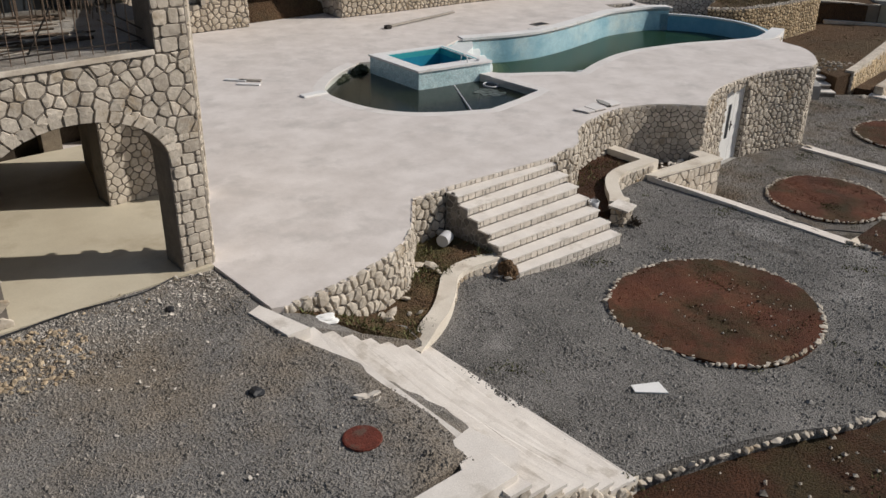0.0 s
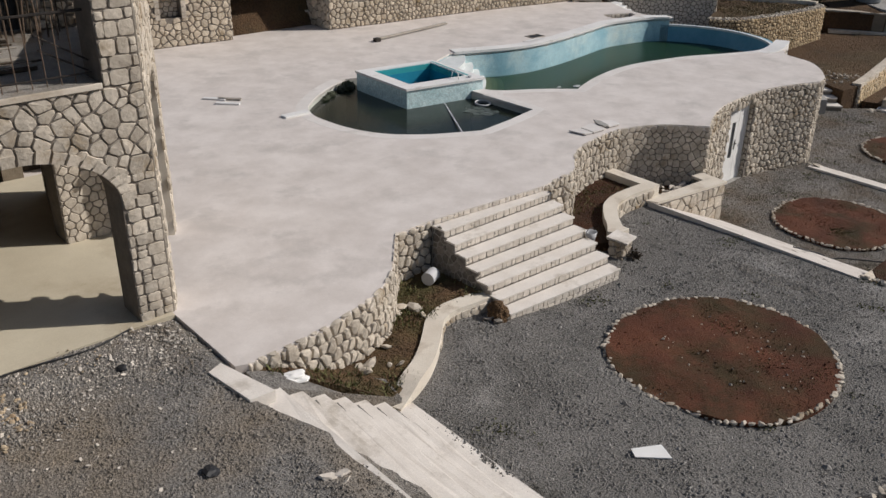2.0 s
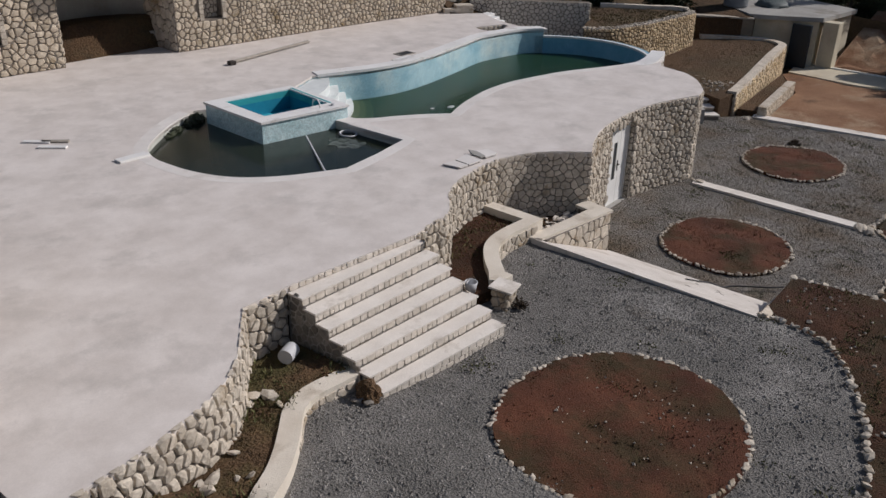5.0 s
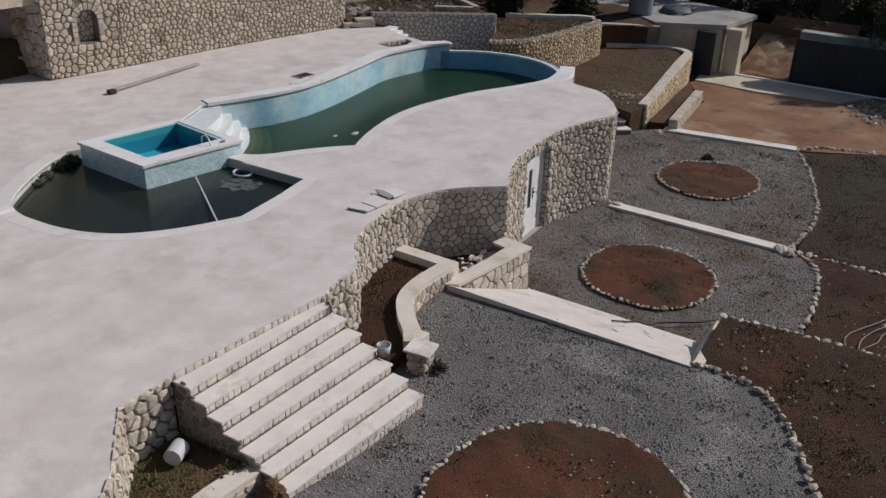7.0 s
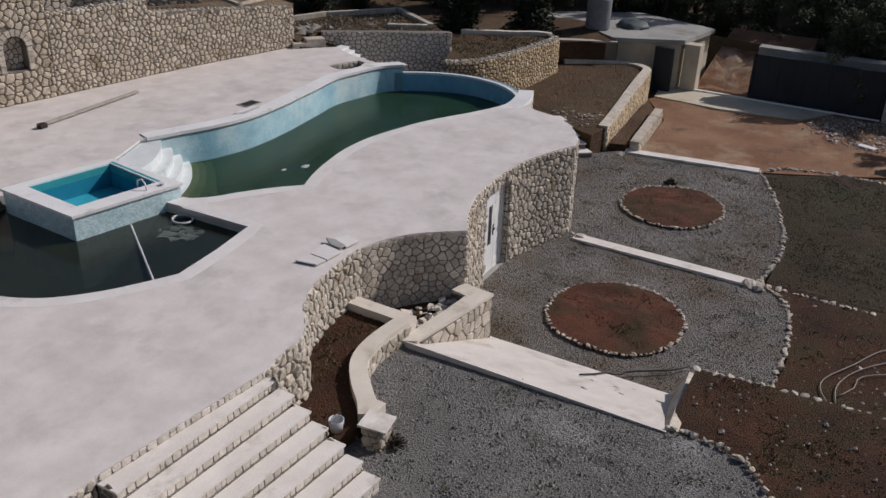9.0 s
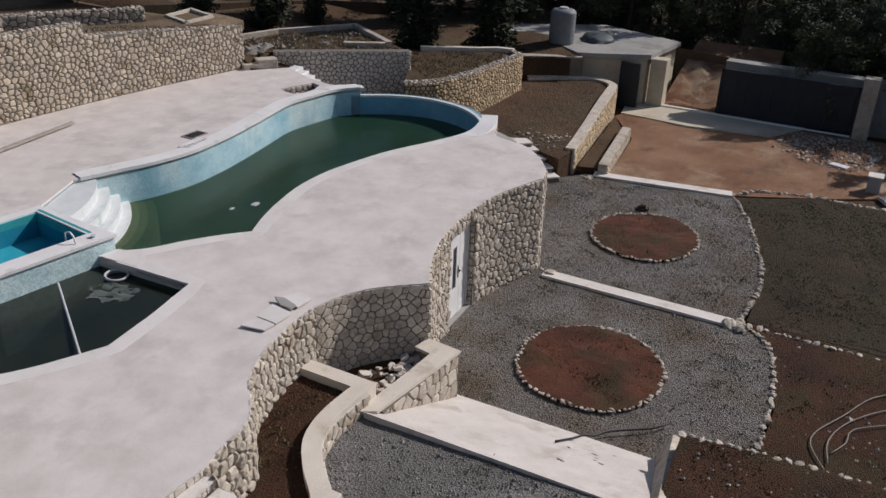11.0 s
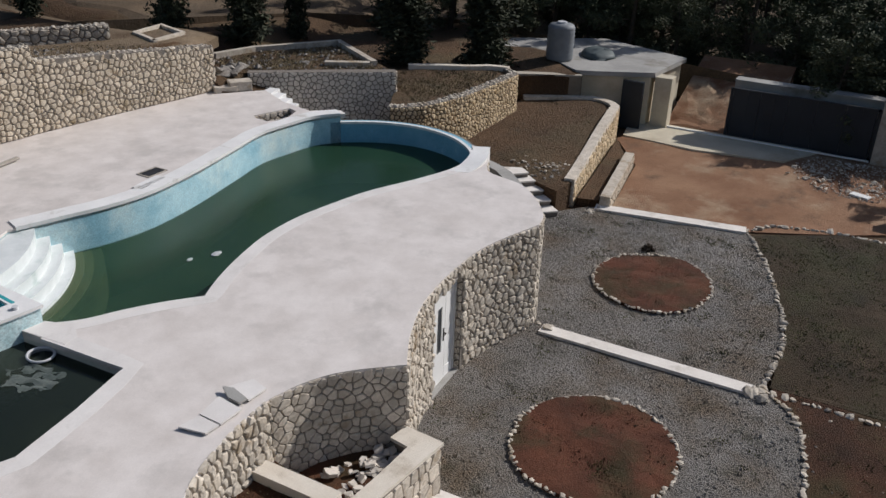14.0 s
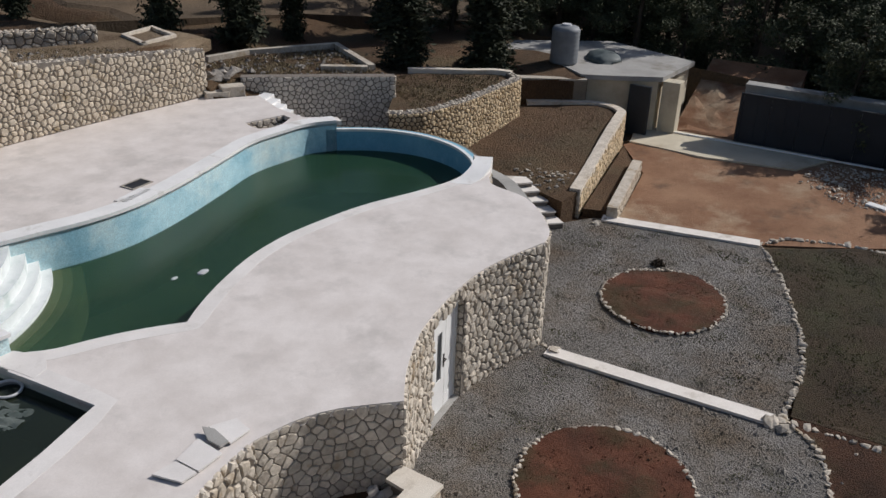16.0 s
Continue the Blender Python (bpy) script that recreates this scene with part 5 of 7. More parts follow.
clad(w, HC, D, 4.42, seed=311, a=0.175, b=0.145, most=200, material=M_STONE_Y, hole=lambda s, h: h > 4.47 - 0.5 * s / 5.75)
clad(w, line([(28.85, 24.15), (29.0, 24.55)], 0.2), D - 0.2, 3.9, 0.24, 0.22, 312)
split_wall("wall_house_4", HL, D, 5.9, 4.15, 4.85, 3.4, 4.4, 320, "limestone house wall with a small opening", a=0.22, b=0.18)
rec = tagged(ribbon("wall_recess", spline([(14.4, 27.3), (15.2, 27.75), (16.2, 27.8), (17.2, 27.5), (17.8, 27.0)], step=0.2), D - 0.3, 5.9, 0.3, M_CONC), "curving rendered back of a deep recess in the house", "stone wall", kind="structure")
BENCH = spline([(14.45, 26.75), (15.2, 27.15), (16.2, 27.2), (17.2, 26.95), (17.7, 26.6)], step=0.2)
bench = ribbon("bench", BENCH, D - 0.02, D + 0.42, 0.75, M_CONC, rec)
ribbon("bench_edge", offset(BENCH, 0.05), D + 0.423, D + 0.5, 0.8, M_CONC, bench)
rs = tagged(ribbon("wall_recess_side", line([(14.4, 26.05), (14.45, 27.6)], 0.3), D - 0.3, 5.9, 0.3, M_MORTAR), "stone side of the recess", "stone wall", kind="structure")
clad(rs, line([(14.4, 26.05), (14.45, 27.6)], 0.3), D, 5.9, 0.3, 0.25, 331)
rs = tagged(ribbon("wall_recess_end", line([(17.75, 27.4), (17.7, 25.42)], 0.3), D - 0.3, 5.9, 0.3, M_MORTAR), "stone side of the recess", "stone wall", kind="structure")
clad(rs, line([(17.75, 27.4), (17.7, 25.42)], 0.3), D, 5.9, 0.3, 0.25, 332)
# out of view: added to block the sun from the recess
tagged(part("lintel_recess", boxes((14.4, 25.62, 4.6, 17.75, 26.02, 5.897)), M_STONE_Y), "unseen beam added to keep the sun out of the recess", "lintel", kind="structure")
tagged(part("ceiling_recess", boxes((8.0, 26.0, 5.9, 19.8, 29.0, 6.1)), M_CONC), "concrete slab over the recess", "ceiling", kind="structure")

# ---- near house: arcade, pillar and balcony ----
FY, CX, HW, SPR, RISE_A, TOP_A = 11.2, 3.49, 1.25, 4.36, 0.76, 5.87


def ell(cx, hw, sp, rise, n=18, flip=False):
    pts = [(cx + hw * math.cos(a), sp + rise * math.sin(a)) for a in np.linspace(0, math.pi, n)]
    return pts[::-1] if flip else pts


def upright(ob, y):
    ob.matrix_world = pose(0, y, 0, 90, 0, 0)
    return ob


PX0, PX1 = 4.74, 5.235
front_out = [(PX1, 2.3), (PX1, TOP_A), (-4.0, TOP_A), (-4.0, 2.3), (-0.86, 2.3)] + ell(0.39, HW, SPR, RISE_A, flip=True) + [(1.64, 2.3), (2.24, 2.3)] + ell(CX, HW, SPR, RISE_A, flip=True) + [(PX0, 2.3)]
fr = sheet("wall_arcade", front_out, 0, M_MORTAR, thick=0.55)
upright(fr, FY)
tagged(fr, "limestone arcade front of the house with round arches", "stone wall", kind="structure")
arcade = tagged(empty("arcade_stonework"), "squared limestone facing of the house arcade", "stone facing", kind="structure")


def in_arch(s, h):
    x = s - 1.0
    for cx in (CX, 0.39):
        if abs(x - cx) < HW and h < SPR:
            return True
        if h >= SPR and ((x - cx) / (HW + 0.1)) ** 2 + ((h - SPR) / (RISE_A + 0.1)) ** 2 < 1:
            return True
    return x > PX0 and h < SPR + 0.3


clad(arcade, line([(-1.0, FY), (PX1, FY)], 0.3), D - 0.05, TOP_A, 0.195, 0.165, 401, 0.028, hole=in_arch, most=260, loose=True, joint=0.005)
clad(arcade, line([(PX0, FY), (PX1, FY)], 0.3), D - 0.05, SPR + 0.35, 0.19, 0.16, 402, 0.025, most=90, coursed=True, joint=0.006)
clad(arcade, line([(PX0, FY), (PX1, FY)], 0.3), TOP_A, 9.2, 0.22, 0.17, 409, 0.025, most=60, coursed=True, joint=0.006)
SIDE = line([(PX1 + 0.02, FY + 0.02), (6.6, 14.0)], 0.1)
S_A, S_B, S_TOP = 0.5, 2.6, 7.05


def side_arch(q):
    return SPR + 0.5 + RISE_A * math.sqrt(max(0.0, 1 - ((q - (S_A + S_B) / 2) / ((S_B - S_A) / 2)) ** 2))


side_wall = tagged(ribbon("wall_house_side", cut(SIDE, 0, S_A), D - 0.05, 9.2, 0.3, M_PLASTER), "sunlit limestone side wall of the house with an arch", "stone wall", kind="structure")
ribbon("wall_arch", cut(SIDE, S_A, S_B), lambda q: side_arch(S_A + q * (S_B - S_A)), S_TOP, 0.12, M_PLASTER, side_wall)
ribbon("wall_pier", cut(SIDE, S_B, 9), D - 0.05, 9.2, 0.12, M_PLASTER, side_wall)
clad(side_wall, SIDE, D - 0.05, 9.2, 0.2, 0.17, 403, 0.025, most=80, joint=0.006, loose=True, hole=lambda q, h: S_A < q < S_B and (h < side_arch(q) or h > S_TOP - 0.05))
rng = random.Random(77)
n = 21
for k in range(n):
    a0, a1 = math.pi * (k + 0.04) / n, math.pi * (k + 0.96) / n
    deep = rng.uniform(0.15, 0.23)
    q = [(CX + (HW + d) * math.cos(t), SPR + (RISE_A + d) * math.sin(t)) for d, t in ((0.0, a0), (deep, a0), (deep, a1), (0.0, a1))]
    o = 0.03 * rng.uniform(0.7, 1.3)
    m = [sum(c_[0] for c_ in q) / 4, sum(c_[1] for c_ in q) / 4]
    q2 = [(m[0] + (x - m[0]) * 0.88, m[1] + (z - m[1]) * 0.88) for x, z in q]
    v = [(x, FY + 0.02, z) for x, z in q] + [(x, FY - o, z) for x, z in q2]
    raw("arch_stone", v, [(4, 5, 6, 7), (0, 1, 5, 4), (1, 2, 6, 5), (2, 3, 7, 6), (3, 0, 4, 7)], M_STONE, arcade)
tagged(part("upper_pillar", boxes((PX0, FY, TOP_A + 0.003, PX1, FY + 0.55, 9.2)), M_MORTAR), "stone clad pillar of the upper balcony", "pillar", kind="structure")
tagged(part("balcony_floor", boxes((-6.0, FY - 0.015, TOP_A + 0.002, PX0 - 0.02, 17.75, TOP_A + 0.06), (PX0 - 0.02, FY + 0.56, TOP_A + 0.002, PX1 - 0.03, 17.75, TOP_A + 0.06), (PX1 - 0.03, 13.2, TOP_A + 0.002, 5.75, 17.75, TOP_A + 0.06)), M_CRUMB), "dusty balcony slab over the arcade", "slab", kind="structure")
tagged(part("balcony_edge", boxes((-6.0, FY - 0.05, TOP_A + 0.002, PX0 - 0.02, FY - 0.017, TOP_A + 0.075), bevel=0.01), M_PLASTER), "thin rendered edge of the balcony slab", "trim", kind="structure")
# out of view: added to cut the sky light on the balcony
tagged(part("ceiling_balcony", boxes((-6.0, FY, 9.2, PX1, 17.9, 9.4)), M_CONC), "unseen concrete slab over the balcony", "ceiling", kind="structure")
tagged(part("arcade_floor", boxes((-6.0, 11.1, 2.3, 5.19, 17.8, D + 0.015), (5.19, 14.3, 2.3, 5.85, 17.8, D + 0.012), (5.19, 12.3, 2.3, 5.42, 14.3, D + 0.013), (5.42, 13.2, 2.3, 5.75, 14.3, D + 0.013)), M_FLOOR), "sandy concrete floor of the arcade", "floor", kind="structure")
inner_out = [(5.8, 2.3), (5.8, 5.86), (-4.0, 5.86), (-4.0, 2.3), (2.6, 2.3)] + ell(3.73, 1.13, 4.25, 0.5, flip=True) + [(4.86, 2.3)]
inn = sheet("wall_inner", inner_out, 0, M_MORTAR, thick=0.5)
upright(inn, 14.3)
tagged(inn, "inner limestone wall of the arcade with an arch", "stone wall", kind="structure")
clad(arcade, line([(4.87, 14.3), (5.8, 14.3)], 0.3), D, 5.8, 0.17, 0.13, 404, 0.02, most=150, material=M_STONE, joint=0.005, jitter=0.3)
wi = tagged(ribbon("wall_passage", line([(4.88, 14.803), (5.35, 16.75)], 0.3)[::-1], 2.3, 5.86, 0.3, M_BARE), "brown side wall of the covered passage, darkened for its shade", "wall", kind="structure")
back_out = [(5.85, 2.3), (5.85, 5.86), (-6.0, 5.86), (-6.0, 2.3), (3.7, 2.3), (3.7, 3.7), (4.93, 3.7), (4.93, 2.3), (5.31, 2.3), (5.31, 3.7), (5.8, 3.7), (5.8, 2.3)]
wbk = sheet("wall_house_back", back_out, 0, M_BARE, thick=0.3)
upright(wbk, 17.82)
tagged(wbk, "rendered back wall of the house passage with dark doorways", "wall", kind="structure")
# dark colour close behind the doorways stands in for an unlit room
tagged(part("wall_store_room", boxes((3.6, 18.13, 2.3, 5.85, 18.2, 3.75), (-6.2, 11.2, 2.3, -6.0, 18.1, 9.2)), M_BARK), "dark panel for the unlit room behind the doorways, and an end wall", "wall", kind="structure")
wb = sheet("wall_balcony", [(5.8, 5.94), (5.8, 9.2), (-4.0, 9.2), (-4.0, 5.94), (2.3, 5.94), (2.3, 8.0), (4.95, 8.0), (4.95, 5.94)], 0, M_MORTAR, thick=0.3)
upright(wb, 14.6)
tagged(wb, "stone back wall of the upper balcony", "stone wall", kind="structure")
clad(arcade, line([(4.96, 14.6), (5.8, 14.6)], 0.3), 5.95, 7.8, 0.17, 0.14, 406, 0.03, most=60)
part("window", boxes((2.3, 14.85, 5.94, 4.95, 14.88, 8.0)), M_GLASSD, wb).matrix_parent_inverse = wb.matrix_world.inverted()
rail = tagged(empty("balcony_railing", 0, FY + 0.2, TOP_A + 0.06), "thin dark iron railing of the upper balcony", "railing")
bm = bmesh.new()
rod(bm, (-3.5, 0, 0.85), (4.7, 0, 0.85), 0.018, 6)
part("top_rail", bm, M_IRON, rail)
bm = bmesh.new()
rod(bm, (-3.5, 0, 0.1), (4.7, 0, 0.1), 0.012, 6)
part("bottom_rail", bm, M_IRON, rail)
bm = bmesh.new()
rod(bm, (0, 0, 0), (0, 0, 0.85), 0.007, 6)
bar = part("baluster", bm, M_RUSTY, rail)
bar.location.x = 4.5
for k in range(1, 26):
    b = new("baluster", bar.data)
    b.parent, b.location = rail, (4.5 - 0.17 * k, 0, 0)
for a, b in (((4.7, 0.04, 0.24), (4.1, 0.04, 0.62)), ((4.7, 0.1, 0.1), (4.15, 0.1, 0.42)), ((3.6, 0.05, 0.7), (3.2, 0.05, 0.1))):
    bm = bmesh.new()
    rod(bm, a, b, 0.012, 5)
    part("brace", bm, M_IRON, rail)
rng = random.Random(8)
for k in range(70):
    bm = bmesh.new()
    y, r = 12.2 + 0.033 * k, rng.uniform(0.008, 0.025)
    z = TOP_A + 0.06 + r
    rod(bm, (4.55 - rng.uniform(0, 1.0), y + rng.uniform(-0.2, 0.2), z), (2.6 + rng.uniform(-0.7, 0.9), y + rng.uniform(-0.35, 0.35), z + rng.uniform(0, 0.06)), r, 6)
    tagged(part("timber_prop", bm, (M_WOOD, M_BARK, M_RUSTY)[k % 3]), "thin timber and rusty rods lying on the balcony", "timber", "props on the balcony")
for k in range(24):
    bm = bmesh.new()
    x, y = 5.35 - 0.07 * k + rng.uniform(-0.05, 0.05), rng.uniform(13.4, 14.45)
    rod(bm, (x, y, TOP_A + 0.06), (x + rng.uniform(-0.1, 0.1), y + rng.uniform(-0.05, 0.05), TOP_A + rng.uniform(0.9, 2.4)), rng.uniform(0.006, 0.016), 6)
    tagged(part("leaning_prop", bm, M_RUSTY if k % 2 else M_BARK), "thin rusty rod standing on the balcony", "rod", "rods standing on the balcony")

# ---- garden walls behind the pool ----
GW = line([(29.95, 23.8), (31.75, 21.55), (32.85, 20.05)], 0.3)
w = tagged(ribbon("wall_garden_1", GW, 0.6, 2.92, 0.35, M_MORTAR), "shaded limestone garden wall behind the pool", "stone wall", kind="structure")
# paler stone here makes up for the weak light on this shaded side
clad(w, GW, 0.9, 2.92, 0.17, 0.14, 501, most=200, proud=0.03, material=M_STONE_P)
clad(w, line([(32.85, 20.05), (33.15, 20.3)], 0.1), 0.9, 2.92, 0.2, 0.22, 502)
CW2 = spline([(30.95, 19.1), (31.3, 18.6), (31.95, 18.2), (33.3, 17.85), (34.2, 17.75), (35.2, 17.68), (36.2, 17.62), (37.2, 17.62), (37.75, 18.2)], step=0.2)
w = tagged(ribbon("wall_garden_2", CW2, 0.4, 2.35, 0.3, M_MORTAR), "curving sunlit limestone garden wall", "stone wall", kind="structure")
clad(w, CW2, 0.6, 2.35, 0.16, 0.13, 503, most=250, material=M_STONE_W)
CW3 = spline([(37.75, 18.2), (37.6, 18.9), (37.1, 19.5), (36.6, 20.4), (35.9, 21.4)], step=0.3)
tagged(ribbon("kerb_garden_1", CW3, 1.2, 2.42, 0.25, M_PLASTER), "pale kerb round the upper garden bed", "kerb", kind="structure")
tagged(sheet("garden_bed_upper", CW2 + CW3[1:] + [(34.5, 22.0), (33.0, 20.2), (31.6, 19.5)], 2.28, M_BROWN, grid=0.5, thick=1.5, height=rough(2.26, 0.05)), "brown earth terrace inside the curving wall", "soil", kind="structure")
LAWN = [(30.5, 16.5), (31.55, 16.0), (31.8, 15.3), (31.75, 14.6), (31.5, 14.1), (31.3, 13.6), (32.2, 13.45), (39.1, 14.45), (39.65, 14.85), (39.85, 15.6), (38.6, 17.9), (37.6, 18.1), (36.2, 17.8), (33.3, 18.0), (31.4, 18.8), (31.0, 20.5), (30.0, 20.4), (30.15, 17.2)]
lawn_z = lambda x, y: 0.74 + 0.055 * (x - 32.2)
tagged(sheet("garden_bed_lower", LAWN, 0.7, M_BROWN, grid=0.5, thick=1.2, height=lambda x, y: lawn_z(x, y) + 0.05 * noise.noise((x, y, 0))), "brown earth terrace with dry grass below the pool", "soil", kind="structure")
RW = line([(32.15, 13.38), (39.1, 14.34)], 0.3) + spline([(39.3, 14.4), (39.75, 14.8), (39.96, 15.6), (39.5, 16.6), (38.6, 17.95)], step=0.3)
w = tagged(ribbon("wall_garden_3", RW, -0.3, lambda t: 0.82 + 0.4 * smooth(t / 0.6), 0.32, M_STONE), "pale topped limestone garden wall beside the track", "stone wall", kind="structure")
clad(w, RW, -0.1, 1.2, 0.2, 0.17, 504, 0.03, material=M_STONE_W, hole=lambda s, h: h > 0.80 + 0.4 * smooth(s / 7.0))
clad(w, line([(32.1, 13.7), (32.15, 13.38)], 0.1), -0.1, 0.8, 0.18, 0.2, 505, 0.03)
RW2 = line([(32.35, 12.3), (36.7, 12.92)], 0.3)
w = tagged(ribbon("wall_garden_4", RW2, -0.3, 0.42, 0.3, M_STONE), "low limestone wall along the earth track", "stone wall", kind="structure")
clad(w, RW2, -0.1, 0.4, 0.2, 0.17, 506, 0.03, material=M_STONE_Y)
tagged(sheet("garden_bed_narrow", [(32.5, 12.7), (36.7, 13.2), (38.6, 14.1), (32.3, 13.3)], 0.2, M_BROWN, grid=0.4, thick=0.4, height=rough(0.2, 0.04)), "narrow bed of dark soil between two walls", "soil", kind="structure")
KB = [(31.0, 26.2), (32.6, 25.8), (35.35, 24.0), (33.35, 21.1)]
tagged(ribbon("kerb_garden_2", line(KB, 0.4)[::-1], 2.7, 3.05, 0.22, M_STONE), "rough pale stone kerb of a garden bed", "kerb", kind="structure")
tagged(ribbon("kerb_garden_3", line([(32.4, 22.55), (33.2, 21.3)], 0.4)[::-1], 2.7, 3.04, 0.25, M_STONE), "rough pale stone kerb of a garden bed", "kerb", kind="structure")
tagged(sheet("garden_bed_high", [(30.2, 24.0), (33.0, 20.2), (33.6, 21.2), (35.3, 23.9), (32.5, 25.8), (29.9, 26.3), (29.1, 24.6)], 2.95, M_BROWN, grid=0.5, thick=1.5, height=rough(2.88, 0.06)), "brown earth bed behind the shaded wall", "soil", kind="structure")
heap("garden_rock", "rough grey rock on the upper garden bed", "stone", 31.4, 23.0, 2.88, 10, 0.9, 0.14, 86, ROCKS_D, group="rocks on the garden bed")
heap("garden_rock", "rough grey rock on the upper garden bed", "stone", 29.9, 24.3, 2.85, 12, 0.6, 0.4, 87, ROCKS_D, group="rocks on the garden bed")
for k in range(8):
    z = D - 0.02 - 0.065 * k
    c0 = (29.85 - 0.155 * k, 22.85 - 0.36 * k)
    bm = bmesh.new()
    box(bm, c0[0] - 0.25, c0[1] - 0.17, 1.0, c0[0] + 0.35, c0[1] + 0.19, z, 0.01, 10)
    tagged(part("corner_step", bm, M_COPING), "white stone step at the terrace corner", "step", "steps at the terrace corner", "structure")
tagged(sheet("bank", [(28.7, 23.75), (29.8, 22.95), (30.4, 23.5), (30.2, 24.6), (28.9, 24.6)], 2.4, M_BROWN, grid=0.3, thick=1.0, height=lambda x, y: 2.45 + 0.45 * smooth((y - 23.4) / 0.9)), "earth bank at the terrace corner", "bank", kind="structure")
for k, (x, y) in enumerate(((28.95, 23.85), (29.35, 23.6))):
    bm = bmesh.new()
    box(bm, x - 0.35, y - 0.2, 2.3, x + 0.35, y + 0.25, 2.72 + 0.12 * k, 0.03, -35)
    tagged(part("corner_block", bm, M_STONE), "rough stone block at the terrace corner", "stone", "blocks at the terrace corner")
KC = [(29.4, 27.2), (31.0, 27.35), (31.55, 29.0), (29.95, 28.75), (29.4, 27.2)]
tagged(ribbon("kerb_garden_4", line(KC, 0.4), 3.3, 3.6, 0.15, M_STONE), "pale block kerb of a small garden bed", "kerb", kind="structure")
GW5 = line([(20.0, 31.5), (25.0, 31.0), (28.9, 28.6)], 0.4)
w = tagged(ribbon("wall_garden_5", GW5, 3.2, 4.0, 0.3, M_MORTAR), "far low limestone garden wall", "stone wall", kind="structure")
clad(w, GW5, 3.4, 4.0, 0.28, 0.2, 507)

for path, z, sd_ in ((HB, 4.77, 601), (CW2, 2.34, 604), (GW5, 3.98, 605)):
    for far in (-0.08, -0.26):
        edging("capping_stones", offset(path, far), z, "row of rough stones on top of the wall", sd_ + int(far * 100), 0.12, 1.15)
for far in (-0.08, -0.28):
    edging("capping_stones", offset(HC, far), 4.3, "row of rough stones on top of the wall", 606 + int(far * 100), 0.11, 1.3, zf=lambda x, y: 4.41 - 0.5 * (x - 23.2) / 5.65)

# ---- earth track, gate and store ----
tagged(sheet("track", [(33.0, 8.55), (34.3, 6.0), (36.0, 3.5), (41.8, 2.5), (41.8, 13.6), (39.2, 14.3), (36.8, 12.85), (32.5, 12.3)], 0.0, M_TRACK, grid=0.6, thick=0.3, height=rough(0.0, 0.04)), "reddish earth track leading to the gate", "track", kind="structure")
tagged(sheet("apron", [(39.6, 14.2), (39.4, 11.5), (39.9, 8.5), (41.9, 7.5), (41.9, 14.6)], 0.06, M_FLOOR, thick=0.2, grid=0.6, height=rough(0.06, 0.01)), "sandy concrete apron before the gate", "pavement", kind="structure")
heap("track_rubble", "pale broken rubble on the bank by the gate", "stone", 39.4, 6.4, 0.02, 120, 1.9, 0.11, 88, group="rubble by the gate")
gate = tagged(empty("metal_gate", 41.9, 8.4, 0), "dark sheet steel sliding gate", "gate")
for k in range(5):
    bm = boxes((-0.02, -2.4 + 0.98 * k, 0.1, 0.02, -1.43 + 0.98 * k, 1.8))
    panel = part("panel", bm, M_GATE, gate)
    part("stiffener", boxes((-0.035, -1.96 + 0.98 * k, 0.12, -0.021, -1.9 + 0.98 * k, 1.78)), M_GATE, panel)
part("gate_frame", boxes((-0.05, -2.5, 1.8, 0.05, 2.55, 1.87), (-0.05, -2.5, 0.04, 0.05, 2.55, 0.1), (-0.05, -2.55, 0.04, 0.05, -2.42, 1.87), (-0.05, 2.5, 0.04, 0.05, 2.6, 1.87)), M_GATE, gate)
tagged(part("gate_rail", boxes((41.5, 5.9, 0.06, 41.58, 13.1, 0.11)), M_WHITE), "pale steel track on the ground for the gate", "rail")
tagged(part("gate_post", boxes((41.4, 13.1, -0.2, 42.0, 13.75, 1.95), bevel=0.02), M_FLOOR), "sandy rendered gate post", "post", kind="structure")
tagged(part("gate_post_far", boxes((41.6, 5.3, -0.2, 42.2, 5.85, 2.3), bevel=0.02), M_STONE), "rough stone gate post", "post", kind="structure")
tagged(part("wall_boundary", boxes((42.5, -8.0, -0.2, 42.9, 11.0, 2.0)), M_CONC), "grey concrete boundary wall beyond the gate", "wall", kind="structure")
tagged(sheet("far_bank", [(42.1, 9.5), (47.5, 9.5), (47.5, 13.3), (42.1, 13.3)], -0.2, M_TRACK, grid=0.4, thick=0.3, height=lambda x, y: 0.02 + 0.34 * max(0.0, x - 42.5) + 0.12 * noise.noise((x * 1.7, y * 1.7, 4))), "pale earth bank beyond the open gate", "bank", kind="structure")
tagged(part("wall_boundary_cap", boxes((42.4, -8.0, 2.004, 43.0, 11.0, 2.07)), M_CONC), "pale coping of the boundary wall", "coping", kind="structure")
store = tagged(empty("store_building"), "flat-roofed rendered store with a dark door", "building", kind="structure")
ROOF = [(41.5, 20.6), (40.8, 17.5), (39.9, 16.4), (40.2, 15.7), (41.3, 13.75), (44.6, 13.4), (46.2, 17.4), (43.8, 20.8)]
sheet("roof", ROOF, 2.12, M_CONC, store, thick=0.18)
sheet("wall", offset(ROOF, -0.2, True), 1.938, M_FLOOR, store, thick=2.2)
part("door", boxes((40.6, 13.95, 0.0, 40.75, 14.75, 1.85)), M_GATE, store)
tank = tagged(empty("water_tank", 41.15, 17.6, 2.14), "ribbed pale plastic water tank with a lid", "water tank")
bm = bmesh.new()
prof = [(0.50, 0), (0.53, 0.05)]
for k in range(7):
    prof += [(0.53, 0.1 + 0.17 * k), (0.52, 0.14 + 0.17 * k), (0.53, 0.18 + 0.17 * k)]
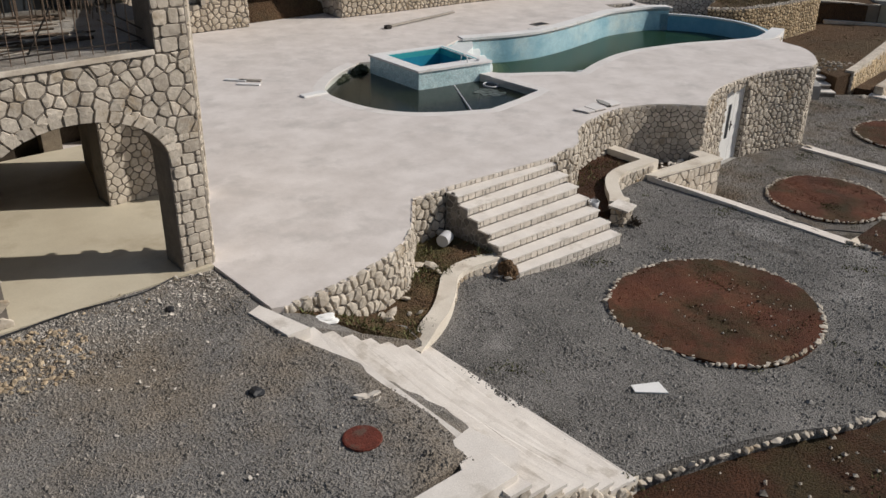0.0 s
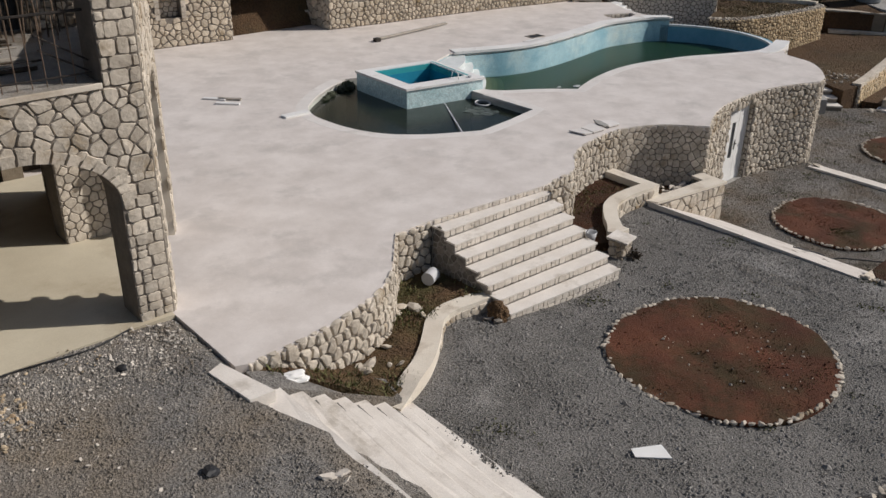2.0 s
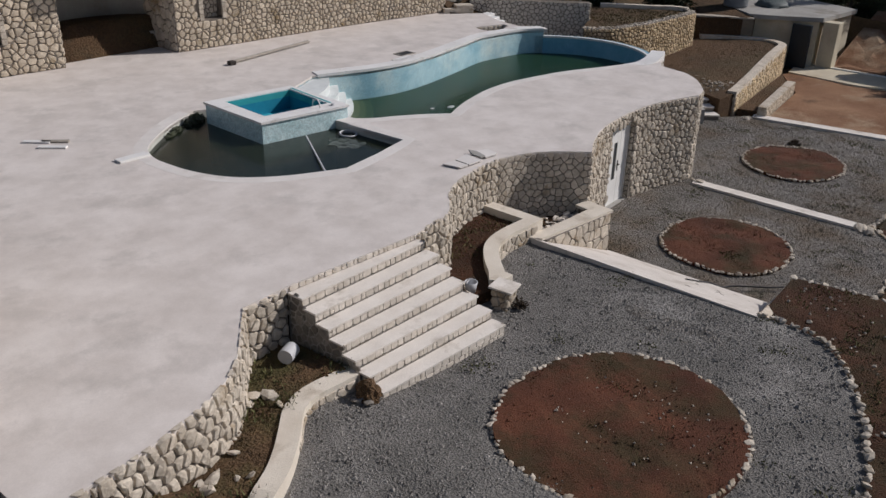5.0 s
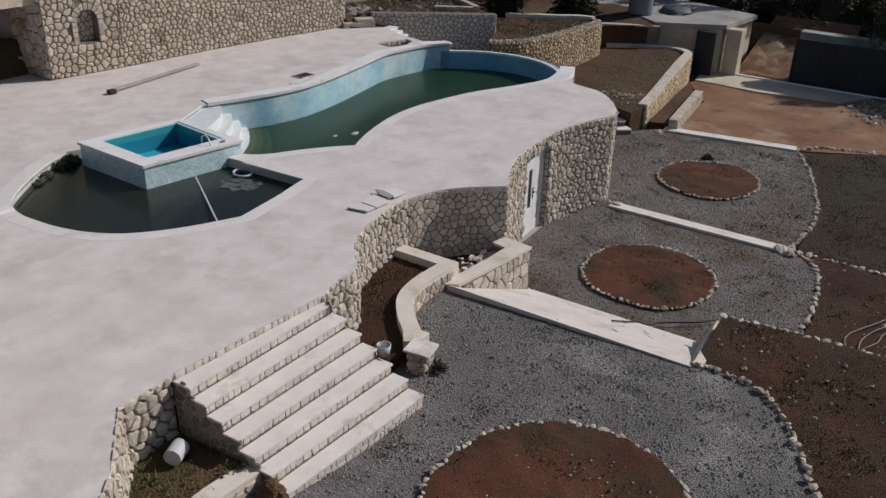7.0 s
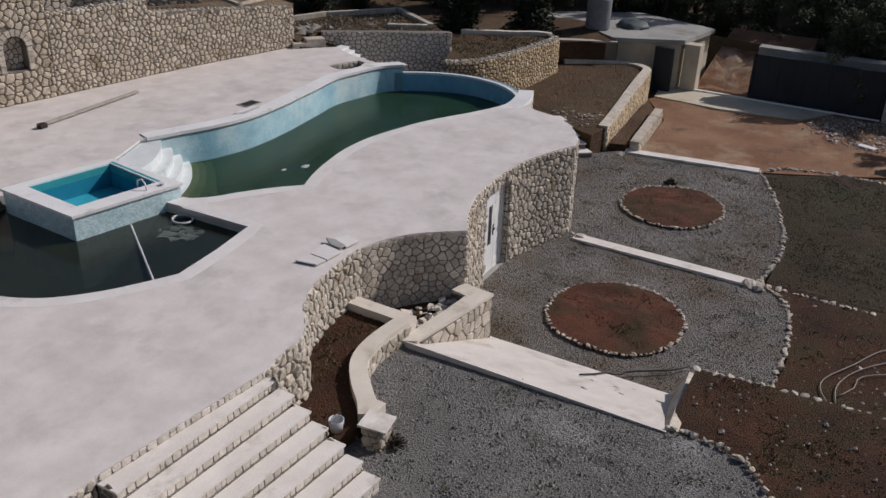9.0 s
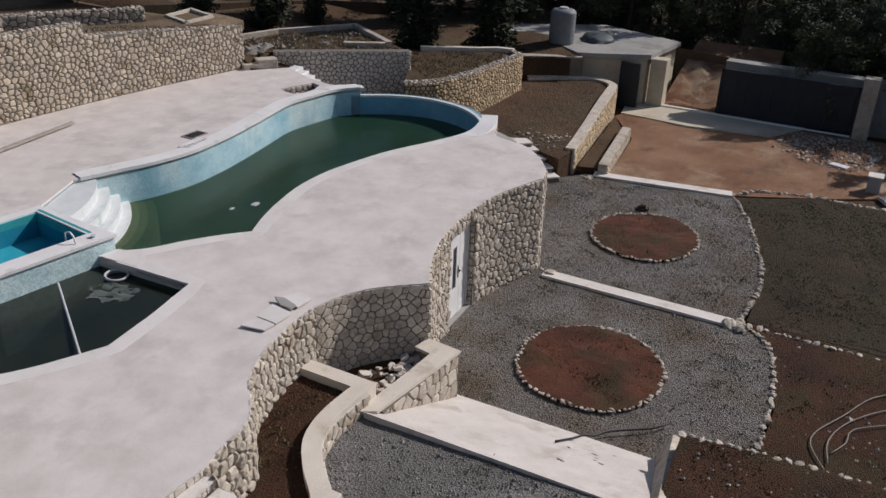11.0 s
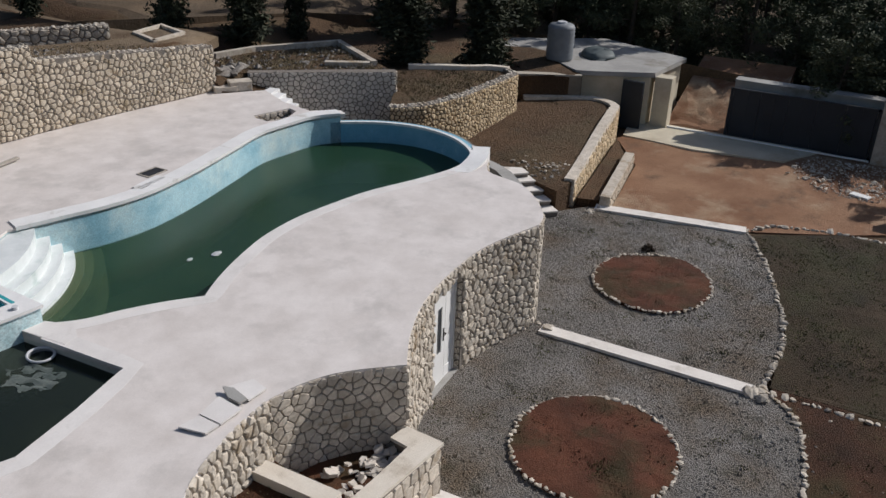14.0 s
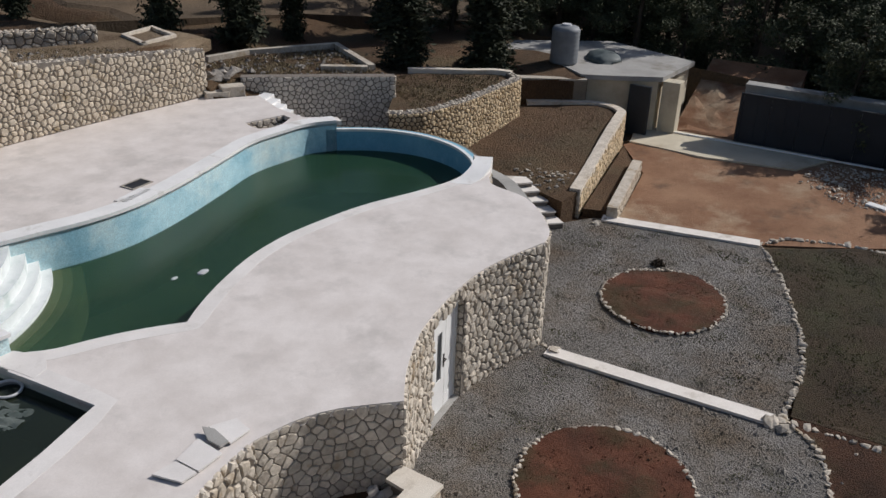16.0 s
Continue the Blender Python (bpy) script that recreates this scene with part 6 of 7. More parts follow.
prof += [(0.53, 1.25), (0.45, 1.36), (0.2, 1.4)]
rings = [[bm.verts.new((r * math.cos(2 * math.pi * k / 28), r * math.sin(2 * math.pi * k / 28), h)) for k in range(28)] for r, h in prof]
for a, b in zip(rings, rings[1:]):
    for k in range(28):
        bm.faces.new((a[k], a[(k + 1) % 28], b[(k + 1) % 28], b[k]))
bm.faces.new(rings[-1])
tank_body = part("tank_body", bm, M_TANK, tank, smooth=True)
bm = bmesh.new()
rod(bm, (0, 0, 1.38), (0, 0, 1.46), 0.2, 18, 0.18)
part("tank_lid", bm, M_PIPE, tank_body)

BW = spline([(38.5, 18.35), (38.85, 17.75), (39.35, 16.85), (39.75, 16.1)], step=0.2)
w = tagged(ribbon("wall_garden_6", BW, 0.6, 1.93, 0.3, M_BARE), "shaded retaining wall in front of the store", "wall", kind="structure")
ribbon("coping", offset(BW, 0.03), 1.932, 1.99, 0.38, M_STONE, w)
tagged(sheet("store_bank", [(38.3, 18.4), (38.6, 18.0), (39.05, 17.3), (39.6, 16.4), (40.1, 16.2), (40.75, 17.0), (41.75, 17.7), (42.0, 19.2), (41.5, 21.2), (39.6, 21.4), (38.2, 20.0)], 1.9, M_BROWN, grid=0.35, thick=1.4, height=lambda x, y: 1.9 + 0.1 * (x - 38.6) + 0.04 * noise.noise((x * 1.3, y * 1.3, 2))), "brown earth banked up against the store", "soil", kind="structure")
bm = bmesh.new()
bmesh.ops.create_icosphere(bm, subdivisions=3, radius=1.0)
for v in bm.verts:
    v.co = Vector((v.co.x * 0.95, v.co.y * 0.7, max(0.0, v.co.z) * 0.33)) * (1 + 0.12 * noise.noise(v.co * 2.2))
th = tagged(part("tarpaulin", bm, M_TARP, smooth=True), "grey-green tarpaulin thrown over a heap on the roof", "tarpaulin")
th.matrix_world = pose(42.75, 16.55, 2.12, 0, 0, 20)

bl = tagged(part("concrete_block", boxes((35.75, 4.45, -0.05, 36.2, 4.85, 0.52), bevel=0.02), M_CONC), "upright grey block standing beside the track", "block")
part("cap", boxes((35.72, 4.42, 0.522, 36.23, 4.88, 0.56), bevel=0.01), M_STEP, bl)
bm = bmesh.new()
box(bm, 35.05, 3.75, -0.03, 35.55, 4.35, 0.08, 0.01, 30)
tagged(part("loose_slab", bm, M_STEP), "pale slab lying beside the track", "slab")
bm = bmesh.new()
box(bm, 37.7, 5.55, 0.02, 38.0, 6.15, 0.08, 0.008, -20)
tagged(part("pale_board", bm, M_WHITE), "short pale board lying on the rubble", "board")

# ---- rows of stones round the plots ----
edging("stone_edging", line([(25.0, 6.55), (24.95, 4.8), (25.05, 2.0), (25.2, -1.0)], 0.2), 0.0, "row of pale stones between two earth plots", 42, 0.15)
edging("stone_edging", line([(33.0, 8.5), (33.9, 7.8), (34.3, 6.3), (34.3, 4.9), (34.6, 2.5)], 0.2), 0.0, "row of pale stones between earth plot and track", 43, 0.17)
edging("stone_edging", line([(18.7, 6.4), (18.88, 4.85), (18.97, 3.4), (19.1, 1.0)], 0.2), 1.12, "row of rough stones on top of an earth bank", 44, 0.13)
heap("corner_rock", "pale rough stone at the end of the concrete strip", "stone", 24.75, 6.6, Z2, 7, 0.25, 0.24, 89, group="stones at the strip end")
heap("corner_rock", "pale rough stone at the foot of the wall", "stone", 24.9, 11.3, Z2, 4, 0.2, 0.2, 91, group="stones at the wall foot")
heap("corner_rock", "pale rough stone at the end of the concrete strip", "stone", 31.95, 12.75, Z2, 6, 0.3, 0.2, 92, group="stones at the strip end")

# ---- loose things on the gravel ----
tagged(sheet("white_board", [(8.94, 5.85), (8.85, 5.71), (9.2, 5.38), (9.32, 5.64)], 1.465, M_WHITE, thick=0.02), "white broken board lying on the gravel", "board")
mh = tagged(empty("manhole_cover", 4.46, 6.28, 2.535), "round rusty iron manhole cover in the gravel", "manhole cover")
bm = bmesh.new()
rod(bm, (0, 0, -0.02), (0, 0, 0.03), 0.205, 28)
part("cover", bm, M_RUST, mh)
bm = bmesh.new()
tube(bm, [(0.21 * math.cos(a), 0.21 * math.sin(a), 0.01) for a in np.linspace(0, 2 * math.pi, 30)], 0.018, 6)
part("ring", bm, M_RUST, mh)
DUST = [(0.6, 11.0), (4.9, 11.02), (5.12, 10.7), (5.0, 10.1), (4.2, 9.9), (3.5, 10.15), (2.8, 9.6), (1.8, 9.35), (0.9, 9.7)]
DUST = [(x + 0.16 * noise.noise((x * 2.3, y * 2.3, 5)), min(11.03, y + 0.2 * noise.noise((x * 2.7, y * 2.7, 9)))) for x, y in spline(DUST, True, 0.12)]
heap("rubble_brick", "broken orange brick piece on the gravel", "rubble", 2.2, 10.15, 2.565, 240, 0.72, 0.055, 93, BRICKS, "rubble by the house")
heap("rubble_brick", "broken orange brick piece on the gravel", "rubble", 3.5, 10.75, 2.565, 20, 0.5, 0.03, 97, BRICKS, "rubble by the house")
heap("rubble_chip", "pale stone chip on the gravel", "rubble", 4.45, 10.6, 2.56, 90, 0.55, 0.05, 94, SHARDS, "chips by the pillar")
heap("rubble_chip", "pale stone chip on the gravel", "rubble", 3.3, 9.8, 2.56, 60, 1.2, 0.05, 95, SHARDS, "chips by the pillar")
heap("rubble_chip", "pale stone chip on the gravel", "rubble", 2.6, 7.6, 2.56, 26, 2.0, 0.06, 195, SHARDS, "chips in the yard")
heap("rubble_chip", "pale stone chip on the gravel", "rubble", 4.95, 6.8, 2.5, 5, 0.14, 0.15, 96, SHARDS, "chips by the manhole")
for k, (x, y, s, m) in enumerate(((4.0, 7.77, 0.12, M_BLACK), (4.06, 10.25, 0.09, M_BLACK))):
    bm = bmesh.new()
    bmesh.ops.create_icosphere(bm, subdivisions=2, radius=s)
    for v in bm.verts:
        v.co *= 0.8 + 0.4 * noise.noise(v.co * 9 + Vector((k * 5, 0, 0)))
        v.co.z *= 0.45
    ob = tagged(part("black_rag", bm, m), "crumpled black rag on the gravel", "rag")
    ob.location = (x, y, 2.57)


def hose(name, pts, z, r, material, label, category, step=0.15):
    bm = bmesh.new()
    p = spline(pts, step=step)
    tube(bm, [(x, y, (z(x, y) if callable(z) else z) + r) for x, y in p], r, 6)
    return tagged(part(name, bm, material, smooth=True), label, category)


hose("black_cable", [(-1.0, 10.6), (0.8, 10.85), (2.1, 10.95), (3.0, 11.0), (3.9, 10.9), (4.5, 11.05)], Z0 + 0.02, 0.012, M_BLACK, "black cable lying along the arcade floor edge", "cable")
hose("thin_cable", [(18.02, 8.3), (18.5, 8.15), (18.95, 8.05), (19.4, 7.85), (19.72, 7.47), (20.0, 7.11), (20.3, 6.9)], lambda x, y: max(0.1, 1.285 - 0.4 * (x - 16.43)) + 0.02 if x < 18.86 else max(0.1, 0.31 - 0.6 * (x - 18.86)) + 0.02, 0.018, M_BLACK, "thin black hose across the foot of the ramp", "hose")
for k in range(3):
    r = 1.2 - 0.3 * k
    hose("garden_hose", [(20.4 + 0.3 * k, 4.2), (21.3 + 0.1 * k, 4.2 + 0.3 * r - 0.2 * k), (22.4 - 0.2 * k, 4.1 - 0.1 * k), (23.4 - 0.4 * k, 3.6 - 0.2 * k), (23.9 - 0.5 * k, 2.8), (23.2 - 0.5 * k, 1.8)], 0.06, 0.012, M_WOOD, "brown hose coiled loosely on the earth plot", "hose")
def dry_bush(x, y, z, r, n, label, seed):
    """A low tangle of twigs with small dark leaves."""
    bush = tagged(empty("dry_bush", x, y, z), label, "bush")
    rng = random.Random(seed)
    v, f = [], []
    bm = bmesh.new()
    for _ in range(n):
        d = Vector((rng.gauss(0, 1), rng.gauss(0, 1), abs(rng.gauss(0, 0.8)))).normalized() * r * rng.uniform(0.3, 1.0)
        if len(bm.verts) < 1200:
            rod(bm, d * 0.2, d, 0.006, 3, 0.01)
        u, w = Vector((rng.gauss(0, 1), rng.gauss(0, 1), rng.gauss(0, 1))).normalized() * 0.05, Vector((rng.gauss(0, 1), rng.gauss(0, 1), rng.gauss(0, 1))).normalized() * 0.02
        k = len(v)
        v += [d - u, d + w, d + u, d - w]
        f.append((k, k + 1, k + 2, k + 3))
    tagged(part("twig", bm, M_BARK, bush), kind="stuff")
    raw("foliage", v, f, M_BARK, bush)


dry_bush(13.9, 9.56, Z1 + 0.02, 0.17, 80, "dry twigs growing beside the stone post", 13)
dry_bush(30.15, 10.45, Z2, 0.2, 220, "small dark dry bush at the bed edge", 12)

# ---- small gravel, weeds and dry grass ----
def scatter(name, poly, n, zf, size, material, label, seed, category="gravel"):
    """Small stones strewn over part of the plan, one mesh."""
    rng = np.random.default_rng(seed)
    p = np.array(poly)
    verts, faces = [], []
    base = np.array([(1, 0, 0), (0, 1, 0), (-1, 0, 0), (0, -1, 0), (0, 0, 0.8), (0, 0, -0.6)])
    tri = [(0, 1, 4), (1, 2, 4), (2, 3, 4), (3, 0, 4), (1, 0, 5), (2, 1, 5), (3, 2, 5), (0, 3, 5)]
    done = 0
    while done < n:
        x, y = rng.uniform(p[:, 0].min(), p[:, 0].max()), rng.uniform(p[:, 1].min(), p[:, 1].max())
        done += 1
        if not inside(x, y, poly):
            continue
        a, s = rng.uniform(0, 6.3), size * rng.lognormal(0, 0.35)
        c_, s_ = math.cos(a), math.sin(a)
        v = base * s * rng.uniform(0.6, 1.3, (6, 3))
        k = len(verts)
        verts += [(x + q[0] * c_ - q[1] * s_, y + q[0] * s_ + q[1] * c_, zf(x, y) + 0.15 * s + q[2]) for q in v]
        faces += [tuple(k + i for i in t) for t in tri]
    return tagged(raw(name, verts, faces, material), label, category, kind="stuff")


scatter("gravel_stones", T1, 30000, rough(Z1 - 0.02, 0.035, slope=slope1), 0.015, M_PEBBLE, "loose grey gravel stones", 1)
scatter("gravel_stones", T2, 22000, rough(Z2, 0.03), 0.017, M_PEBBLE2, "loose grey gravel stones", 2)
for k, (x, y, r, n) in enumerate(((15.25, 7.9, 0.3, 500), (15.25, 7.2, 0.34, 700), (15.3, 6.7, 0.25, 400), (15.1, 7.5, 0.55, 450), (15.2, 6.9, 0.6, 450))):
    scatter("dust_crumbs", [(x + 0.6 * r * math.cos(a), y + r * math.sin(a)) for a in np.linspace(0, 6.1, 18)], n, rough(Z1 - 0.02, 0.035), 0.012, M_CRUMB, "pale crumbs of mortar strewn on the gravel", 60 + k, "rubble")
for k, (grow, n) in enumerate(((0.0, 5200), (-0.35, 4200), (0.3, 2600))):
    scatter("dust_crumbs", [(x, min(11.04, y)) for x, y in offset(DUST, grow, True)], n, rough(Z0 + 0.0, 0.03, slope=spill), 0.016, M_CRUMB, "pale crumbs of mortar strewn by the house", 70 + k, "rubble")
T0N = [q for q in ((5.0, 9.4), (5.0, 11.0), (-1.5, 11.0), (-1.5, 5.3), (5.3, 5.3), (5.5, 6.5), (5.3, 7.8), (4.95, 8.9))]
scatter("gravel_stones", T0N, 26000, rough(Z0, 0.03, slope=spill), 0.013, M_PEBBLE3, "loose grey gravel stones", 3)


def tufts(name, poly, n, zf, h, material, label, seed, clump=5, patch=0.0, grain=0.6):
    """Blades of grass or weed in clumps, one mesh."""
    rng = np.random.default_rng(seed)
    p = np.array(poly)
    verts, faces = [], []
    for _ in range(n):
        x, y = rng.uniform(p[:, 0].min(), p[:, 0].max()), rng.uniform(p[:, 1].min(), p[:, 1].max())
        if not inside(x, y, poly) or (patch and noise.noise((x * grain, y * grain, seed)) < patch):
            continue
        for _ in range(clump):
            bx, by, a = x + rng.normal(0, 0.05), y + rng.normal(0, 0.05), rng.uniform(0, 6.3)
            hh, w = h * rng.uniform(0.5, 1.4), 0.010 + 0.008 * rng.random()
            k, z = len(verts), zf(bx, by) - 0.01
            lx, ly = rng.normal(0, 0.5) * hh, rng.normal(0, 0.5) * hh
            verts += [(bx - w * math.cos(a), by - w * math.sin(a), z), (bx + w * math.cos(a), by + w * math.sin(a), z), (bx + lx, by + ly, z + hh)]
            faces.append((k, k + 1, k + 2))
    return tagged(raw(name, verts, faces, material), label, "grass", kind="stuff")


PLOT2 = [(25.2, 6.3), (27.5, 6.3), (30.0, 7.0), (32.8, 8.2), (34.2, 6.0), (34.4, 0), (25.3, 0)]
PLOT1 = [(19.3, 5.2), (22.0, 5.2), (24.2, 5.6), (24.8, 6.2), (24.9, 0), (19.3, 0)]
tagged(sheet("plot_weedy", [(25.15, 6.45), (27.5, 6.5), (30.0, 7.15), (32.8, 8.3), (34.25, 6.0), (34.6, -9.0), (25.3, -9.0)], 0.01, M_PLOT, grid=0.5, thick=0.3, height=rough(0.02, 0.04)), "dark earth plot overgrown with low weeds", "soil", kind="structure")
tagged(sheet("plot_red", [(19.3, 5.3), (22.0, 5.3), (24.2, 5.75), (24.85, 6.3), (25.13, 6.4), (25.28, -9.0), (19.3, -9.0)], 0.02, M_REDBROWN, grid=0.5, thick=0.3, height=rough(0.025, 0.04)), "dark red earth plot with sparse weeds", "soil", kind="structure")
tufts("dry_grass", PLOT2, 1500, lambda x, y: 0.03, 0.035, M_WEED, "low dark weeds on the earth plot", 11)
tufts("weeds", PLOT2, 1500, lambda x, y: 0.03, 0.035, M_WEED, "low green weeds on the earth plot", 12, patch=-0.05)
tufts("dry_grass", PLOT1, 500, lambda x, y: 0.04, 0.04, M_GRASS, "dry grass on the earth plot", 13, patch=-0.1)
tufts("dry_grass", LAWN, 350, lawn_z, 0.05, M_STRAW, "dry grass on the garden terrace", 14)
rng = random.Random(199)
for _ in range(9):
    x, y = rng.uniform(17.3, 18.7), rng.uniform(6.9, 8.2)
    ob = new("ramp_chip", rng.choice(ROCKS_D))
    k = rng.uniform(0.04, 0.1)
    ob.location, ob.scale = (x, y, 1.285 - 0.398 * (x - 16.43) + 0.004), (k * 0.8, k * 1.6, k * 0.22)
    ob.rotation_euler = (0, 0.38, rng.uniform(-0.5, 0.5))
    tagged(ob, "small dark chip of mortar on the ramp", "rubble", "chips on the ramp")
tufts("weeds", [(16.8, 6.0), (18.8, 6.2), (18.9, 2.0), (15, 2.0), (14.4, 3.4), (16.3, 4.7)], 600, lambda x, y: Z1 - 0.1, 0.04, M_WEED, "weeds on the earth bank", 15)
for cx, cy, r, z, sd_ in ((12.3, 6.3, 1.5, Z1 + 0.07, 1), (21.6, 8.5, 1.2, Z2 + 0.05, 2), (28.4, 9.8, 1.2, Z2 + 0.05, 3)):
    ring = [(cx + r * math.cos(a), cy + r * math.sin(a)) for a in np.linspace(0, 6.2, 20)]
    tufts("weeds", ring, 1700, lambda x, y: z, 0.03, M_GRASS, "low weeds in patches on the red soil", 16 + sd_, 5, patch=0.10)
tufts("weeds", P1, 600, lambda x, y: 1.62 + 0.85 * smooth((7.4 - x) / 2.2), 0.09, M_WEED, "weeds growing in the planter", 20, patch=-0.1)

BACK_GARDEN = [(19.5, 25.7), (23.5, 25.4), (28.6, 24.7), (29.6, 26.0), (28.0, 28.5), (25.0, 30.8), (19.5, 31.3)]
HIGH_BED = [(30.2, 24.2), (33.0, 20.5), (35.0, 23.8), (32.4, 25.5), (30.0, 26.0)]
UP_BED = [(32.0, 18.8), (33.5, 18.2), (36.2, 18.0), (37.4, 18.4), (36.2, 20.4), (34.6, 21.6), (33.2, 20.2)]
tagged(sheet("garden_upper", [(19.5, 25.75), (23.5, 25.5), (28.4, 24.8), (29.2, 26.2), (32.3, 27.1), (32.7, 29.8), (28.6, 31.5), (19.5, 33.5)], 3.4, M_STRAWY, grid=0.5, thick=0.5, height=lambda x, y: max(ground_z(x, y) + 0.03, 3.5 - 0.3 * max(0.0, math.hypot(x - 30.5, y - 28.1) - 1.2))), "dusty straw covered earth of the upper garden", "soil", kind="structure")
tufts("dry_grass", BACK_GARDEN, 4500, lambda x, y: ground_z(x, y), 0.09, M_STRAW, "dry straw on the upper garden", 31)
scatter("loose_rubble", BACK_GARDEN, 1400, ground_z, 0.06, M_DROCK, "loose rubble on the upper garden", 32, "rubble")
tufts("dry_grass", HIGH_BED, 1500, lambda x, y: 2.9, 0.08, M_STRAW, "dry straw on the garden bed", 33)
scatter("loose_rubble", HIGH_BED, 350, lambda x, y: 2.9, 0.06, M_DROCK, "loose rubble on the garden bed", 34, "rubble")
tufts("dry_grass", UP_BED, 1200, lambda x, y: 2.27, 0.07, M_STRAW, "dry straw on the terrace bed", 35)
scatter("loose_rubble", PLOT1, 500, lambda x, y: 0.0, 0.03, M_STONE, "small pale stones on the earth plot", 37, "rubble")
scatter("loose_rubble", [(39.0, 4.6), (41.3, 4.8), (41.3, 7.6), (39.5, 8.2), (37.6, 7.2), (37.4, 5.4)], 900, lambda x, y: 0.02, 0.03, M_STONE, "fine pale rubble by the gate", 38, "rubble")
scatter("loose_rubble", [(2.4, 11.0), (5.1, 11.0), (5.1, 10.0), (4.0, 9.6), (2.2, 9.9), (1.0, 10.2), (1.0, 11.0)], 1200, lambda x, y: 2.565, 0.011, M_STONE_P, "fine pale mortar crumbs by the house", 39, "rubble")
scatter("bed_stones", [(12.3 + 1.2 * math.cos(a), 6.3 + 1.2 * math.sin(a)) for a in np.linspace(0, 6, 16)], 110, lambda x, y: Z1 + 0.09, 0.017, M_STONE, "small pale stones on the red soil", 42, "stones")
for cx, cy, r, z, sd_ in ((12.08, 6.45, 1.68, Z1 + 0.09, 51), (21.42, 8.86, 1.4, Z2 + 0.07, 52), (28.36, 9.82, 1.38, Z2 + 0.07, 53)):
    ring = [(cx + r * math.cos(a), cy + r * math.sin(a)) for a in np.linspace(0, 6.2, 24)]
    scatter("soil_clods", ring, 1500, lambda x, y: z - 0.004, 0.011, M_SOIL, "small clods of red soil on the bed", sd_, "soil")
    scatter("bed_litter", ring, 24, lambda x, y: z, 0.016, M_BARK, "dark dry litter on the red soil", sd_ + 10, "litter")
tufts("dry_grass", P2, 420, lambda x, y: 1.46, 0.05, M_GRASS, "dry weeds in the curved planter", 61, 5, patch=-0.05)
scatter("soil_clods", P2, 900, lambda x, y: 1.468, 0.011, M_SOIL, "small clods of brown soil in the planter", 54, "soil")
scatter("bed_litter", P2, 160, lambda x, y: 1.47, 0.011, M_STRAW, "dry litter in the planter", 55, "litter")
scatter("soil_clods", P1, 1300, lambda x, y: 1.62 + 0.85 * smooth((7.4 - x) / 2.2), 0.018, M_DIRT, "small clods of soil in the planter", 56, "soil")
EDGE_SOIL = T1_EDGE + [(5.0, 4.5), (5.0, -1.0), (18.9, -1.0), (18.7, 6.2)]
scatter("loose_rubble", EDGE_SOIL, 900, lambda x, y: Z1 - 0.08, 0.026, M_STONE, "small pale stones on the earth bed", 40, "rubble")
tufts("weeds", EDGE_SOIL, 2200, lambda x, y: Z1 - 0.09, 0.035, M_WEED, "low weeds on the earth bed", 41, 5, patch=0.05)
tagged(sheet("woods_floor", [(45.5, -14), (80, -14), (80, 78), (14, 78), (22, 36), (31, 33), (40, 29), (46, 24)], 0, M_LITTER, grid=2.0, thick=1.0, height=lambda x, y: ground_z(x, y) + 0.12), "dark leaf litter under the trees", "ground", kind="structure")
tufts("weeds", T2, 9000, lambda x, y: Z2, 0.03, M_WEED, "dark weeds in the gravel", 24, 6, patch=0.26, grain=1.5)
tufts("weeds", T1, 5000, lambda x, y: Z1 + slope1(x, y), 0.035, M_WEED, "dark weeds in the gravel", 25, 6, patch=0.40, grain=1.3)

# ---- trees ----
def tree(name, h, r, seed, label, leaves=2600, low=0.06, spread=0.5, boughs=26, inner=0.25, leaf=None):
    """A tapered trunk with limbs and a crown of small leaf clumps with an uneven outline."""
    rng = random.Random(seed)
    top = tagged(empty(name), label, "tree")
    bm = bmesh.new()
    pts, p = [], Vector((0, 0, -0.3))
    for k in range(7):
        pts.append((p.copy(), 0.16 * (1 - k / 7.5) * h / 7))
        p += Vector((rng.uniform(-0.12, 0.12), rng.uniform(-0.12, 0.12), h / 7.5))
    tube(bm, [q for q, _ in pts], pts[0][1], 8, 0.2)
    part("trunk", bm, M_BARK, top, smooth=True)
    bm = bmesh.new()
    limbs = []
    for k in range(boughs):
        t = rng.uniform(low, 0.95)
        a = Vector((0, 0, t * h))
        an = rng.uniform(0, 6.3)
        rr = r * (1 - t) ** spread * rng.uniform(0.6, 1.15) + 0.1
        b = a + Vector((rr * math.cos(an), rr * math.sin(an), rng.uniform(0.1, 0.7)))
        rod(bm, a, b, 0.035, 5, 0.008)
        limbs.append((a, b))
    tagged(part("branchwork", bm, M_BARK, top), kind="stuff")
    v, f = [], []
    for _ in range(leaves):
        a, b = rng.choice(limbs)
        c_ = a.lerp(b, rng.uniform(inner, 1.05)) + Vector((rng.gauss(0, 0.16), rng.gauss(0, 0.16), rng.gauss(0, 0.2)))
        d1, d2 = Vector((rng.gauss(0, 1), rng.gauss(0, 1), rng.gauss(0, 1))).normalized(), Vector((rng.gauss(0, 1), rng.gauss(0, 1), rng.gauss(0, 1))).normalized()
        s = rng.uniform(0.05, 0.14)
        k = len(v)
        v += [c_ - d1 * s, c_ + d2 * s * 0.5, c_ + d1 * s, c_ - d2 * s * 0.5]
        f.append((k, k + 1, k + 2, k + 3))
    raw("crown", v, f, leaf or M_LEAF, top)
    return top


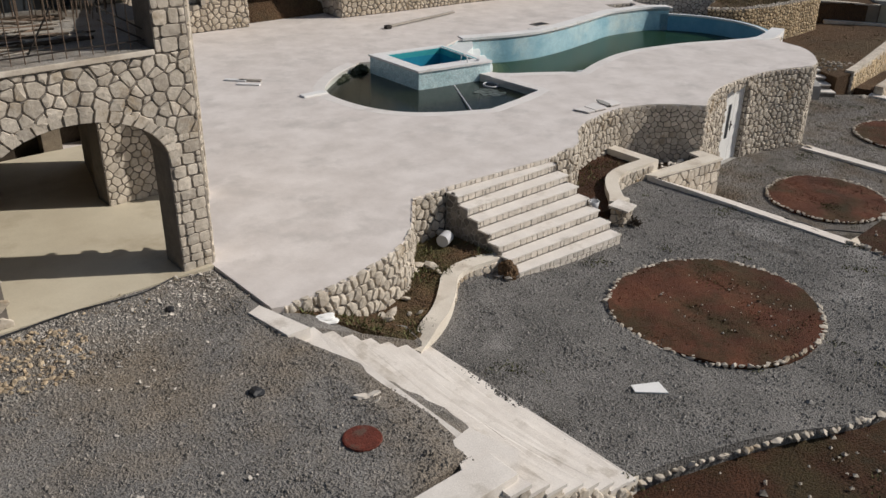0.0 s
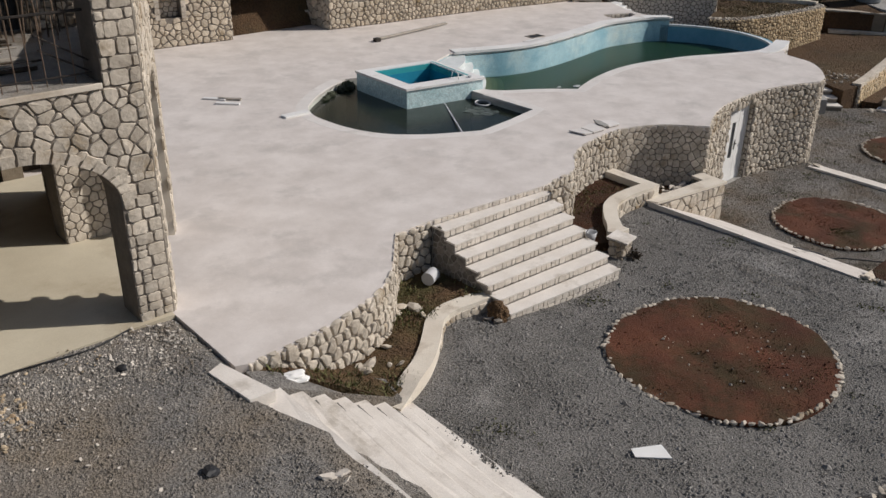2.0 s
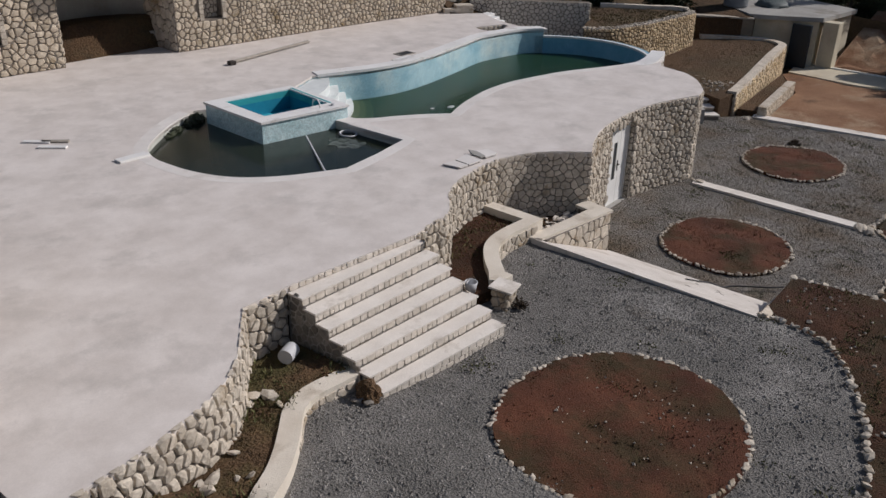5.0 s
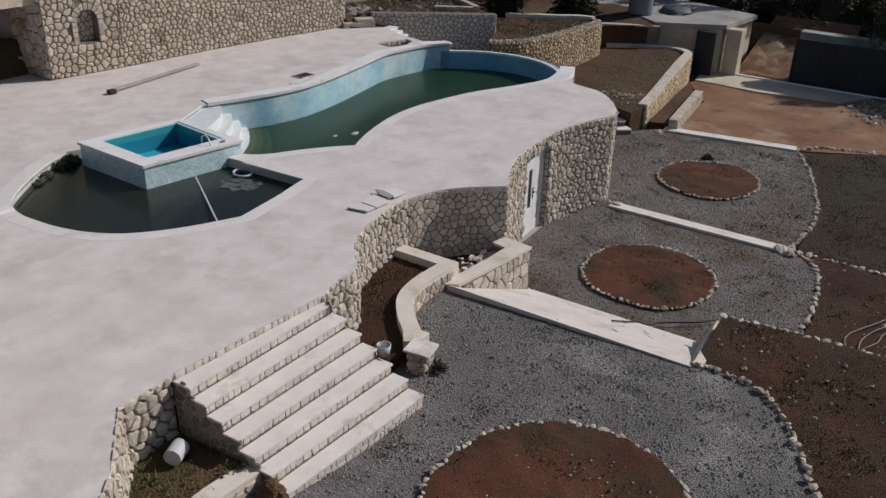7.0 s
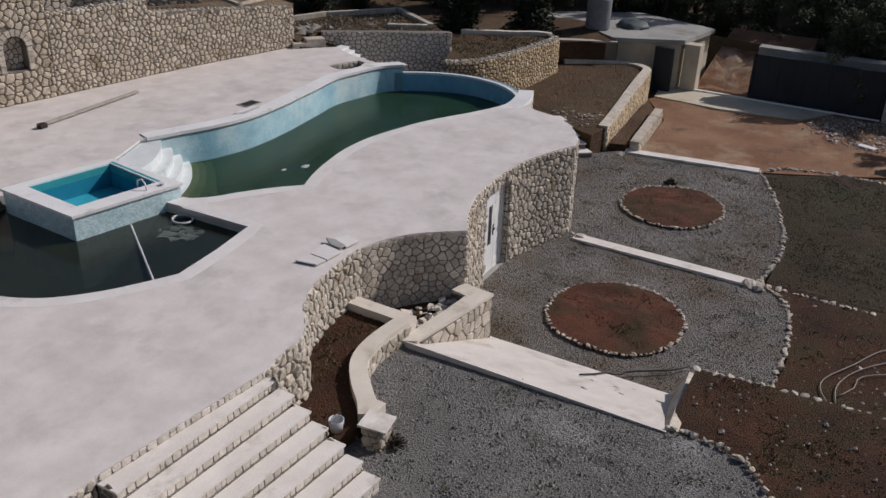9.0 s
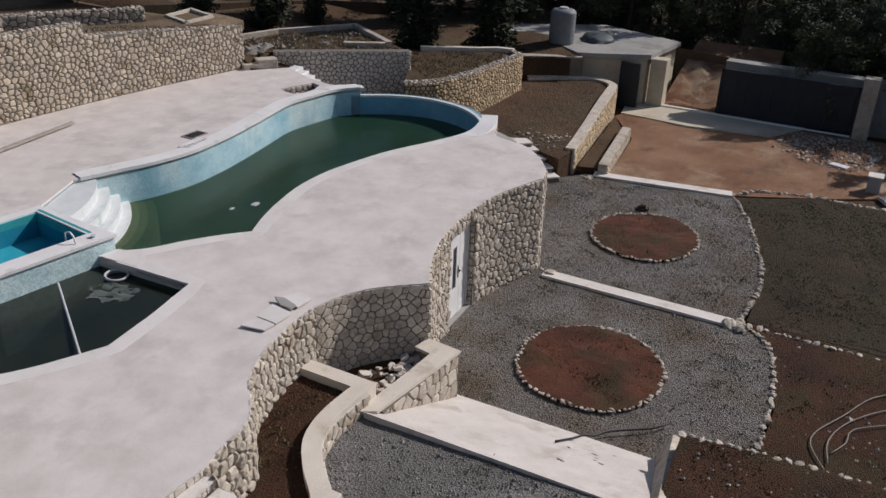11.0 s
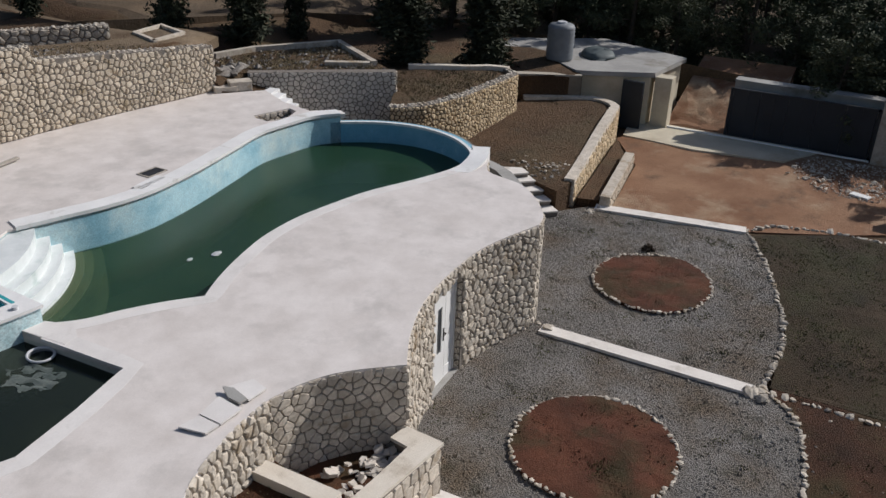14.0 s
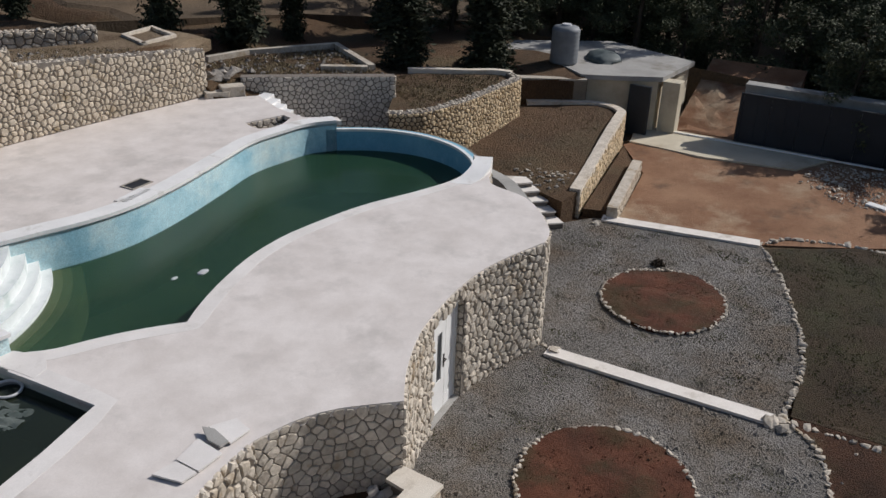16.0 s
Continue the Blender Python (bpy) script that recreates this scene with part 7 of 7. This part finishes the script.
T_A = tree("cypress", 6.5, 0.5, 21, "dark narrow conifer on the dry slope", 15000, 0.01, 0.45, 80, 0.05, M_LEAF_D)
T_B = tree("pine", 9.0, 2.2, 22, "dark spreading pine in the woods", 8000, 0.12, 0.5)
T_C = tree("pine", 7.5, 2.6, 23, "dense dark evergreen in the woods", 8500, 0.04, 0.4)
T_A.matrix_basis, T_B.matrix_basis, T_C.matrix_basis = pose(33.4, 30.6, ground_z(33.4, 30.6)), pose(47.0, 26.0, ground_z(47, 26)), pose(50.0, 12.0, ground_z(50, 12))
for x, y in ((35.0, 28.2), (37.2, 22.3), (39.3, 19.9), (30.0, 34.0), (38.0, 28.0), (41.5, 25.5), (44.0, 22.5)):
    t = copy_thing(T_A, pose(x, y, ground_z(x, y), 0, 0, 40 * x))
    k = 1.0 + 0.35 * math.sin(7 * x + 3 * y)
    t.scale = (1.15 * k, 1.15 * k, 0.75 + 0.2 * math.cos(5 * x))
rng = random.Random(31)
woods = []
for _ in range(3000):
    x, y = rng.uniform(15, 80), rng.uniform(-12, 75)
    if x < 46.5 and y < 30 or x + y < 60 and x < 46.5 or (y > 22 and x + y < 78) or (y > 22 and rng.random() < 0.45):
        continue
    if len(woods) >= 170:
        break
    if all(math.dist((x, y), q) > 1.9 for q in woods) and not (x < 48 and 9 < y < 17) and not (x < 53 and abs((x - 43.5) * 0.54 + (y - 11.5) * 0.84) < 2.2):
        woods.append((x, y))
        t = copy_thing(rng.choice((T_B, T_C, T_C)), pose(x, y, ground_z(x, y), 0, 0, rng.uniform(0, 360)))
        t["group"] = "trees of the woods"
for _ in range(600):
    x, y = rng.uniform(43.6, 50), rng.uniform(-9, 24)
    if 9.0 < y < 21.2 and x < 47.5 or (9 < y < 13.8):
        continue
    if len(woods) >= 235:
        break
    if abs((x - 43.5) * 0.54 + (y - 11.5) * 0.84) < 2.2:
        continue
    if all(math.dist((x, y), q) > 1.15 for q in woods):
        woods.append((x, y))
        t = copy_thing(T_C, pose(x, y, ground_z(x, y) - 0.2, 0, 0, rng.uniform(0, 360)))
        t.scale = (0.75, 0.75, 0.6)
        t["group"] = "trees of the woods"
for _ in range(900):
    x, y = rng.uniform(47.5, 60), rng.uniform(-14, 10)
    if len(woods) >= 300:
        break
    if all(math.dist((x, y), q) > 1.5 for q in woods):
        woods.append((x, y))
        t = copy_thing(T_C, pose(x, y, ground_z(x, y) - 0.2, 0, 0, rng.uniform(0, 360)))
        t.scale = (0.85, 0.85, 0.55)
        t["group"] = "trees of the woods"
# out of view: trees placed so that their shadows fall beside the track
for x, y in ((40.9, 2.3), (39.4, 0.9), (41.4, 0.2)):
    t = copy_thing(T_C, pose(x, y, ground_z(x, y) - 0.2, 0, 0, 70 * x))
    t.scale = (0.7, 0.7, 0.6)
